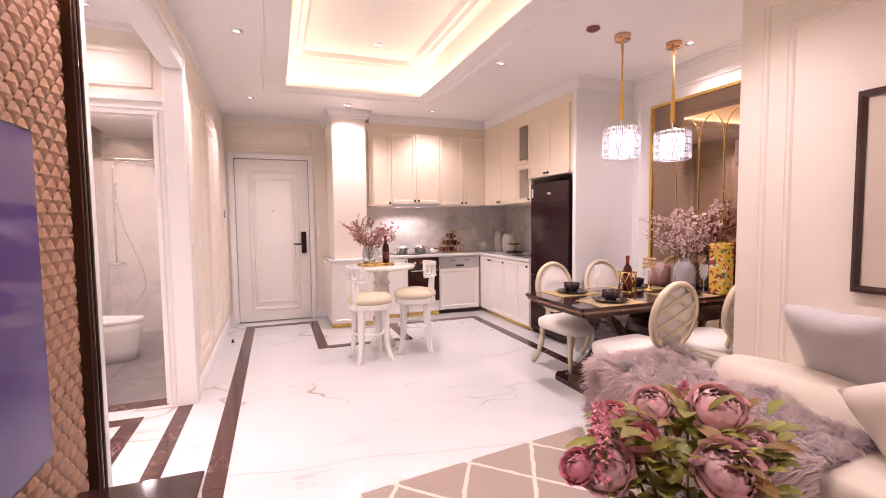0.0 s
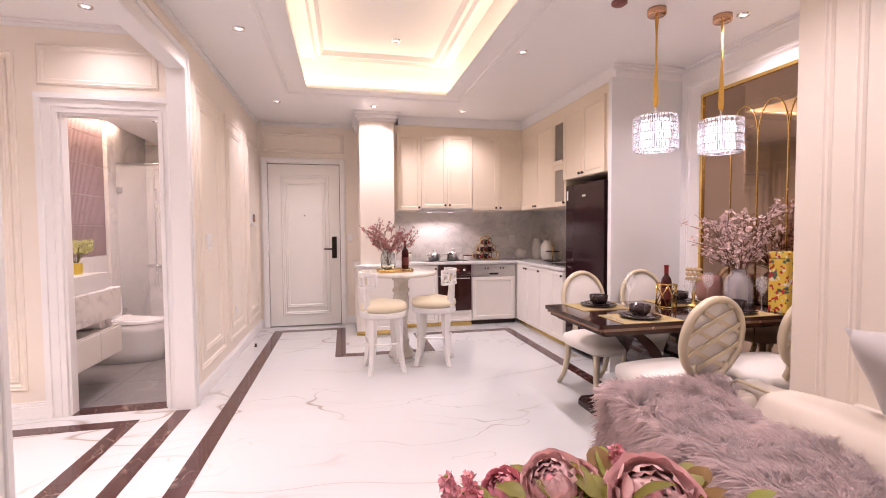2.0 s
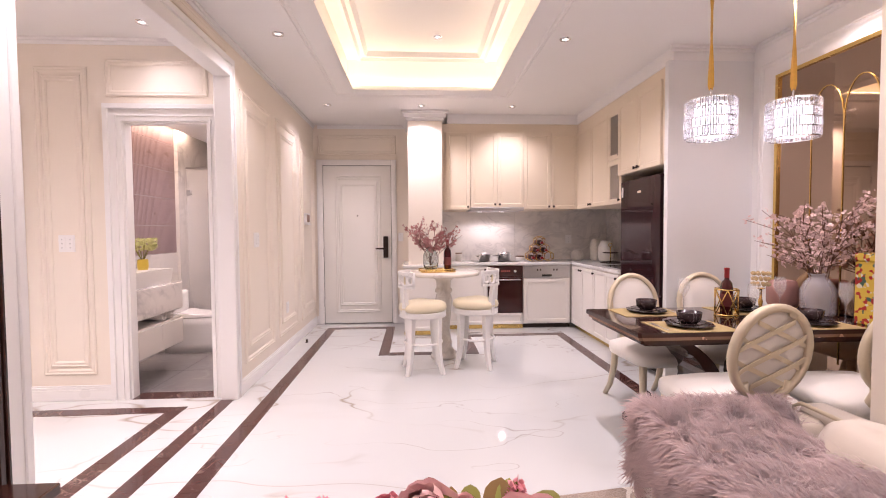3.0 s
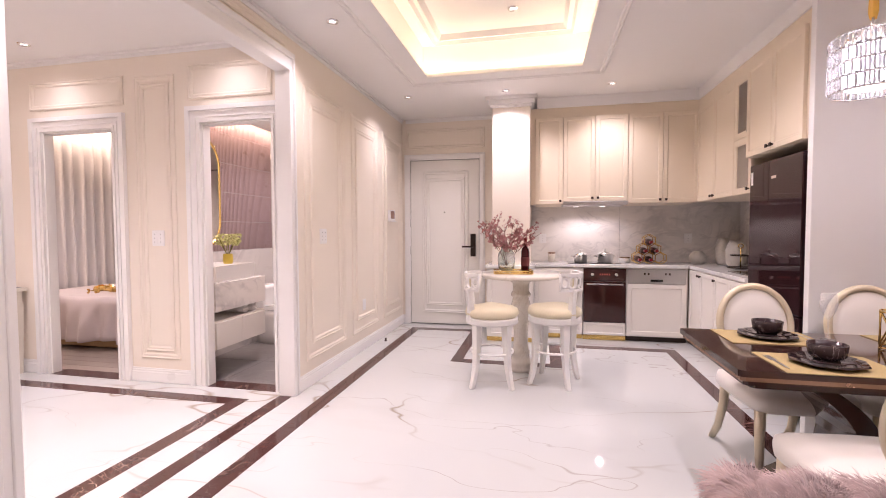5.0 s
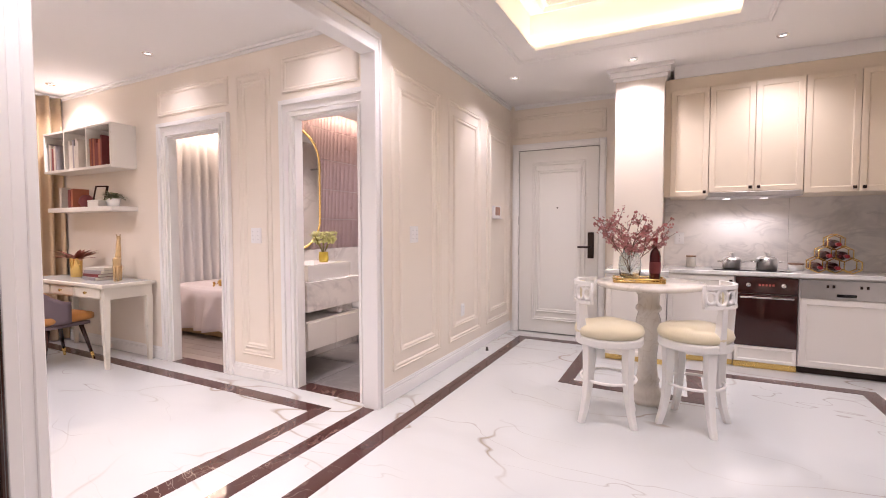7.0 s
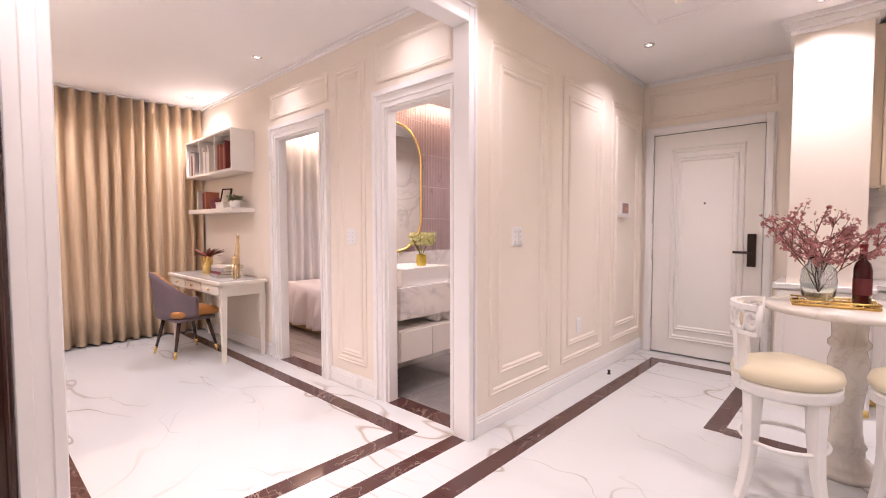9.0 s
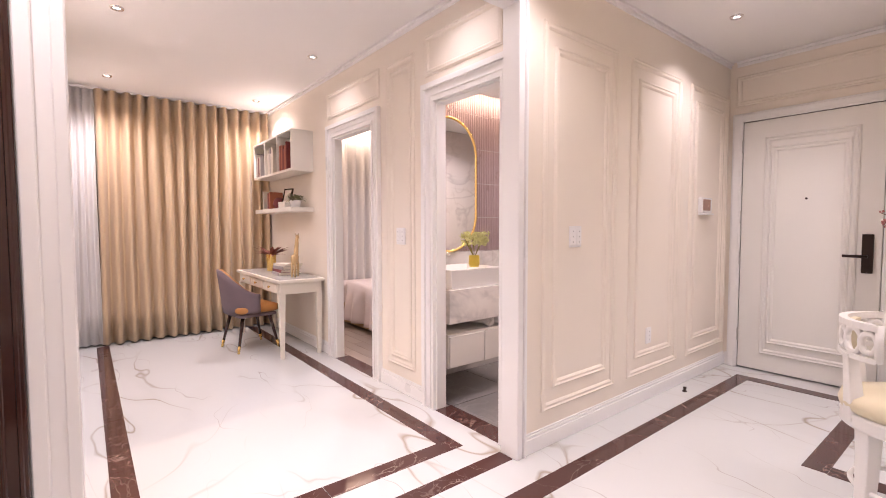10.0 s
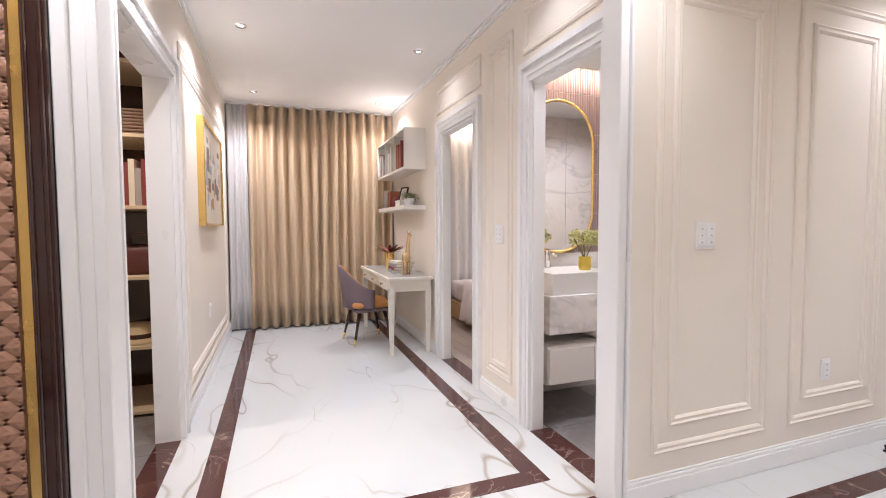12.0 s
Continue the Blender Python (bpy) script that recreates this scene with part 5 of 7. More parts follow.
    return t


dc = dining_chair(3.27, 3.44, 4, "champagne medallion chair with an ivory seat, its woven back showing")
for x, y, rz, lab in ((3.95, 3.42, -3, "champagne medallion chair drawn up by the panelled wall"), (3.37, 4.35, 184, "champagne medallion chair with an ivory oval back, facing the table"), (3.92, 4.36, 178, "champagne medallion chair near the mirror, facing the table")):
    tagged(copy_thing(dc, pose(x, y, 0, 0, 0, rz)), lab)

DZ = 0.73


def setting(x, y, rz):
    pm = thing("placemat", "gold woven placemat on the dark table", "placemat", x, y, DZ, rz, group="place settings")
    bm = bmesh.new()
    box(bm, -0.21, 0.21, -0.15, 0.15, 0, 0.004, 0.001)
    part("cloth", bm, MATFAB, pm)
    pl = thing("dinner_plate", "dark glazed faceted dinner plate with a smaller plate", "plate", x, y, DZ + 0.0045, rz, group="place settings")
    bm = bmesh.new()
    lathe(bm, [(0, 0.0), (0.08, 0.0), (0.135, 0.014), (0.135, 0.018), (0.08, 0.006), (0, 0.006)], 8)
    part("plate", bm, PLATE, pl)
    bm = bmesh.new()
    lathe(bm, [(0, 0.012), (0.06, 0.012), (0.105, 0.024), (0.105, 0.028), (0.06, 0.018), (0, 0.018)], 8)
    part("small_plate", bm, PLATE, pl)
    bo = thing("soup_bowl", "dark marbled bowl on a plate", "bowl", x, y, DZ + 0.023, rz, group="place settings")
    bm = bmesh.new()
    lathe(bm, [(0, 0.0), (0.04, 0.0), (0.062, 0.02), (0.068, 0.065), (0.064, 0.066), (0.058, 0.024), (0.035, 0.008), (0, 0.008)], 26)
    part("bowl", bm, PLATE, bo)
    ck = thing("fork", "steel fork beside a plate", "cutlery", x, y, DZ + 0.0045, rz, group="place settings")
    bm = bmesh.new()
    box(bm, -0.185, -0.175, -0.10, 0.02, 0, 0.003, 0.001)
    box(bm, -0.192, -0.168, 0.02, 0.05, 0, 0.003, 0.001)
    for i in range(4):
        box(bm, -0.192 + i * 0.0066, -0.188 + i * 0.0066, 0.05, 0.09, 0, 0.003)
    part("fork_body", bm, STEEL, ck)


setting(3.23, 3.70, 0)
setting(3.22, 4.17, 180)
setting(3.97, 3.70, 0)
setting(3.92, 4.17, 180)
wine_bottle(3.69, 4.03, DZ, "dark wine bottle standing in a gold hexagon holder")
bh = thing("bottle_holder", "open gold hexagon wire bottle holder", "bottle holder", 3.69, 4.03, DZ)
bm = bmesh.new()
for z in (0.006, 0.17):
    tube(bm, [(0.075 * math.cos(radians(60 * i)), 0.075 * math.sin(radians(60 * i)), z) for i in range(6)], 0.005, 6, closed=True)
for i in range(6):
    c, s = 0.075 * math.cos(radians(60 * i)), 0.075 * math.sin(radians(60 * i))
    c2, s2 = 0.075 * math.cos(radians(60 * i + 60)), 0.075 * math.sin(radians(60 * i + 60))
    tube(bm, [(c, s, 0.006), ((c + c2) / 2, (s + s2) / 2, 0.09), (c, s, 0.17)], 0.004, 5)
    tube(bm, [(c2, s2, 0.006), ((c + c2) / 2, (s + s2) / 2, 0.09), (c2, s2, 0.17)], 0.004, 5)
part("wire_frame", bm, GOLD, bh)
for x, y, h in ((3.49, 4.18, 0.23), (3.76, 3.88, 0.22), (4.10, 4.08, 0.24), (4.21, 3.72, 0.24)):
    wine_glass(x, y, DZ, h)
ch = thing("candle_holder", "gold candle holder with a faceted crystal cup", "candle holder", 3.90, 4.00, DZ)
bm = bmesh.new()
lathe(bm, disc_ends([(0.05, 0), (0.05, 0.008), (0.015, 0.02), (0.009, 0.05), (0.014, 0.09), (0.008, 0.12), (0.008, 0.17), (0.03, 0.18)]), 20)
part("stem", bm, GOLD, ch)
bm = bmesh.new()
for row in range(3):
    for i in range(10):
        a = 2 * math.pi * (i + 0.5 * row) / 10
        p = Vector((0.045 * math.cos(a), 0.045 * math.sin(a), 0.205 + row * 0.035))
        bmesh.ops.create_icosphere(bm, subdivisions=1, radius=0.014, matrix=Matrix.Translation(p))
part("crystal_cup", bm, mat("amber_crystal", (0.8, 0.62, 0.35), 0.08, 0.5, vary=0.1, scale=40), ch, "faceted crystal cup")
gv = thing("glass_vase", "ribbed clear glass vase of pale pink blossom branches", "vase", 4.24, 3.94, DZ)
bm = bmesh.new()
n = 36
lathe(bm, [(0, 0), (0.075, 0), (0.092, 0.02), (0.095, 0.17), (0.075, 0.22), (0.05, 0.245), (0.05, 0.265), (0.058, 0.275), (0.054, 0.275), (0.045, 0.262), (0.045, 0.245), (0.07, 0.216), (0.089, 0.168), (0.086, 0.025), (0, 0.01)], n)
for vv in bm.verts:
    r = vv.co.xy.length
    if 0.08 < r:
        k = 1 + 0.02 * math.cos(18 * math.atan2(vv.co.y, vv.co.x))
        vv.co.x *= k
        vv.co.y *= k
part("vessel", bm, mat("lavender_glass", (0.85, 0.85, 0.92), 0.03, vary=0, rvary=0, alpha=0.3, spec=1.0), gv, "ribbed glass vessel")
bouquet(gv, 0.06, 11, 13, 0.27, 0.80, BLOSSOM, 0.0165, 850, sub=6)
pj = jar("ceramic_jar", "dusty pink rounded ceramic jar on the dining table", 4.22, 4.20, DZ, [(0, 0), (0.07, 0), (0.095, 0.05), (0.095, 0.15), (0.08, 0.2), (0.06, 0.205), (0.05, 0.19), (0, 0.19)], mat("dusty_pink_glaze", (0.42, 0.22, 0.19), 0.25))
FLORAL = bpy.data.materials.new("floral_glaze")
FLORAL.use_nodes = True
_n, _l = FLORAL.node_tree.nodes, FLORAL.node_tree.links
_b = _n["Principled BSDF"]
_b.inputs["Roughness"].default_value = 0.2
_tc, _vo, _cr = _n.new("ShaderNodeTexCoord"), _n.new("ShaderNodeTexVoronoi"), _n.new("ShaderNodeValToRGB")
_vo.inputs["Scale"].default_value = 48
_l.new(_tc.outputs["Object"], _vo.inputs["Vector"])
_sep = _n.new("ShaderNodeSeparateColor")
_l.new(_vo.outputs["Color"], _sep.inputs[0])
_l.new(_sep.outputs[0], _cr.inputs[0])
_cr.color_ramp.interpolation = "CONSTANT"
for _p, _c in ((0.0, (0.72, 0.50, 0.08)), (0.55, (0.45, 0.05, 0.04)), (0.72, (0.08, 0.14, 0.10)), (0.82, (0.75, 0.68, 0.5)), (0.92, (0.72, 0.50, 0.08))):
    _e = _cr.color_ramp.elements.new(_p) if _p else _cr.color_ramp.elements[0]
    _e.color = (*_c, 1)
_cr.color_ramp.elements[len(_cr.color_ramp.elements) - 1].color = (0.72, 0.50, 0.08, 1)
_l.new(_cr.outputs[0], _b.inputs["Base Color"])
fc = thing("floral_canister", "yellow floral canister with a lid by the mirror", "canister", 4.305, 3.64, DZ)
bm = bmesh.new()
box(bm, -0.055, 0.055, -0.07, 0.07, 0, 0.37, 0.008, 2)
part("body", bm, FLORAL, fc)
bm = bmesh.new()
box(bm, -0.058, 0.058, -0.073, 0.073, 0.3705, 0.42, 0.010, 2)
part("lid", bm, FLORAL, fc, "fitted floral lid")

# ---- pendants ----
CRYSTAL = mat("crystal_prism", (0.95, 0.96, 1.0), 0.03, vary=0, rvary=0, trans=0.9, ior=1.5)
CORE = mat("pendant_core_glow", (1, 1, 1), 0.4, vary=0, rvary=0, emit=((0.97, 0.98, 1.0), 1.1))
RIBBON = mat("gold_ribbon", (0.72, 0.42, 0.08), 0.45, 0.3, vary=0.15, scale=40)


def pendant(x, y, zb):
    t = thing("pendant_lamp", "crystal drum pendant hung on a gold ribbon", "pendant lamp", x, y, 0, group="pendants over the dining table")
    bm = bmesh.new()
    lathe(bm, disc_ends([(0.055, CEIL - 0.045), (0.06, CEIL - 0.04), (0.06, CEIL)]), 26)
    part("canopy", bm, mat("rose_gold", (0.75, 0.45, 0.28), 0.2, 1.0), t, "rose gold canopy")
    bm = bmesh.new()
    rows = []
    for i in range(22):
        u = i / 21
        z = CEIL - 0.04 + (zb + 0.30 - CEIL + 0.04) * u
        a = u * 2.5
        w = 0.017 if 0 < i < 21 else 0.01
        c, s = w * math.cos(a), w * math.sin(a)
        rows.append([bm.verts.new((px, py, z)) for px, py in ((c, s), (-s * 0.4, c * 0.4), (-c, -s), (s * 0.4, -c * 0.4))])
    for p, q in zip(rows, rows[1:]):
        for i in range(4):
            bm.faces.new((p[i], p[(i + 1) % 4], q[(i + 1) % 4], q[i]))
    part("ribbon", bm, RIBBON, t, "gold ribbon round the cable")
    bm = bmesh.new()
    tube(bm, [(0, 0, zb + 0.24), (0, 0, zb + 0.31)], 0.006, 8)
    for k in range(4):
        a = math.pi / 2 * k + 0.4
        tube(bm, [(0, 0, zb + 0.27), (0.13 * math.cos(a), 0.13 * math.sin(a), zb + 0.235)], 0.004, 6)
    part("hanger", bm, CHROME, t)
    for z in (0.012, 0.068, 0.124, 0.180, 0.236):
        bm = bmesh.new()
        tube(bm, [(0.132 * math.cos(2 * math.pi * i / 40), 0.132 * math.sin(2 * math.pi * i / 40), zb + z) for i in range(40)], 0.0035, 6, closed=True)
        part("ring", bm, CHROME, t)
    # one prism mesh shared by all the hung prisms
    bm = bmesh.new()
    vs = []
    for w, d, z in ((0.0085, 0.004, 0.0), (0.0125, 0.008, 0.006), (0.0125, 0.008, 0.044), (0.0085, 0.004, 0.050)):
        vs.append([bm.verts.new((d * dx, w * dy, z)) for dx, dy in ((-1, 0), (0, -1), (1.2, 0), (0, 1))])
    for p, q in zip(vs, vs[1:]):
        for i in range(4):
            bm.faces.new((p[i], p[(i + 1) % 4], q[(i + 1) % 4], q[i]))
    bm.faces.new(vs[0][::-1])
    bm.faces.new(vs[-1])
    me = mesh_of("crystal", bm, CRYSTAL)
    for row in range(4):
        for i in range(30):
            a = 360 * (i + 0.5 * (row % 2)) / 30
            o = new("crystal", me)
            o.parent = t
            o.visible_shadow = False
            o.matrix_local = pose(0.132 * math.cos(radians(a)), 0.132 * math.sin(radians(a)), zb + 0.015 + 0.056 * row, 0, 0, a)
    bm = bmesh.new()
    lathe(bm, disc_ends([(0.085, zb + 0.03), (0.092, zb + 0.04), (0.092, zb + 0.205), (0.085, zb + 0.215)]), 26)
    part("diffuser", bm, CORE, t, "glowing inner drum")


pendant(3.42, 3.82, 1.825)
pendant(3.93, 3.81, 1.825)

# ---- sofa corner ----
SX0, SX1, SY0, SY1 = 2.72, 3.57, 0.35, 3.16
sofa = thing("sofa", "cream velvet sofa with a champagne frame along the wall", "sofa", 0, 0, 0)
bm = bmesh.new()
soft_box(bm, SX0 + 0.02, SX1, SY0 + 0.18, SY1 - 0.18, 0.12, 0.30, 0.03)
part("base", bm, CREAMFAB, sofa, "", True)
for y0, y1 in ((SY0 + 0.19, 1.75), (1.76, SY1 - 0.19)):
    bm = bmesh.new()
    soft_box(bm, SX0, SX1 - 0.22, y0, y1, 0.29, 0.435, 0.05, puff=0.02)
    part("seat_cushion", bm, CREAMFAB, sofa, "", True)
bm = bmesh.new()
soft_box(bm, SX1 - 0.17, SX1, SY0, SY1, 0.12, 0.50, 0.05)
part("backrest", bm, CREAMFAB, sofa, "", True)
for y0, y1 in ((SY0, SY0 + 0.17), (SY1 - 0.17, SY1)):
    bm = bmesh.new()
    soft_box(bm, SX0 + 0.01, SX1 - 0.03, y0, y1, 0.12, 0.455, 0.05)
    part("arm", bm, CREAMFAB, sofa, "", True)
    bm = bmesh.new()
    tube(bm, [(SX0 + 0.012, y0 + 0.02, 0.05), (SX0 + 0.004, y0 + 0.012, 0.30), (SX0 + 0.02, y0 + 0.03, 0.445), (SX0 + 0.02, y1 - 0.03, 0.445), (SX0 + 0.004, y1 - 0.012, 0.30), (SX0 + 0.012, y1 - 0.02, 0.05)], 0.016, 8)
    part("arm_frame", bm, CHAMPAGNE, sofa, "champagne frame edge")
bm = bmesh.new()
tube(bm, [(SX1 - 0.175, SY0 + 0.05, 0.50), (SX1 - 0.175, SY1 - 0.05, 0.50), (SX1 - 0.16, SY1 + 0.004, 0.47), (SX1 - 0.16, SY1 + 0.004, 0.14)], 0.010, 8)
part("back_frame", bm, CHAMPAGNE, sofa, "champagne frame edge")
for x in (SX0 + 0.06, SX1 - 0.08):
    for y in (SY0 + 0.1, SY1 - 0.1):
        bm = bmesh.new()
        lathe(bm, disc_ends([(0.018, 0), (0.028, 0.13)]), 12, x, y)
        part("leg", bm, CHAMPAGNE, sofa)


def loose_cushion(name, label, m, w, h, t, material, group=""):
    bm = pillow_mesh(w, h, t)
    o = solid(name, bm, material, label, "cushion", group=group, smooth=True)
    o.matrix_world = m
    return o


for y in (2.41, 1.55):
    bm = bmesh.new()
    soft_box(bm, -0.11, 0.11, -0.42, 0.42, -0.17, 0.17, 0.08, puff=0.045, nx=9)
    o = solid("back_cushion", bm, CREAMFAB, "plump cream velvet back cushion leaning on the sofa back", "cushion", group="sofa back cushions", smooth=True)
    o.matrix_world = pose(3.27, y, 0.40, 0, 22, 0)
loose_cushion("scatter_cushion", "silver-grey silk scatter cushion on the sofa back", pose(3.34, 2.24, 0.735, 0, 0, 84) @ pose(0, 0, 0, -30, 0, 0) @ pose(0, 0, 0, 0, 1, 0), 0.47, 0.45, 0.17, GREYFAB)
loose_cushion("scatter_cushion", "beige silk scatter cushion lying on the seat", pose(2.98, 1.80, 0.60, 0, 30, 70) @ pose(0, 0, 0, -20, 0, 0), 0.46, 0.40, 0.15, CREAMFAB)

# fur throw: a draped hide and its hairs
FUR = mat("mauve_fur", (0.57, 0.43, 0.41), 0.7, vary=0.3, scale=14, sheen=0.5)
throw = thing("fur_throw", "mauve long-haired fur throw over the sofa arm", "throw", 0, 0, 0)


def fur_at(u, v):
    """u runs from the outside of the arm over it and along the seat, v from the sofa's front inwards."""
    w0, w1 = 2.665 + 0.02 * math.sin(7 * u), 3.34 - 0.24 * u + 0.03 * math.sin(11 * u)
    if u < 0.10:
        y, z = 3.205, 0.34 + 1.35 * u
    elif u < 0.32:
        k = (u - 0.10) / 0.22
        y, z = 3.205 - 0.25 * k, 0.475 + 0.02 * math.sin(math.pi * k)
    else:
        k = (u - 0.32) / 0.68
        y, z = 2.955 - 1.0 * k, 0.475 - 0.02 * min(1, k * 5) + 0.012 * math.sin(9 * k + 4 * v)
    if v < 0.25:
        return Vector((w0, y, z - 0.30 * (0.25 - v) / 0.25))
    return Vector((w0 + (w1 - w0) * (v - 0.25) / 0.75, y, z))


bm = bmesh.new()
NU, NV = 40, 24
grid = [[bm.verts.new(fur_at(i / NU, j / NV)) for j in range(NV + 1)] for i in range(NU + 1)]
for i in range(NU):
    for j in range(NV):
        bm.faces.new((grid[i][j], grid[i + 1][j], grid[i + 1][j + 1], grid[i][j + 1])).smooth = True
part("hide", bm, FUR, throw)
rng = np.random.default_rng(3)
verts, faces = [], []
for k in range(42000):
    u, v = rng.random(), rng.random()
    p = fur_at(u, v)
    e = 0.01
    nrm = (fur_at(min(1, u + e), v) - fur_at(max(0, u - e), v)).cross(fur_at(u, min(1, v + e)) - fur_at(u, max(0, v - e)))
    nrm = nrm.normalized() if nrm.length > 1e-9 else Vector((0, 0, 1))
    if nrm.z < -0.05 or (abs(nrm.z) <= 0.05 and nrm.x > 0):
        nrm = -nrm
    clump = noise.noise_vector(p * 9.0)
    d = (nrm * 0.55 + Vector((-0.35, 0.15, -0.1)) + clump * 1.1 + Vector(rng.normal(0, 0.22, 3))).normalized()
    L = rng.uniform(0.04, 0.10)
    s = d.orthogonal().normalized() * 0.0024
    mid = p + d * L * 0.55 + nrm * 0.006
    tip = p + d * L + Vector((0, 0, -0.012))
    b = len(verts)
    verts += [p - s, p + s, mid + s * 0.8, mid - s * 0.8, tip]
    faces += [(b, b + 1, b + 2, b + 3), (b + 3, b + 2, b + 4)]
me = bpy.data.meshes.new("hairs")
me.from_pydata(verts, [], faces)
me.materials.append(FUR)
hair = new("hairs", me)
hair.parent = throw
tagged(hair, "long mauve hairs", kind="stuff")

# rug
RUG = bpy.data.materials.new("taupe_diamond_rug")
RUG.use_nodes = True
_n, _l = RUG.node_tree.nodes, RUG.node_tree.links
_b = _n["Principled BSDF"]
_b.inputs["Roughness"].default_value, _b.inputs["Sheen Weight"].default_value = 0.95, 0.3
_tc, _sx = _n.new("ShaderNodeTexCoord"), _n.new("ShaderNodeSeparateXYZ")
_l.new(_tc.outputs["Object"], _sx.inputs[0])


def _math(op, a, b=None):
    m = _n.new("ShaderNodeMath")
    m.operation = op
    for k, q in enumerate((a, b)):
        if q is None:
            continue
        if isinstance(q, (int, float)):
            m.inputs[k].default_value = q
        else:
            _l.new(q, m.inputs[k])
    return m.outputs[0]


_wob = _n.new("ShaderNodeTexNoise")
_wob.inputs["Scale"].default_value, _wob.inputs["Detail"].default_value = 26, 4
_l.new(_tc.outputs["Object"], _wob.inputs["Vector"])
_u = _math("ADD", _math("MULTIPLY", _sx.outputs[0], 2.3), _math("MULTIPLY", _wob.outputs["Fac"], 0.07))
_v = _math("MULTIPLY", _sx.outputs[1], 1.7)
_d1 = _math("ABSOLUTE", _math("SUBTRACT", _math("FRACT", _math("ADD", _u, _v)), 0.5))
_d2 = _math("ABSOLUTE", _math("SUBTRACT", _math("FRACT", _math("SUBTRACT", _u, _v)), 0.5))
_line = _math("LESS_THAN", _math("MINIMUM", _d1, _d2), 0.03)
_no = _n.new("ShaderNodeTexNoise")
_no.inputs["Scale"].default_value = 120
_l.new(_tc.outputs["Object"], _no.inputs["Vector"])
_mx, _mx2 = _n.new("ShaderNodeMix"), _n.new("ShaderNodeMix")
_mx.data_type = _mx2.data_type = "RGBA"
_mx2.inputs[6].default_value, _mx2.inputs[7].default_value = (0.22, 0.165, 0.13, 1), (0.46, 0.37, 0.30, 1)
_l.new(_no.outputs["Fac"], _mx2.inputs[0])
_l.new(_mx2.outputs[2], _mx.inputs[6])
_mx.inputs[7].default_value = (0.66, 0.60, 0.53, 1)
_l.new(_line, _mx.inputs[0])
_l.new(_mx.outputs[2], _b.inputs["Base Color"])
_bp = _n.new("ShaderNodeBump")
_bp.inputs["Strength"].default_value, _bp.inputs["Distance"].default_value = 0.8, 0.006
_l.new(_no.outputs["Fac"], _bp.inputs["Height"])
_l.new(_bp.outputs[0], _b.inputs["Normal"])
bm = bmesh.new()
soft_box(bm, -0.85, 0.85, -1.2, 1.2, 0, 0.018, 0.008, nx=2)
rug = solid("rug", bm, RUG, "taupe pile rug with a cream diamond lattice", "rug")
rug.matrix_world = pose(2.22, 2.05, 0.003, 0, 0, 8)

# coffee table with a vase of peonies
ct = thing("coffee_table", "low round stone coffee table on the rug", "table", 1.70, 1.66, 0.021)
bm = bmesh.new()
lathe(bm, disc_ends([(0.31, 0.355), (0.33, 0.36), (0.33, 0.375), (0.32, 0.38)]), 40)
part("tabletop", bm, TABLESTONE, ct)
bm = bmesh.new()
lathe(bm, disc_ends([(0.2, 0), (0.2, 0.012), (0.05, 0.03), (0.045, 0.32), (0.12, 0.354)]), 28)
part("pedestal", bm, GOLD, ct)
pv = thing("peony_vase", "cream vase of pink peonies and olive leaves", "vase", 1.70, 1.66, 0.402)
bm = bmesh.new()
lathe(bm, [(0, 0), (0.07, 0), (0.09, 0.05), (0.10, 0.15), (0.10, 0.27), (0.11, 0.31), (0.105, 0.31), (0.092, 0.27), (0.09, 0.06), (0, 0.02)], 28)
part("vessel", bm, CERAMIC, pv)


def peony_petals(c, r, rng, axis):
    """Overlapping cupped petals on nested globes, the outer ones flaring open. Yields one mesh builder a petal."""
    axis = axis.normalized()
    side = axis.orthogonal().normalized()
    for ring, (cnt, rad, top, flare) in enumerate(((6, 1.0, 14, 0.34), (7, 0.96, 34, 0.20), (7, 0.86, 50, 0.12), (6, 0.74, 62, 0.10), (6, 0.60, 70, 0.10), (5, 0.45, 76, 0.10), (5, 0.30, 82, 0.05))):
        for k in range(cnt):
            th0 = 2 * math.pi * (k + 0.5 * (ring % 2) + rng.uniform(-0.12, 0.12)) / cnt
            half = 1.55 * math.pi / cnt
            bm = bmesh.new()
            g = []
            n, m = 6, 6
            for i in range(n + 1):
                s_ = i / n
                phi = radians(-80 + (80 + top + rng.uniform(-4, 4)) * s_)
                row = []
                for j in range(m + 1):
                    q = j / m * 2 - 1
                    w = half * (0.45 + 0.55 * math.sin(math.pi * min(1, 0.15 + 0.6 * s_)))
                    th = th0 + w * q
                    edge = phi - radians(16) * q * q * s_ + radians(5) * math.sin(9 * q + 2 * k + ring) * s_ * s_
                    R = r * rad * (1 + flare * s_ ** 3 + 0.05 * q * q * s_ + (0.05 * math.sin(5 * q + 3 * k) + 0.035 * math.sin(11 * q + 5 * k + ring)) * s_ * s_)
                    out = side * math.cos(th) + axis.cross(side) * math.sin(th)
                    row.append(bm.verts.new(c + out * R * math.cos(edge) + axis * R * 0.82 * math.sin(edge)))
                g.append(row)
            for i in range(n):
                for j in range(m):
                    bm.faces.new((g[i][j], g[i + 1][j], g[i + 1][j + 1], g[i][j + 1])).smooth = True
            yield bm


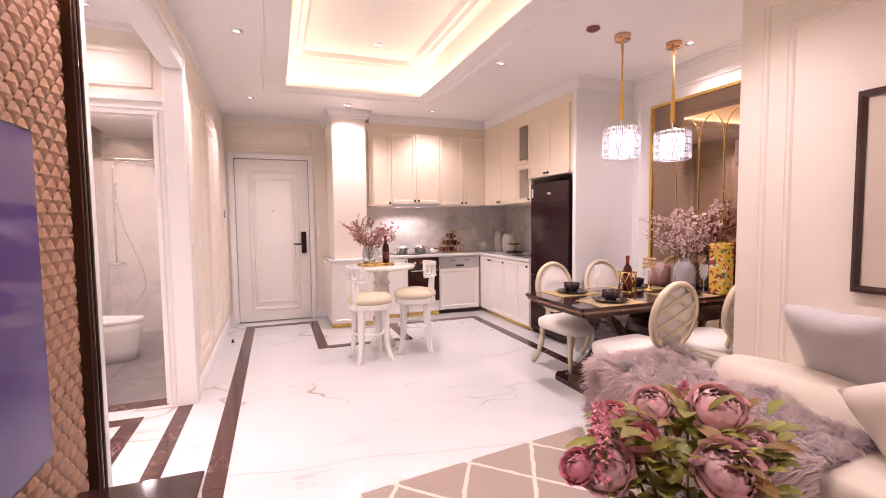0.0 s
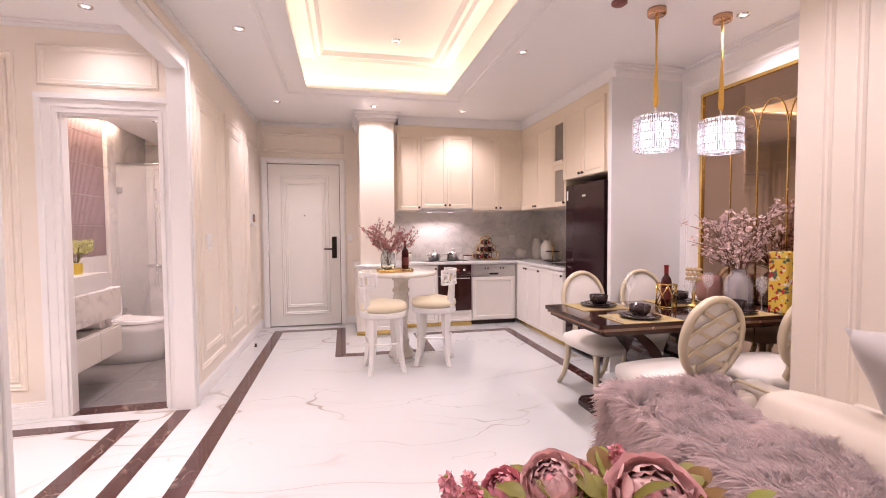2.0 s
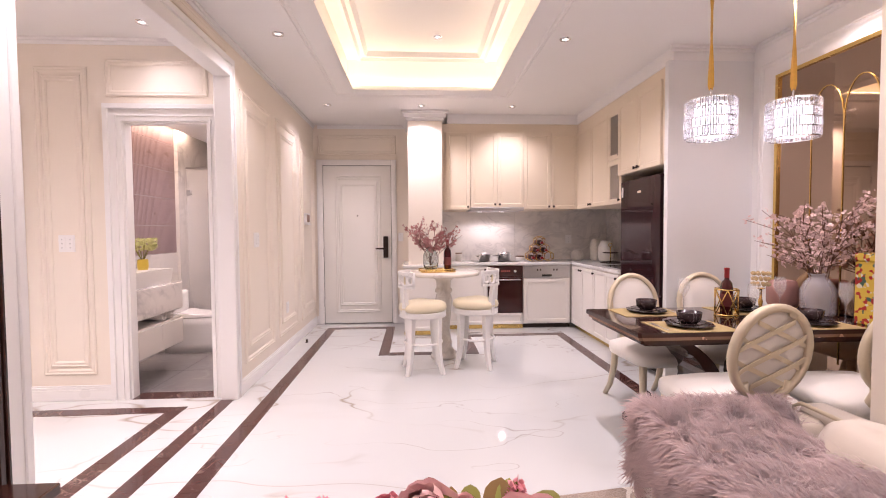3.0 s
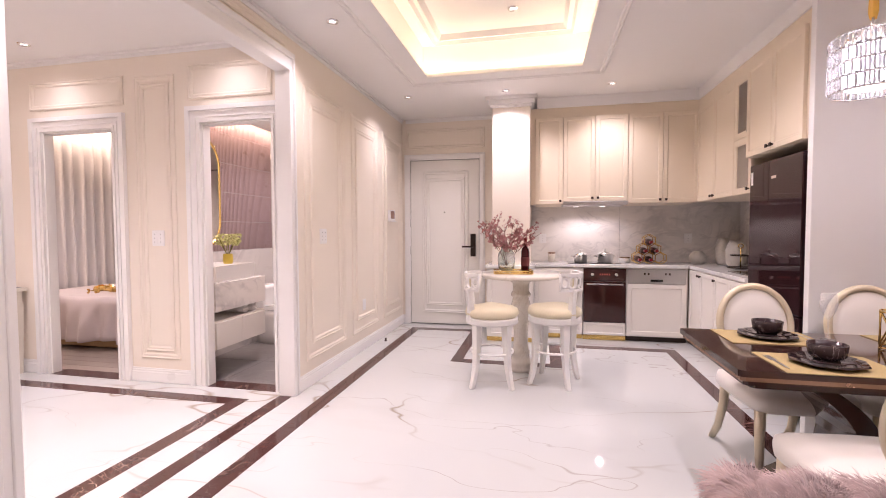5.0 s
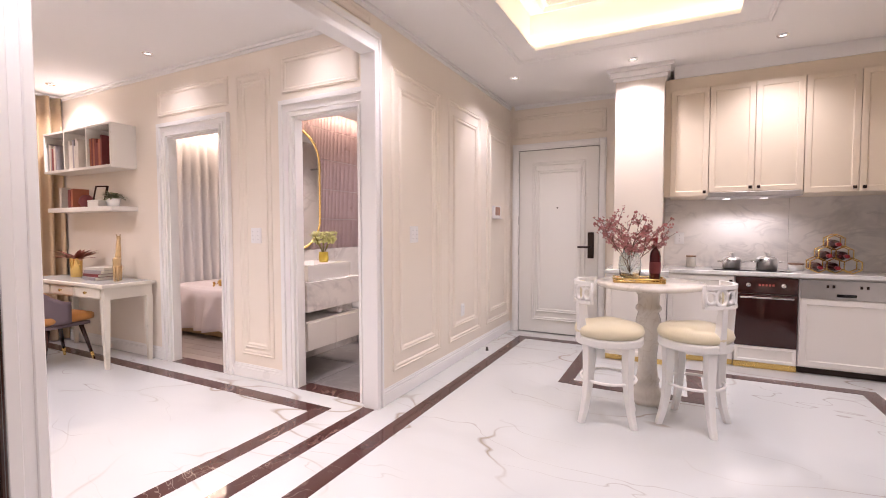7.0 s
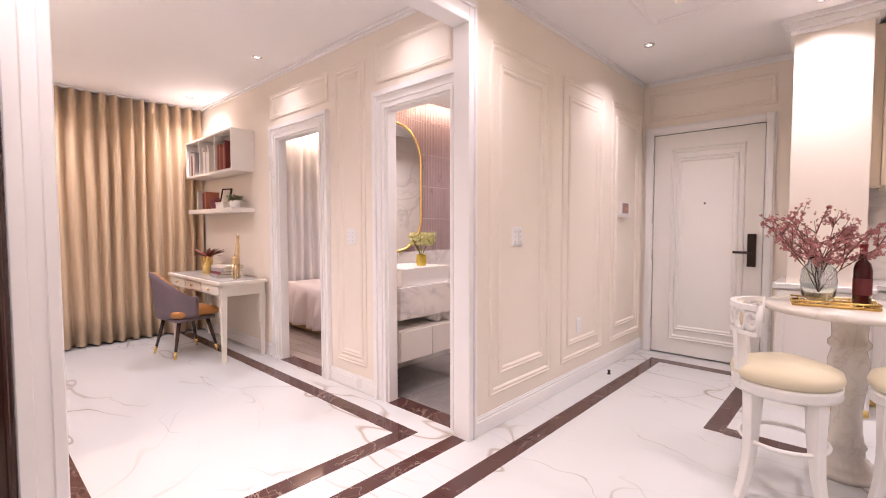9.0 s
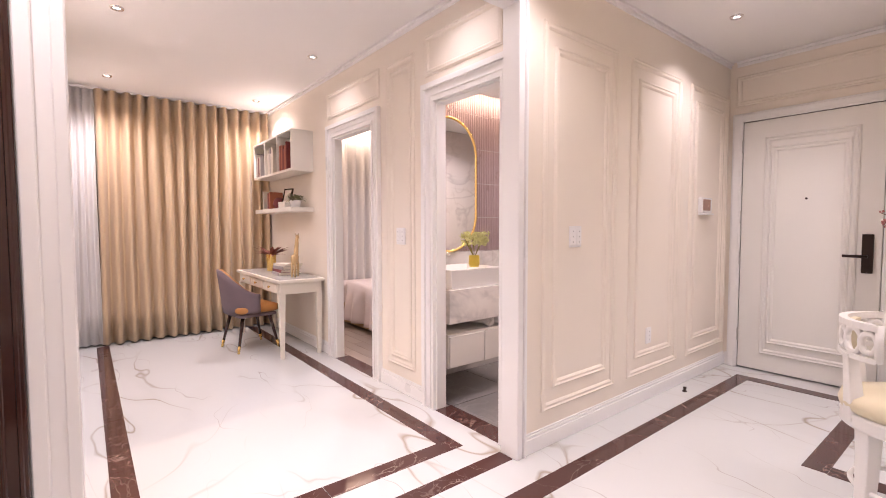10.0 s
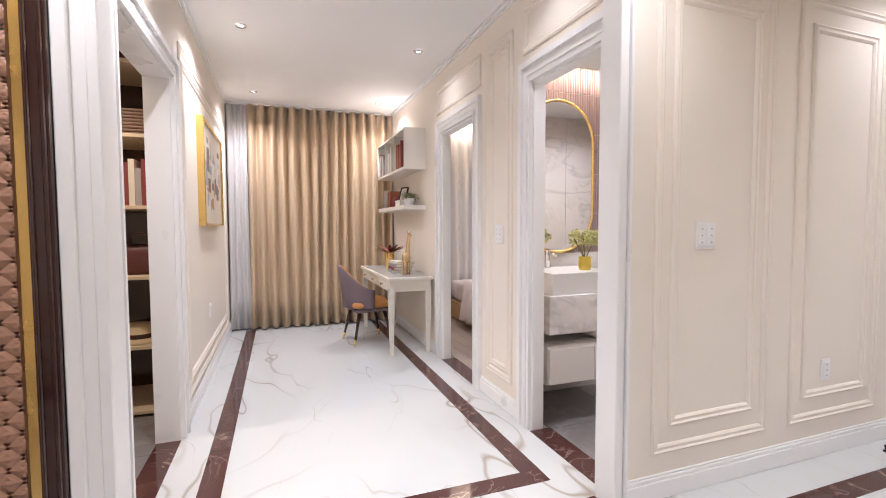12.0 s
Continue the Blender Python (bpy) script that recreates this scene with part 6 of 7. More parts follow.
def leaf_blade(bm, p, d, L, w, droop=0.3):
    d = d.normalized()
    s = d.cross(Vector((0, 0, 1)))
    s = (s if s.length > 0.1 else Vector((1, 0, 0))).normalized()
    rows = []
    for i in range(6):
        u = i / 5
        c = p + d * L * u + Vector((0, 0, -droop * L * u * u))
        ww = w * math.sin(math.pi * min(1, 0.08 + u * 0.92)) ** 0.8
        up = s.cross(d)
        rows.append([bm.verts.new(c - s * ww + up * ww * 0.25), bm.verts.new(c), bm.verts.new(c + s * ww + up * ww * 0.25)])
    for a, b in zip(rows, rows[1:]):
        for k in (0, 1):
            bm.faces.new((a[k], a[k + 1], b[k + 1], b[k])).smooth = True


VO = Vector((1.70, 1.66, 0.402))
rng = random.Random(4)
for q, r, m in (((1.50, 1.70, 0.865), 0.078, PEONY), ((1.45, 1.73, 0.86), 0.05, PEONY2), ((1.775, 1.66, 0.965), 0.082, PEONY), ((1.655, 1.73, 0.965), 0.062, PEONY), ((1.70, 1.74, 0.955), 0.045, PEONY), ((1.575, 1.68, 0.915), 0.055, PEONY2),
                ((1.665, 1.55, 0.90), 0.082, PEONY), ((1.82, 1.60, 0.895), 0.055, PEONY), ((1.925, 1.63, 0.875), 0.045, PEONY), ((1.87, 1.72, 0.90), 0.05, PEONY), ((1.60, 1.80, 0.92), 0.05, PEONY2)):
    c = Vector(q) - VO - Vector((0, 0, 0.03))
    bm = bmesh.new()
    bmesh.ops.create_icosphere(bm, subdivisions=2, radius=r * 0.26, matrix=Matrix.Translation(c))
    head = part("peony", bm, PEONY2, pv, "full pink peony", True)
    for pb in peony_petals(c, r * 0.60, rng, Vector((c.x * 1.4 - 0.30, c.y * 1.4 - 0.35, 0.6))):
        part("petal", pb, m, head)
    bm = bmesh.new()
    tube(bm, [(c.x * 0.15, c.y * 0.15, 0.10), (c.x * 0.5, c.y * 0.5, 0.30), c - Vector((0, 0, r * 0.3))], 0.004, 6)
    part("stem", bm, LEAF, pv)
for m, cnt, nm in ((LEAF, 190, "leaves"), (LEAF2, 90, "leaves"), (LEAF3, 60, "leaves")):
    bm = bmesh.new()
    for k in range(cnt):
        a = rng.uniform(0, 2 * math.pi)
        rr = rng.uniform(0.03, 0.19)
        p = Vector((rr * math.cos(a) * 1.15, rr * math.sin(a) * 0.7, rng.uniform(0.34, 0.56) - rr * 0.25))
        leaf_blade(bm, p, Vector((math.cos(a), math.sin(a), rng.uniform(0.0, 1.3))), rng.uniform(0.04, 0.085), rng.uniform(0.012, 0.021))
    tagged(part(nm, bm, m, pv, "olive green leaves"), kind="stuff")
for bx, by, bz in ((-0.19, 0.06, 0.46), (-0.15, 0.09, 0.44), (-0.21, 0.02, 0.42), (0.10, 0.10, 0.45)):
    bm = bmesh.new()
    for k in range(70):
        u = k / 70
        a = rng.uniform(0, 6.28)
        w = 0.022 * (1 - u) + 0.004
        petal_cluster(bm, Vector((bx - 0.02 * u + w * math.cos(a), by + w * math.sin(a), bz + 0.11 * u)), 0.010, rng, 4)
    part("flower_spike", bm, PEONY2, pv, "deep pink flower spike")
bm = bmesh.new()
for bx, by, bz in ((-0.19, 0.06, 0.46), (-0.15, 0.09, 0.44), (-0.21, 0.02, 0.42), (0.10, 0.10, 0.45)):
    tube(bm, [(bx * 0.2, by * 0.2, 0.1), (bx * 0.7, by * 0.7, 0.32), (bx, by, bz), (bx - 0.02, by, bz + 0.11)], 0.003, 5)
part("spike_stems", bm, LEAF, pv)

# picture on the sofa wall
PAPER = mat("beige_art_paper", (0.62, 0.54, 0.44), 0.8, vary=0.12, scale=3)


def picture(name, label, axis, at, sign, a0, a1, z0, z1, frame_mat, depth, strokes, seed, border=0.03, matw=0.10):
    t = thing(name, label, "picture", 0, 0, 0)
    un, ua, o = ((sign, 0, 0), (0, 1, 0), (at, 0, 0)) if axis == "x" else ((0, sign, 0), (1, 0, 0), (0, at, 0))
    bm = bmesh.new()
    sweep_rect(bm, o, ua, (0, 0, 1), un, a0, a1, z0, z1, [(0, 0.0), (0, depth), (border * 0.5, depth + 0.004), (border, depth - 0.006), (border, depth - 0.016)])
    part("frame", bm, frame_mat, t)

    def slab(b, p0, p1, q0, q1, d0, d1):
        lo, hi = sorted((at + sign * d0, at + sign * d1))
        if axis == "x":
            box(b, lo, hi, p0, p1, q0, q1)
        else:
            box(b, p0, p1, lo, hi, q0, q1)

    bm = bmesh.new()
    slab(bm, a0 + border * 0.9, a1 - border * 0.9, z0 + border * 0.9, z1 - border * 0.9, 0.002, depth - 0.014)
    part("sheet", bm, PAPER, t, "beige paper sheet")
    r = random.Random(seed)
    for m in strokes:
        for _ in range(9):
            bm = bmesh.new()
            w, h = r.uniform(0.02, 0.16), r.uniform(0.02, 0.20)
            p = r.uniform(a0 + matw, a1 - matw - w)
            q = r.uniform(z0 + matw, z1 - matw - h)
            slab(bm, p, p + w, q, q + h, depth - 0.014, depth - 0.0132 + r.uniform(0, 0.001))
            part("brush_mark", bm, m, t)


INK = mat("grey_brown_ink", (0.22, 0.16, 0.13), 0.8, vary=0.3, scale=40)
RUST = mat("rust_paint", (0.45, 0.24, 0.14), 0.8, vary=0.3, scale=30)
PALE = mat("pale_paint", (0.70, 0.66, 0.60), 0.8, vary=0.15, scale=30)
GREYP = mat("slate_paint", (0.34, 0.34, 0.36), 0.8, vary=0.3, scale=30)
picture("framed_picture", "large dark-framed sketch on the sofa wall", "x", XS, -1, 1.55, 2.36, 0.98, 1.97, DARKWOOD, 0.03, (INK, PALE), 2, 0.035, 0.2)
picture("framed_picture", "abstract rust and grey painting in a deep gold frame", "y", YS, 1, -3.30, -2.10, 1.29, 2.14, GOLD, 0.05, (RUST, GREYP, PALE, INK), 7, 0.02, 0.12)

# ---- media wall ----
QUILT = mat("tan_quilted_leather", (0.40, 0.22, 0.14), 0.45, vary=0.08, scale=6, bump=0.15, bscale=180)
wp = thing("wall_panel", "tan quilted leather panel with gold and dark edge strips", "wall panel", 0, 0, 0)
bm = bmesh.new()
y0, y1, z0, z1, Q = 0.9, 2.668, 0.30, 2.70, 0.07
NQ = 4
for ia in range(int((y0 + z0) / Q), int((y1 + z1) / Q) + 2):
    for ib in range(int((y0 - z1) / Q) - 1, int((y1 - z0) / Q) + 2):
        yc, zc = (ia + ib + 1) * Q / 2, (ia - ib) * Q / 2
        if not (y0 - Q / 2 < yc < y1 + Q / 2 and z0 - Q / 2 < zc < z1 + Q / 2):
            continue
        g = []
        for i in range(NQ + 1):
            row = []
            for j in range(NQ + 1):
                a, b = i / NQ, j / NQ
                h = (2 * min(a, 1 - a, b, 1 - b)) ** 0.65
                y, z = (ia + a + ib + b) * Q / 2, (ia + a - ib - b) * Q / 2
                row.append(bm.verts.new((0.262 + 0.007 * h, min(max(y, y0), y1), min(max(z, z0), z1))))
            g.append(row)
        for i in range(NQ):
            for j in range(NQ):
                bm.faces.new((g[i][j], g[i + 1][j], g[i + 1][j + 1], g[i][j + 1]))
bmesh.ops.dissolve_degenerate(bm, dist=1e-5, edges=bm.edges)
part("quilting", bm, QUILT, wp, "tan leather in diamond quilting")
bm = bmesh.new()
bricks(bm, (0.2455, 0.262, 0.9, 2.668, 0.30, 2.70))
part("backing", bm, QUILT, wp)
bm = bmesh.new()
box(bm, 0.2455, 0.258, 2.670, 2.704, 0, CEIL - 0.09, 0.002)
part("gold_strip", bm, GOLD, wp, "polished gold strip")
bm = bmesh.new()
for a, b, d in ((2.706, 2.766, 0.285), (2.712, 2.722, 0.292), (2.745, 2.757, 0.292)):
    box(bm, 0.2455, d, a, b, 0, CEIL - 0.09, 0.003)
part("dark_strip", bm, DARKWOOD, wp, "dark lacquered edge strip")
tv = thing("television", "large wall-mounted television with a violet reflection painted on its screen", "television", 0, 0, 0)
bm = bmesh.new()
box(bm, 0.30, 0.335, 0.92, 2.275, 0.80, 1.585, 0.004)
part("housing", bm, DARKMETAL, tv)
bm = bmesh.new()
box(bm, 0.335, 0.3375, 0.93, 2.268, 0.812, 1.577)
# the violet reflection is put into the screen's base colour
part("screen", bm, mat("violet_reflection_screen", (0.085, 0.05, 0.22), 0.06, vary=0.2, scale=2, rvary=0.02), tv, "glossy screen")
bm = bmesh.new()
box(bm, 0.262, 0.30, 1.45, 1.75, 1.05, 1.35, 0.004)
part("bracket", bm, DARKMETAL, tv)
co = thing("media_console", "low dark lacquered media console on gold feet", "console", 0, 0, 0)
bm = bmesh.new()
box(bm, 0.285, 0.60, 0.7, 2.50, 0.14, 0.54, 0.004)
part("body", bm, DARKWOOD, co)
bm = bmesh.new()
box(bm, 0.285, 0.62, 0.68, 2.53, 0.541, 0.575, 0.004)
part("top", bm, DARKWOOD, co)
for k in range(3):
    bm = bmesh.new()
    box(bm, 0.601, 0.615, 0.71 + 0.6 * k, 1.29 + 0.6 * k, 0.15, 0.53, 0.003)
    part("drawer_front", bm, DARKWOOD, co)
for x in (0.31, 0.56):
    for y in (0.75, 2.42):
        bm = bmesh.new()
        box(bm, x, x + 0.03, y, y + 0.03, 0, 0.14, 0.002)
        part("foot", bm, GOLD, co, "gold foot")

# ---- study ----
CURTAIN = mat("gold_beige_curtain", (0.62, 0.46, 0.29), 0.7, vary=0.06, scale=3, bump=0.12, bscale=250, sheen=0.3)
SHEER = mat("white_sheer", (0.70, 0.68, 0.67), 0.8, vary=0.04, scale=4, bump=0.1, bscale=250, sheen=0.3)


def curtain(name, label, material, axis, at, a0, a1, z0, z1, pitch, amp, seed):
    """Hanging cloth in uneven folds, closed round its hem."""
    r = random.Random(seed)
    n = int((a1 - a0) / pitch) * 12
    ph = [r.uniform(-0.5, 0.5) for _ in range(int((a1 - a0) / pitch) + 3)]
    t = thing(name, label, "curtain", 0, 0, 0)
    bm = bmesh.new()
    g = []
    for j in range(9):
        v = j / 8
        row = []
        for i in range(n + 1):
            a = a0 + (a1 - a0) * i / n
            k = (a - a0) / pitch
            w = ph[int(k)] * (1 - k % 1) + ph[int(k) + 1] * (k % 1)
            s = math.sin(2 * math.pi * k + w * 1.2)
            d = amp * (abs(s) ** 0.7 * (1 if s > 0 else -1)) * (0.75 + 0.25 * v + 0.2 * w) + 0.008 * math.sin(3 * k + 5 * v)
            along = a + 0.006 * math.sin(4 * v + k)
            row.append(bm.verts.new((at + d, along, z0 + (z1 - z0) * (1 - v)) if axis == "x" else (along, at + d, z0 + (z1 - z0) * (1 - v))))
        g.append(row)
    for j in range(8):
        for i in range(n):
            bm.faces.new((g[j][i], g[j][i + 1], g[j + 1][i + 1], g[j + 1][i])).smooth = True
    ob = part("cloth", bm, material, t)
    sol = ob.modifiers.new("thickness", "SOLIDIFY")
    sol.thickness = 0.003
    bm = bmesh.new()
    if axis == "x":
        box(bm, at - 0.02, at + 0.02, a0, a1, z1, z1 + 0.02)
    else:
        box(bm, a0, a1, at - 0.02, at + 0.02, z1, z1 + 0.02)
    part("track", bm, TRIM, t, "white curtain track")


curtain("curtain", "floor-length gold-beige curtain drawn across the window", CURTAIN, "x", -4.17, 3.02, 4.80, 0.02, CEIL - 0.022, 0.125, 0.068, 3)
curtain("sheer_curtain", "white sheer curtain beside the beige curtain", SHEER, "x", -4.20, 2.79, 3.02, 0.02, CEIL - 0.022, 0.07, 0.025, 4)

DESK = mat("ivory_desk_lacquer", (0.76, 0.71, 0.62), 0.3, vary=0.03, scale=5)
dk = thing("desk", "ivory writing desk with three small drawers", "desk", -3.93, 4.33, 0)
bm = bmesh.new()
box(bm, 0, 1.51, 0, 0.475, 0.745, 0.775, 0.005, 2)
part("desktop", bm, DESK, dk)
bm = bmesh.new()
box(bm, 0.04, 1.47, 0.03, 0.45, 0.7752, 0.779)
part("glass_inset", bm, mat("pale_glass_top", (0.60, 0.60, 0.58), 0.05, vary=0.02, rvary=0.01), dk, "pale glass desk inset")
bm = bmesh.new()
box(bm, 0.03, 1.48, 0.03, 0.45, 0.635, 0.745, 0.003)
part("apron", bm, DESK, dk)
for k in range(3):
    bm = bmesh.new()
    box(bm, 0.08 + 0.46 * k, 0.51 + 0.46 * k, 0.018, 0.031, 0.648, 0.735, 0.003)
    d = part("drawer", bm, DESK, dk)
    bm = bmesh.new()
    lathe(bm, disc_ends([(0.006, 0), (0.006, 0.012), (0.014, 0.016), (0.012, 0.024)]), 12)
    bmesh.ops.rotate(bm, verts=bm.verts, matrix=Matrix.Rotation(radians(90), 3, "X"))
    bmesh.ops.translate(bm, verts=bm.verts, vec=(0.295 + 0.46 * k, 0.019, 0.692))
    part("knob", bm, GOLD, d, "small brass knob")
for x in (0.055, 1.455):
    for y in (0.05, 0.425):
        bm = bmesh.new()
        r = []
        for w, z in ((0.016, 0), (0.029, 0.60), (0.029, 0.64)):
            r.append([bm.verts.new((x + w * a, y + w * b, z)) for a, b in ((-1, -1), (1, -1), (1, 1), (-1, 1))])
        for p, q in zip(r, r[1:]):
            for i in range(4):
                bm.faces.new((p[i], p[(i + 1) % 4], q[(i + 1) % 4], q[i]))
        bm.faces.new(r[0][::-1])
        part("leg", bm, DESK, dk)

PLUM = mat("plum_grey_leather", (0.17, 0.125, 0.14), 0.5, vary=0.08, scale=6, bump=0.08, bscale=160)
TAN = mat("tan_orange_leather", (0.50, 0.22, 0.06), 0.5, vary=0.08, scale=6, bump=0.08, bscale=160)
oc = thing("desk_chair", "plum-grey shell chair lined in tan leather at the desk", "chair", -3.17, 4.27, 0, 8)


def shell(off, grow):
    b = bmesh.new()
    rows = []
    for i in range(21):
        a = radians(180 + 180 * i / 20)
        c, s = math.cos(a), math.sin(a)
        e = abs(c)
        top = 0.86 - 0.26 * e ** 1.6
        col = []
        for j in range(7):
            v = j / 6
            rr = 1 + grow + 0.08 * v * (1 - e)
            col.append(b.verts.new(((0.25 + off) * c * rr, (0.24 + off) * s * rr - 0.05 * v * (1 - e), 0.40 + (top - 0.40) * v)))
        rows.append(col)
    for p, q in zip(rows, rows[1:]):
        for j in range(6):
            b.faces.new((p[j], q[j], q[j + 1], p[j + 1])).smooth = True
    return b


o = part("shell", shell(0.012, 0.0), PLUM, oc, "plum-grey outer shell")
m_ = o.modifiers.new("thickness", "SOLIDIFY")
m_.thickness, m_.offset = 0.018, 0
o = part("lining", shell(-0.012, 0.0), TAN, oc, "tan leather lining")
m_ = o.modifiers.new("thickness", "SOLIDIFY")
m_.thickness, m_.offset = 0.02, 0
bm = bmesh.new()
soft_box(bm, -0.235, 0.235, -0.21, 0.24, 0.39, 0.48, 0.04, puff=0.012)
part("seat", bm, TAN, oc, "tan leather seat", True)
bm = bmesh.new()
soft_box(bm, -0.22, 0.22, -0.19, 0.20, 0.35, 0.395, 0.02)
part("seat_base", bm, PLUM, oc, "", True)
for sx in (-1, 1):
    for sy in (-1, 1):
        bm = bmesh.new()
        tube(bm, [(sx * 0.16, sy * 0.14, 0.36), (sx * 0.205, sy * 0.20, 0.075)], 0.020, 10, 0.014)
        lg = part("leg", bm, DARKWOOD, oc, "dark wooden leg")
        bm = bmesh.new()
        tube(bm, [(sx * 0.205, sy * 0.20, 0.075), (sx * 0.216, sy * 0.215, 0.0)], 0.0145, 10, 0.012)
        part("ferrule", bm, GOLD, lg, "brass ferrule")

SHELFM = mat("white_shelf_lacquer", (0.78, 0.74, 0.68), 0.35, vary=0.02, scale=5)
bs = thing("wall_bookcase", "open white wall bookcase in three bays, half full", "bookcase", -4.02, 4.585, 0)
bm = bmesh.new()
W, D = 1.31, 0.234
bricks(bm, (0, W, 0, D, 1.875, 1.90), (0, W, 0, D, 2.28, 2.30), (0, 0.02, 0, D, 1.90, 2.28), (W - 0.02, W, 0, D, 1.90, 2.28), (0.02, W - 0.02, D - 0.015, D, 1.90, 2.28))
part("carcass", bm, SHELFM, bs)
for k in (1, 2):
    bm = bmesh.new()
    box(bm, W * k / 3 - 0.01, W * k / 3 + 0.01, 0, D - 0.016, 1.90, 2.28)
    part("divider", bm, SHELFM, bs)
bm = bmesh.new()
box(bm, -3.95, -2.71, 4.575, YB - 0.001, 1.455, 1.50, 0.003)
solid("wall_shelf", bm, SHELFM, "long white floating wall shelf above the desk", "shelf")

BOOKS = [mat("book_maroon", (0.20, 0.04, 0.04), 0.6), mat("book_cream", (0.66, 0.60, 0.52), 0.6), mat("book_grey", (0.34, 0.31, 0.31), 0.6), mat("book_rust", (0.40, 0.13, 0.07), 0.6)]
PAGES = mat("book_pages", (0.72, 0.67, 0.57), 0.8)


def book(x, y, z, w, d, h, m, rz=0, flat=False, label="", tilt=0):
    """A hardback with spine towards -y: cover boards and a page block."""
    names = {0: "maroon", 1: "cream", 2: "grey", 3: "rust red"}
    t = thing("book", label or ("%s hardback book %s" % (names[BOOKS.index(m)], "lying flat on a desk" if flat else "standing on a shelf")), "book", x, y, z, rz, group="books")
    if flat:
        t.matrix_world = pose(x, y, z + w, 0, 90, rz)
    elif tilt:
        t.matrix_world = pose(x, y, z, 0, tilt, rz)
    bm = bmesh.new()
    bricks(bm, (0, 0.003, 0, d, 0, h), (w - 0.003, w, 0, d, 0, h), (0.003, w - 0.003, 0, 0.004, 0, h))
    part("cover", bm, m, t)
    bm = bmesh.new()
    box(bm, 0.003, w - 0.003, 0.004, d - 0.004, 0.003, h - 0.003)
    part("pages", bm, PAGES, t)


r = random.Random(8)
for bay, n, mats in ((0, 6, (2, 1, 2, 0, 1, 2)), (1, 7, (1, 1, 1, 2, 1, 1, 1)), (2, 7, (3, 0, 3, 0, 0, 3, 0))):
    x = -4.02 + W * bay / 3 + (0.06 if bay < 2 else 0.03)
    for k in range(n):
        w = r.uniform(0.022, 0.04)
        book(x, 4.60, 1.9005, w, 0.17, r.uniform(0.22, 0.30), BOOKS[mats[k]])
        x += w + 0.0015
z = 0.780
for k, (m, w) in enumerate(((2, 0.032), (0, 0.028), (2, 0.035), (1, 0.025))):
    book(-3.12 + 0.015 * k, 4.50, z, w, 0.20, 0.28, BOOKS[m], 4 * k - 5, True)
    z += w + 0.0005
gvz = thing("plant_vase", "gold vase with a spiky dusty-red plant on the desk", "vase", -3.46, 4.60, 0.7795)
bm = bmesh.new()
lathe(bm, [(0, 0), (0.045, 0), (0.05, 0.01), (0.056, 0.19), (0.06, 0.20), (0.055, 0.20), (0.05, 0.185), (0.045, 0.02), (0, 0.015)], 24)
part("vessel", bm, GOLD, gvz, "gold vessel")
bm = bmesh.new()
for k in range(34):
    a = r.uniform(0, 2 * math.pi)
    leaf_blade(bm, Vector((0.02 * math.cos(a), 0.02 * math.sin(a), 0.18)), Vector((math.cos(a), math.sin(a), r.uniform(0.15, 1.0))), r.uniform(0.16, 0.24), 0.020, 0.15)
tagged(part("leaves", bm, mat("dusty_red_leaf", (0.28, 0.09, 0.06), 0.6, vary=0.3, scale=20), gvz, "spiky dusty-red leaves"), kind="stuff")

bm = bmesh.new()
tube(bm, [(0.0, 0, 0.19), (-0.02, 0, 0.25), (-0.045, 0, 0.36), (-0.055, 0, 0.415)], 0.030, 10, 0.014)
soft_box(bm, -0.04, 0.085, -0.028, 0.028, 0.13, 0.23, 0.025, nx=4)
tube(bm, [(-0.05, 0, 0.415), (-0.10, 0, 0.40)], 0.018, 8, 0.010)
for dx, dy in ((-0.025, -0.015), (-0.025, 0.015), (0.068, -0.015), (0.068, 0.015)):
    tube(bm, [(dx, dy, 0.15), (dx, dy, 0.0)], 0.014, 8, 0.009)
for dy in (-0.01, 0.01):
    tube(bm, [(-0.055, dy, 0.42), (-0.055, dy * 1.6, 0.445)], 0.005, 6)
gs = solid("animal_figurine", bm, mat("gold_white_glaze", (0.66, 0.46, 0.24), 0.25, 0.5, vary=0.25, scale=9), "gold long-necked animal figurine on the desk", "figurine", smooth=True)
gs.matrix_world = pose(-2.68, 4.60, 0.7795, 0, 0, -40)

pl2 = thing("potted_plant", "small white pot with a pale green plant on the shelf", "plant", -2.90, 4.69, 1.50)
bm = bmesh.new()
lathe(bm, [(0, 0), (0.05, 0), (0.065, 0.08), (0.06, 0.08), (0.05, 0.06), (0, 0.06)], 20)
part("pot", bm, PORCELAIN, pl2)
bm = bmesh.new()
for k in range(70):
    a = r.uniform(0, 2 * math.pi)
    leaf_blade(bm, Vector((0.03 * math.cos(a), 0.03 * math.sin(a), 0.07 + r.uniform(0, 0.05))), Vector((math.cos(a), math.sin(a), r.uniform(0.0, 1.2))), r.uniform(0.05, 0.11), 0.012, 0.4)
tagged(part("leaves", bm, mat("pale_green_leaf", (0.26, 0.27, 0.14), 0.6, vary=0.25, scale=20), pl2, "pale green leaves"), kind="stuff")
pf = thing("photo_frame", "small tilted dark photo frame on the shelf", "photo frame", -3.12, 4.66, 1.5025, 0)
pf.matrix_world = pose(-3.12, 4.66, 1.505, -14, 0, 20)
bm = bmesh.new()
sweep_rect(bm, (0, 0, 0), (1, 0, 0), (0, 0, 1), (0, -1, 0), -0.07, 0.07, 0, 0.22, [(0, -0.008), (0, 0.008), (0.014, 0.008), (0.014, 0.0)])
part("frame", bm, DARKWOOD, pf)
bm = bmesh.new()
box(bm, -0.069, 0.069, -0.001, 0.007, 0.001, 0.219)
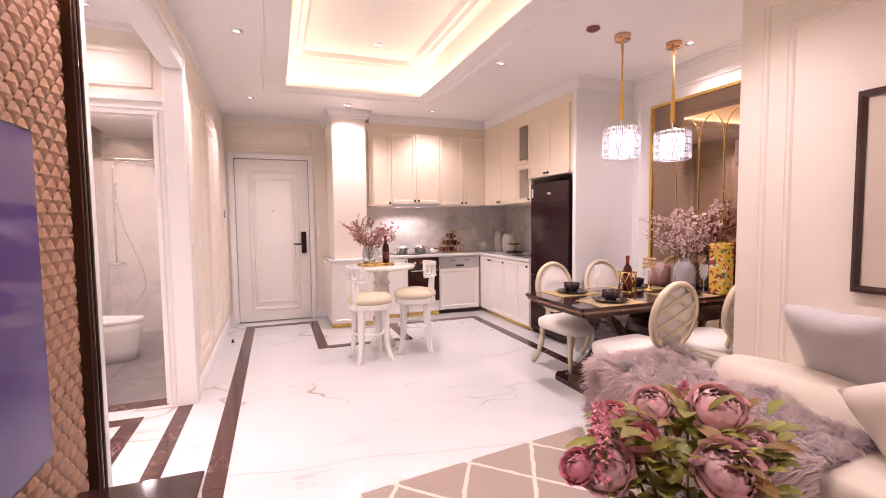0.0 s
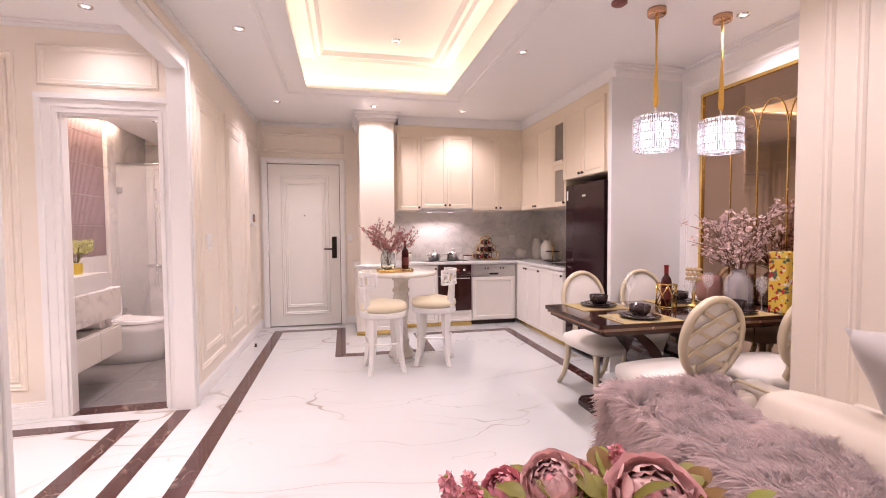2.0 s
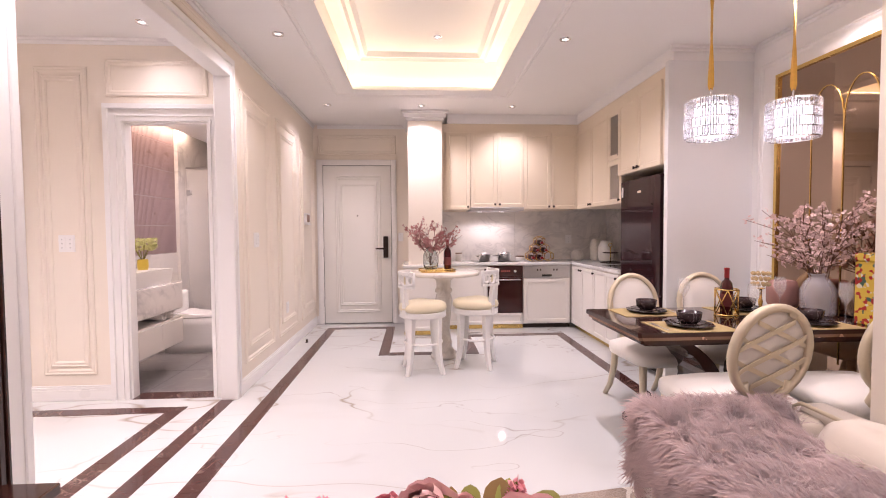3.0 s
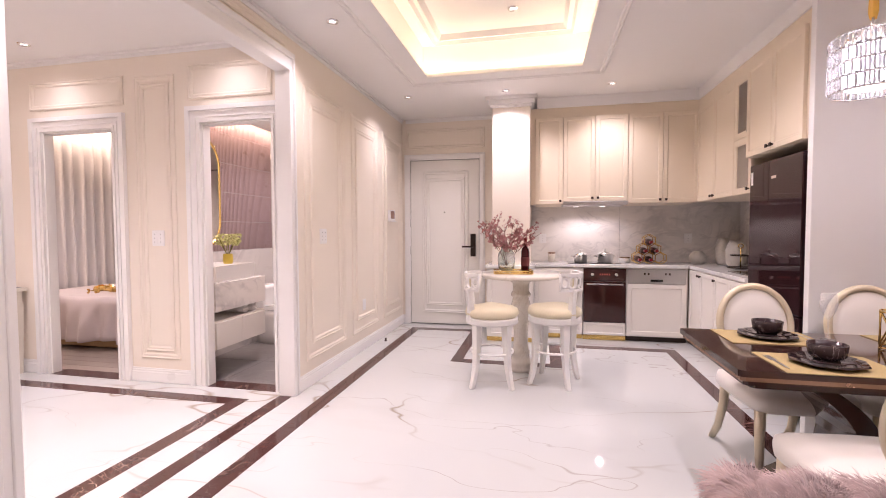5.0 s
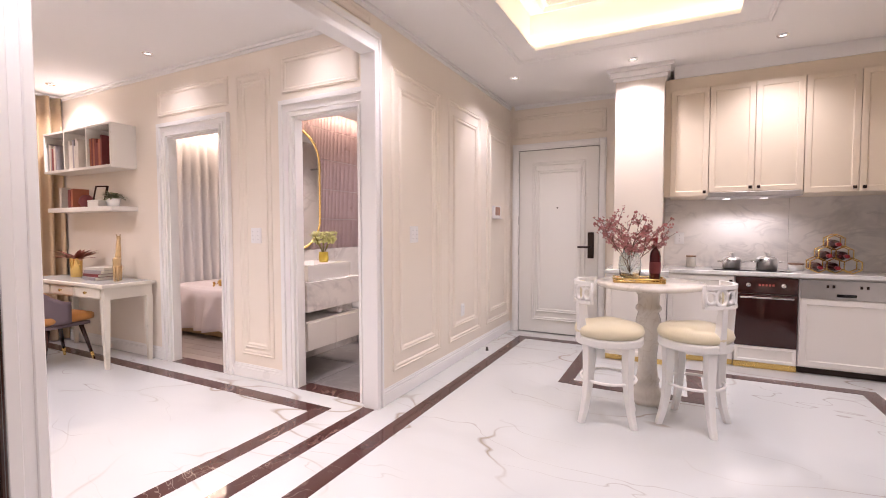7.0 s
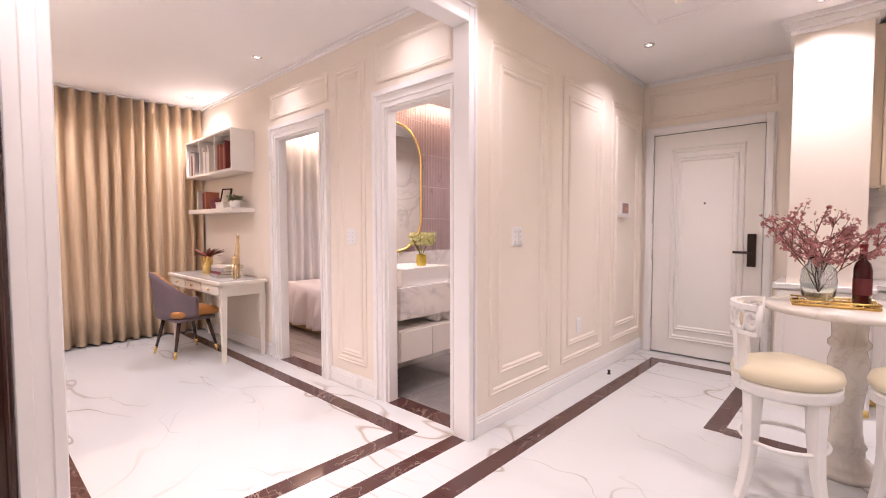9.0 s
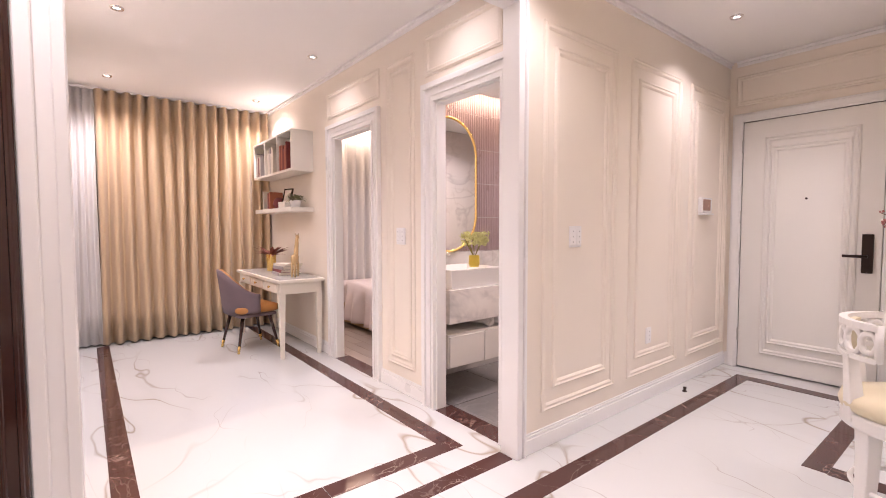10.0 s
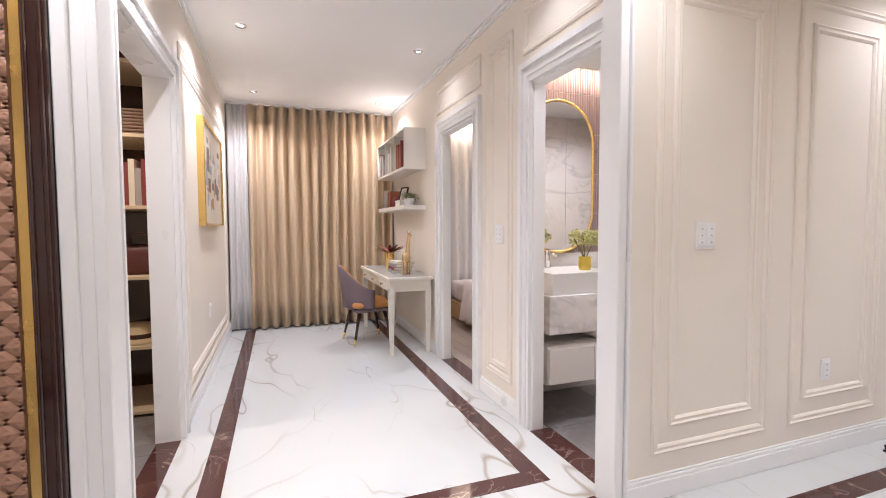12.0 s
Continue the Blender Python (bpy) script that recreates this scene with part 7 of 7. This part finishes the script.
part("sheet", bm, PAPER, pf)
for x, w, h, m in ((-3.80, 0.16, 0.22, 1), (-3.62, 0.05, 0.19, 0), (-3.56, 0.04, 0.20, 3)):
    book(x, 4.62, 1.5005, w if w < 0.1 else 0.045, 0.15, h, BOOKS[m])
jar("decor_bowl", "small dark red ornament bowl on the wall shelf", -3.38, 4.68, 1.50, [(0, 0), (0.04, 0), (0.07, 0.05), (0.06, 0.10), (0.03, 0.13), (0, 0.13)], BOOKS[0])
bx = thing("storage_box", "low white storage box on the wall shelf", "box", -3.24, 4.62, 1.5005)
bm = bmesh.new()
box(bm, 0, 0.20, 0, 0.13, 0, 0.05, 0.004)
part("body", bm, SHELFM, bx)
bm = bmesh.new()
box(bm, -0.003, 0.203, -0.003, 0.133, 0.0505, 0.07, 0.004)
part("lid", bm, SHELFM, bx)

# ---- bathroom ----
RIB = mat("mauve_rib_tile", (0.32, 0.235, 0.235), 0.3, vary=0.12, scale=9, bump=0.05)
bm = bmesh.new()
box(bm, -1.149, -1.135, 4.945, 6.62, 1.07, 2.599)
part("tile_backing", bm, GROUT, wall_bath)
verts, faces = [], []
for k in range(76):
    for row in range(5):
        yc, zc = 4.958 + 0.022 * k, 1.075 + 0.305 * row
        b = len(verts)
        for z in (zc, zc + 0.30):
            verts += [(-1.136, yc - 0.0098, z), (-1.127, yc - 0.007, z), (-1.124, yc, z), (-1.127, yc + 0.007, z), (-1.136, yc + 0.0098, z)]
        for i in range(4):
            faces.append((b + i, b + i + 1, b + 6 + i, b + 5 + i))
        faces += [(b, b + 1, b + 2, b + 3, b + 4), (b + 9, b + 8, b + 7, b + 6, b + 5)]
me = bpy.data.meshes.new("rib_tiles")
me.from_pydata(verts, [], faces)
me.materials.append(RIB)
ob = new("rib_tiles", me)
ob.parent = wall_bath
tagged(ob, "slim upright mauve rib tiles", kind="stuff")
cl = thing("bath_cladding", "pale veined marble slabs on the bathroom walls", "wall cladding", kind="structure")
for b in ((-1.149, -1.12, 4.945, 5.90, 0.0, 1.069), (-1.149, -1.12, 5.903, 6.62, 0.0, 1.069), (-1.149, -1.09, 6.622, 7.598, 0, 2.599), (-1.088, -0.50, 7.578, 7.599, 0, 2.419), (-0.497, 0.098, 7.578, 7.599, 0, 2.419), (0.080, 0.0995, 4.95, 6.25, 0, 2.419), (0.080, 0.0995, 6.253, 7.576, 0, 2.419)):
    bm = bmesh.new()
    box(bm, *b)
    part("slab", bm, BATHMARBLE, cl)
bt2 = thing("bath_floor_tiles", "dark grey stone floor tiles with pale joints", "floor tiles", kind="structure")
for i in range(3):
    for j in range(5):
        x0, y0 = -1.148 + i * 0.60, 4.947 + j * 0.60
        x1, y1 = min(x0 + 0.596, 0.08), min(y0 + 0.596, 7.576)
        if x1 - x0 < 0.02 or y1 - y0 < 0.02:
            continue
        bm = bmesh.new()
        box(bm, x0, x1, y0, y1, -0.012, 0.0, 0.001)
        part("tile", bm, GREYTILE, bt2)
van = thing("vanity", "wall-hung vanity with a marble apron and a drawer", "vanity", 0, 0, 0)
bm = bmesh.new()
box(bm, -1.119, -0.60, 4.96, 5.67, 0.58, 0.83, 0.003)
part("marble_apron", bm, SPLASH, van, "grey marble apron")
bm = bmesh.new()
bricks(bm, (-1.119, -0.62, 4.96, 5.67, 0.25, 0.50), (-1.119, -1.09, 4.96, 5.67, 0.50, 0.58))
part("cabinet", bm, BASECAB, van)
for y0, y1 in ((4.965, 5.31), (5.315, 5.665)):
    bm = bmesh.new()
    box(bm, -0.62, -0.602, y0, y1, 0.255, 0.485, 0.003)
    part("drawer", bm, BASECAB, van)
ba = thing("wash_basin", "white rectangular counter-top basin", "basin", 0, 0, 0)
bm = bmesh.new()
r0 = bmesh.ops.create_cube(bm, size=1.0)
for v_ in r0["verts"]:
    k = 0.94 if v_.co.z < 0 else 1
    v_.co = Vector((-0.85 + v_.co.x * 0.46 * k, 5.27 + v_.co.y * 0.56 * k, 0.90 + v_.co.z * 0.138))
f = max(bm.faces, key=lambda f: f.calc_center_median().z)
bmesh.ops.inset_region(bm, faces=[f], thickness=0.018, depth=0)
bmesh.ops.inset_region(bm, faces=[f], thickness=0.03, depth=-0.09)
part("bowl", bm, PORCELAIN, ba)
fa = thing("faucet", "chrome basin mixer tap", "tap", -1.03, 5.22, 0.969)
bm = bmesh.new()
tube(bm, [(0, 0, 0), (0, 0, 0.13)], 0.018, 12)
tube(bm, [(0, 0, 0.10), (0.05, 0, 0.115), (0.11, 0, 0.095)], 0.012, 10, 0.009)
part("body", bm, CHROME, fa)
bm = bmesh.new()
box(bm, -0.012, 0.06, -0.008, 0.008, 0.132, 0.142, 0.003)
part("lever", bm, CHROME, fa)
YELLOW = mat("yellow_glaze", (0.62, 0.46, 0.06), 0.35, vary=0.08, scale=20)
fp = thing("flower_pot", "small yellow pot of pale green flowers on the basin", "plant", -0.78, 5.36, 0.9695)
bm = bmesh.new()
lathe(bm, [(0, 0), (0.038, 0), (0.045, 0.03), (0.042, 0.09), (0.036, 0.095), (0.03, 0.08), (0, 0.08)], 22)
part("pot", bm, YELLOW, fp, "yellow pot")
bm = bmesh.new()
for k in range(16):
    a = r.uniform(0, 6.28)
    tube(bm, [(0, 0, 0.07), (0.04 * math.cos(a), 0.04 * math.sin(a), 0.15), (0.10 * math.cos(a) * r.uniform(0.3, 1), 0.10 * math.sin(a), r.uniform(0.2, 0.27))], 0.002, 5)
part("stems", bm, LEAF, fp)
bm = bmesh.new()
for k in range(230):
    a, q = r.uniform(0, 6.28), r.uniform(0, 1) ** 0.5
    petal_cluster(bm, Vector((0.115 * q * math.cos(a), 0.115 * q * math.sin(a), 0.225 + 0.05 * r.uniform(-1, 1))), 0.016, r, 5)
tagged(part("blossoms", bm, mat("pale_lime_petal", (0.52, 0.52, 0.22), 0.6, vary=0.2, scale=40), fp, "pale lime blossoms"), kind="stuff")
jar("tumbler", "yellow glazed tumbler beside the tap", -0.92, 5.06, 0.969, [(0, 0), (0.04, 0), (0.05, 0.03), (0.045, 0.07), (0.035, 0.075), (0, 0.06)], YELLOW)
TOWEL = mat("white_towel", (0.76, 0.73, 0.70), 0.9, vary=0.04, scale=20, bump=0.5, bscale=220)
for y in (5.40, 5.53):
    tw = thing("rolled_towel", "rolled white towel on the open vanity shelf", "towel", -0.76, y, 0.5005, group="rolled towels")
    bm = bmesh.new()
    pts = []
    for i in range(60):
        a = i / 60 * 6 * math.pi
        rr = 0.014 + 0.033 * i / 60
        pts.append((rr * math.cos(a), rr * math.sin(a)))
    lo = [bm.verts.new((-0.13, p, 0.050 + q)) for p, q in pts]
    hi = [bm.verts.new((0.13, p, 0.050 + q)) for p, q in pts]
    for i in range(59):
        bm.faces.new((lo[i], lo[i + 1], hi[i + 1], hi[i])).smooth = True
    o = part("cloth", bm, TOWEL, tw)
    m_ = o.modifiers.new("thickness", "SOLIDIFY")
    m_.thickness = 0.007
bmr = thing("bathroom_mirror", "capsule mirror in a thin gold frame", "mirror", -1.12, 5.36, 1.65)
bm = bmesh.new()
cap = []
for i in range(49):
    a = math.pi * i / 48
    cap.append((0.31 * math.cos(a), 0.26 + 0.31 * math.sin(a)))
for i in range(49):
    a = math.pi + math.pi * i / 48
    cap.append((0.31 * math.cos(a), -0.26 + 0.31 * math.sin(a)))
bm.faces.new([bm.verts.new((0.02, y, z)) for y, z in cap])
part("glass", bm, SILVER, bmr)
bm = bmesh.new()
tube(bm, [(0.018, y, z) for y, z in cap], 0.012, 8, closed=True)
part("frame", bm, GOLD, bmr, "gold frame")
to = thing("toilet", "white one-piece toilet with its lid closed", "toilet", -1.10, 6.32, 0)
bm = bmesh.new()
rows = []
for z, k in ((0.0, 0.84), (0.10, 0.86), (0.30, 0.97), (0.385, 1.0)):
    ring = []
    for i in range(28):
        a = 2 * math.pi * i / 28
        x = 0.30 + 0.36 * math.cos(a)
        x = max(x, 0.01)
        ring.append(bm.verts.new((x if x < 0.3 else 0.3 + (x - 0.3) * k, 0.19 * math.sin(a) * k, z)))
    rows.append(ring)
for p, q in zip(rows, rows[1:]):
    for i in range(28):
        bm.faces.new((p[i], p[(i + 1) % 28], q[(i + 1) % 28], q[i])).smooth = True
bm.faces.new(rows[-1])
bm.faces.new(rows[0][::-1])
part("bowl", bm, PORCELAIN, to)
bm = bmesh.new()
lo = [bm.verts.new((max(0.06, 0.30 + 0.37 * math.cos(2 * math.pi * i / 28)), 0.195 * math.sin(2 * math.pi * i / 28), 0.39)) for i in range(28)]
hi = [bm.verts.new((max(0.06, 0.30 + 0.365 * math.cos(2 * math.pi * i / 28)), 0.19 * math.sin(2 * math.pi * i / 28), 0.415 + (0.02 if math.cos(2 * math.pi * i / 28) < 0 else 0))) for i in range(28)]
for i in range(28):
    bm.faces.new((lo[i], lo[(i + 1) % 28], hi[(i + 1) % 28], hi[i]))
bm.faces.new(hi)
bm.faces.new(lo[::-1])
part("lid", bm, PORCELAIN, to)
bm = bmesh.new()
soft_box(bm, 0.0, 0.17, -0.18, 0.18, 0.38, 0.66, 0.03)
part("cistern", bm, PORCELAIN, to, "", True)
sg = thing("shower_screen", "clear glass shower screen with a chrome rail", "shower screen", 0, 0, 0)
bm = bmesh.new()
box(bm, -1.088, -0.35, 6.80, 6.808, 0.01, 2.05)
o = part("pane", bm, GLASS, sg, "clear glass pane")
o.visible_shadow = False
bm = bmesh.new()
tube(bm, [(-1.088, 6.80, 2.07), (0.078, 6.80, 2.07)], 0.011, 8)
part("rail", bm, CHROME, sg, "chrome rail")
for z in (0.4, 1.75):
    bm = bmesh.new()
    box(bm, -1.09, -1.03, 6.79, 6.818, z, z + 0.06, 0.003)
    part("hinge", bm, CHROME, sg)
sh = thing("shower_set", "chrome shower set with a hose on the marble wall", "shower", -0.98, 7.577, 0)
bm = bmesh.new()
tube(bm, [(0, -0.05, 0.85), (0, -0.05, 2.02), (0.02, -0.05, 2.10), (0.10, -0.05, 2.13), (0.36, -0.08, 2.13)], 0.010, 8)
part("riser", bm, CHROME, sh)
bm = bmesh.new()
lathe(bm, disc_ends([(0.11, 2.07), (0.11, 2.08), (0.02, 2.095), (0.012, 2.13)]), 24, 0.36, -0.08)
part("rain_head", bm, CHROME, sh)
bm = bmesh.new()
tube(bm, [(-0.10, -0.05, 0.88), (0.10, -0.05, 0.88)], 0.020, 10)
tube(bm, [(0, 0, 0.88), (0, -0.05, 0.88)], 0.014, 8)
part("mixer", bm, CHROME, sh)
bm = bmesh.new()
tube(bm, [(0.03, -0.07, 1.75), (0.05, -0.11, 1.60), (0.10, -0.09, 1.30), (0.26, -0.06, 0.85), (0.30, -0.05, 0.60), (0.22, -0.05, 0.42), (0.10, -0.05, 0.45), (0.02, -0.05, 0.60), (0.0, -0.05, 0.85)], 0.007, 8)
part("hose", bm, CHROME, sh)
bm = bmesh.new()
tube(bm, [(0.02, -0.06, 1.62), (0.03, -0.09, 1.80), (0.04, -0.13, 1.84)], 0.013, 8, 0.03)
part("hand_shower", bm, CHROME, sh)
bw = thing("window_1", "small dark bathroom window", "window", 0, 0, 0, kind="structure")
bm = bmesh.new()
box(bm, -0.45, -0.02, 7.566, 7.577, 1.62, 2.28, 0.003)
part("frame", bm, DARKMETAL, bw)
bm = bmesh.new()
box(bm, -0.42, -0.05, 7.560, 7.565, 1.65, 2.25)
part("pane", bm, BLACKGLASS, bw)

# ---- bedroom ----
SATIN = mat("silver_lilac_satin", (0.62, 0.56, 0.58), 0.35, vary=0.06, scale=5, sheen=0.3)
OAK = mat("honey_oak", (0.42, 0.28, 0.15), 0.5, vary=0.2, scale=8, bump=0.1, bscale=40)
PLANK = mat("grey_oak_plank", (0.30, 0.25, 0.22), 0.35, vary=0.2, scale=6, bump=0.08, bscale=60, rand=0.15)
curtain("sheer_curtain", "long pale sheer curtain across the bedroom window", SHEER, "x", -4.10, 4.98, 7.9, 0.02, 2.84, 0.14, 0.055, 6)
bed = thing("bed", "double bed with a silver-lilac satin cover on an oak base", "bed", 0, 0, 0)
bm = bmesh.new()
box(bm, -4.10, -2.02, 5.60, 7.08, 0.02, 0.26, 0.01)
part("base", bm, OAK, bed, "honey oak base")
bm = bmesh.new()
soft_box(bm, -4.08, -2.04, 5.61, 7.06, 0.26, 0.54, 0.06)
part("mattress", bm, SATIN, bed, "", True)
bm = bmesh.new()
n, m2 = 110, 80
g = []
for i in range(n + 1):
    row = []
    for j in range(m2 + 1):
        x, y = -3.55 + 1.75 * i / n, 5.40 + 1.9 * j / m2
        over = max(0, x + 2.03, 5.60 - y, y - 7.08)
        drop = min(0.47, over * 2.4)
        k = min(1, over / 0.12)
        xx = min(x, -2.0 + (0.03 * math.sin(9 * y) + 0.025 * math.sin(23 * y + 1)) * k + 0.05 * drop)
        yy = max(min(y, 7.10), 5.57 - (0.035 * math.sin(11 * x) + 0.03 * math.sin(26 * x + 2)) * k - 0.12 * drop)
        row.append(bm.verts.new((xx, yy, 0.565 - drop + 0.012 * math.sin(6 * x + 4 * y) + 0.008 * math.sin(13 * y - 5 * x))))
    g.append(row)
for i in range(n):
    for j in range(m2):
        bm.faces.new((g[i][j], g[i + 1][j], g[i + 1][j + 1], g[i][j + 1])).smooth = True
o = part("cover", bm, SATIN, bed, "draped satin cover")
m_ = o.modifiers.new("thickness", "SOLIDIFY")
m_.thickness = 0.012
fo = thing("gold_flowers", "gold dried flowers lying on the bed cover", "ornament", -2.75, 5.95, 0.575)
bm = bmesh.new()
for k in range(40):
    petal_cluster(bm, Vector((r.uniform(-0.28, 0.28), r.uniform(-0.09, 0.09), r.uniform(0.01, 0.05))), 0.04, r, 6)
part("flower_heads", bm, GOLD, fo)
bm = bmesh.new()
for k in range(5):
    tube(bm, [(-0.3, 0.03 * k - 0.06, 0.012), (0.3, 0.06 - 0.03 * k, 0.012)], 0.004, 5)
part("stems", bm, GOLD, fo)
bf = thing("bedroom_planks", "grey oak floor planks of the bedroom", "floor planks", kind="structure")
for j in range(16):
    y0 = 4.947 + j * 0.125
    off = (j * 0.37) % 1.0
    xs = [XC] + [XC + off + 1.0 * k for k in range(4) if XC + off + k < -1.30] + [-1.271]
    for a, b in zip(xs, xs[1:]):
        if b - a > 0.05:
            bm = bmesh.new()
            box(bm, a + 0.002, b - 0.002, y0, y0 + 0.121, -0.012, 0.0)
            part("plank", bm, PLANK, bf)
bm = bmesh.new()
box(bm, XC, -1.272, 6.95, 7.99, -0.0119, -0.002)
solid("floor_bedroom", bm, PLANK, "grey oak floor under the far side of the bed", "floor", "structure")

# ---- closet ----
cs = thing("closet_shelves", "cream open closet shelving with bags and baskets", "shelving", 0, 0, 0)
CREAMSH = mat("cream_shelf", (0.58, 0.47, 0.34), 0.5, vary=0.04, scale=6)
for y in (1.30, 2.62):
    bm = bmesh.new()
    box(bm, -2.24, -1.66, y, y + 0.02, 0, 2.62)
    part("side", bm, CREAMSH, cs)
for z in (0.03, 0.47, 0.94, 1.41, 1.88, 2.36):
    bm = bmesh.new()
    box(bm, -2.24, -1.66, 1.321, 2.619, z - 0.012, z + 0.012, 0.002)
    part("shelf", bm, CREAMSH, cs)
bm = bmesh.new()
box(bm, -2.245, -2.241, 1.30, 2.64, 0, 2.62)
part("back", bm, DARKWOOD, cs, "dark back panel")


def handbag(x, y, z, w, h, d, m, label):
    t = thing("handbag", label, "bag", x, y, z)
    bm = bmesh.new()
    soft_box(bm, -d / 2, d / 2, -w / 2, w / 2, 0, h, 0.03, puff=0.01)
    part("body", bm, m, t, "", True)
    bm = bmesh.new()
    tube(bm, [(0, -w * 0.25, h - 0.01), (0, -w * 0.2, h + 0.08), (0, w * 0.2, h + 0.08), (0, w * 0.25, h - 0.01)], 0.008, 8)
    part("handle", bm, m, t)


LEATHER = mat("dark_maroon_leather", (0.10, 0.03, 0.03), 0.4, vary=0.1)
WICKER = mat("brown_wicker", (0.20, 0.13, 0.10), 0.7, vary=0.35, scale=60, bump=0.8, bscale=90)
handbag(-1.85, 2.45, 0.953, 0.28, 0.20, 0.14, LEATHER, "dark maroon leather handbag on a closet shelf")
handbag(-1.85, 2.05, 0.953, 0.26, 0.22, 0.14, WICKER, "brown woven handbag on a closet shelf")
handbag(-1.85, 2.42, 2.373, 0.30, 0.15, 0.18, LEATHER, "dark maroon leather bag on the top shelf")
for y in (2.45, 1.95):
    t = thing("wicker_basket", "brown wicker basket on a closet shelf", "basket", -1.88, y, 1.8935, group="closet baskets")
    bm = bmesh.new()
    for k in range(8):
        s = 1 + 0.015 * k
        tube(bm, [(0.13 * s, -0.15 * s, 0.012 + 0.022 * k), (0.13 * s, 0.15 * s, 0.012 + 0.022 * k), (-0.13 * s, 0.15 * s, 0.012 + 0.022 * k), (-0.13 * s, -0.15 * s, 0.012 + 0.022 * k)], 0.011, 6, closed=True)
    box(bm, -0.125, 0.125, -0.145, 0.145, 0.001, 0.012)
    part("weave", bm, WICKER, t)
x = 2.32
for k, mm in enumerate((0, 2, 0, 1, 2, 0)):
    book(-1.68, x, 1.4225, 0.035, 0.20, r.uniform(0.24, 0.32), BOOKS[mm], 90, label="dark hardback book standing on a closet shelf")
    x += 0.037
hat = thing("sun_hat", "pale straw hat on a low closet shelf", "hat", -1.86, 2.42, 0.4825)
bm = bmesh.new()
lathe(bm, [(0.17, 0.0), (0.175, 0.012), (0.10, 0.025), (0.09, 0.10), (0.06, 0.125), (0, 0.13)], 26)
part("crown", bm, mat("straw", (0.55, 0.44, 0.28), 0.8, vary=0.15, scale=50, bump=0.4, bscale=120), hat)
bm = bmesh.new()
lathe(bm, [(0.101, 0.026), (0.104, 0.028), (0.10, 0.055), (0.097, 0.056)], 26)
part("ribbon", bm, DARKWOOD, hat, "dark hat ribbon")
ctl = thing("closet_floor_tiles", "grey stone floor tiles of the closet", "floor tiles", kind="structure")
for i in range(4):
    for j in range(4):
        x0, y0 = -2.248 + i * 0.6, 0.702 + j * 0.5
        x1, y1 = min(x0 + 0.597, 0.098), min(y0 + 0.497, 2.648)
        if y1 > y0 + 0.02:
            bm = bmesh.new()
            box(bm, x0, x1, y0, y1, -0.012, 0.0)
            part("tile", bm, GREYTILE, ctl)
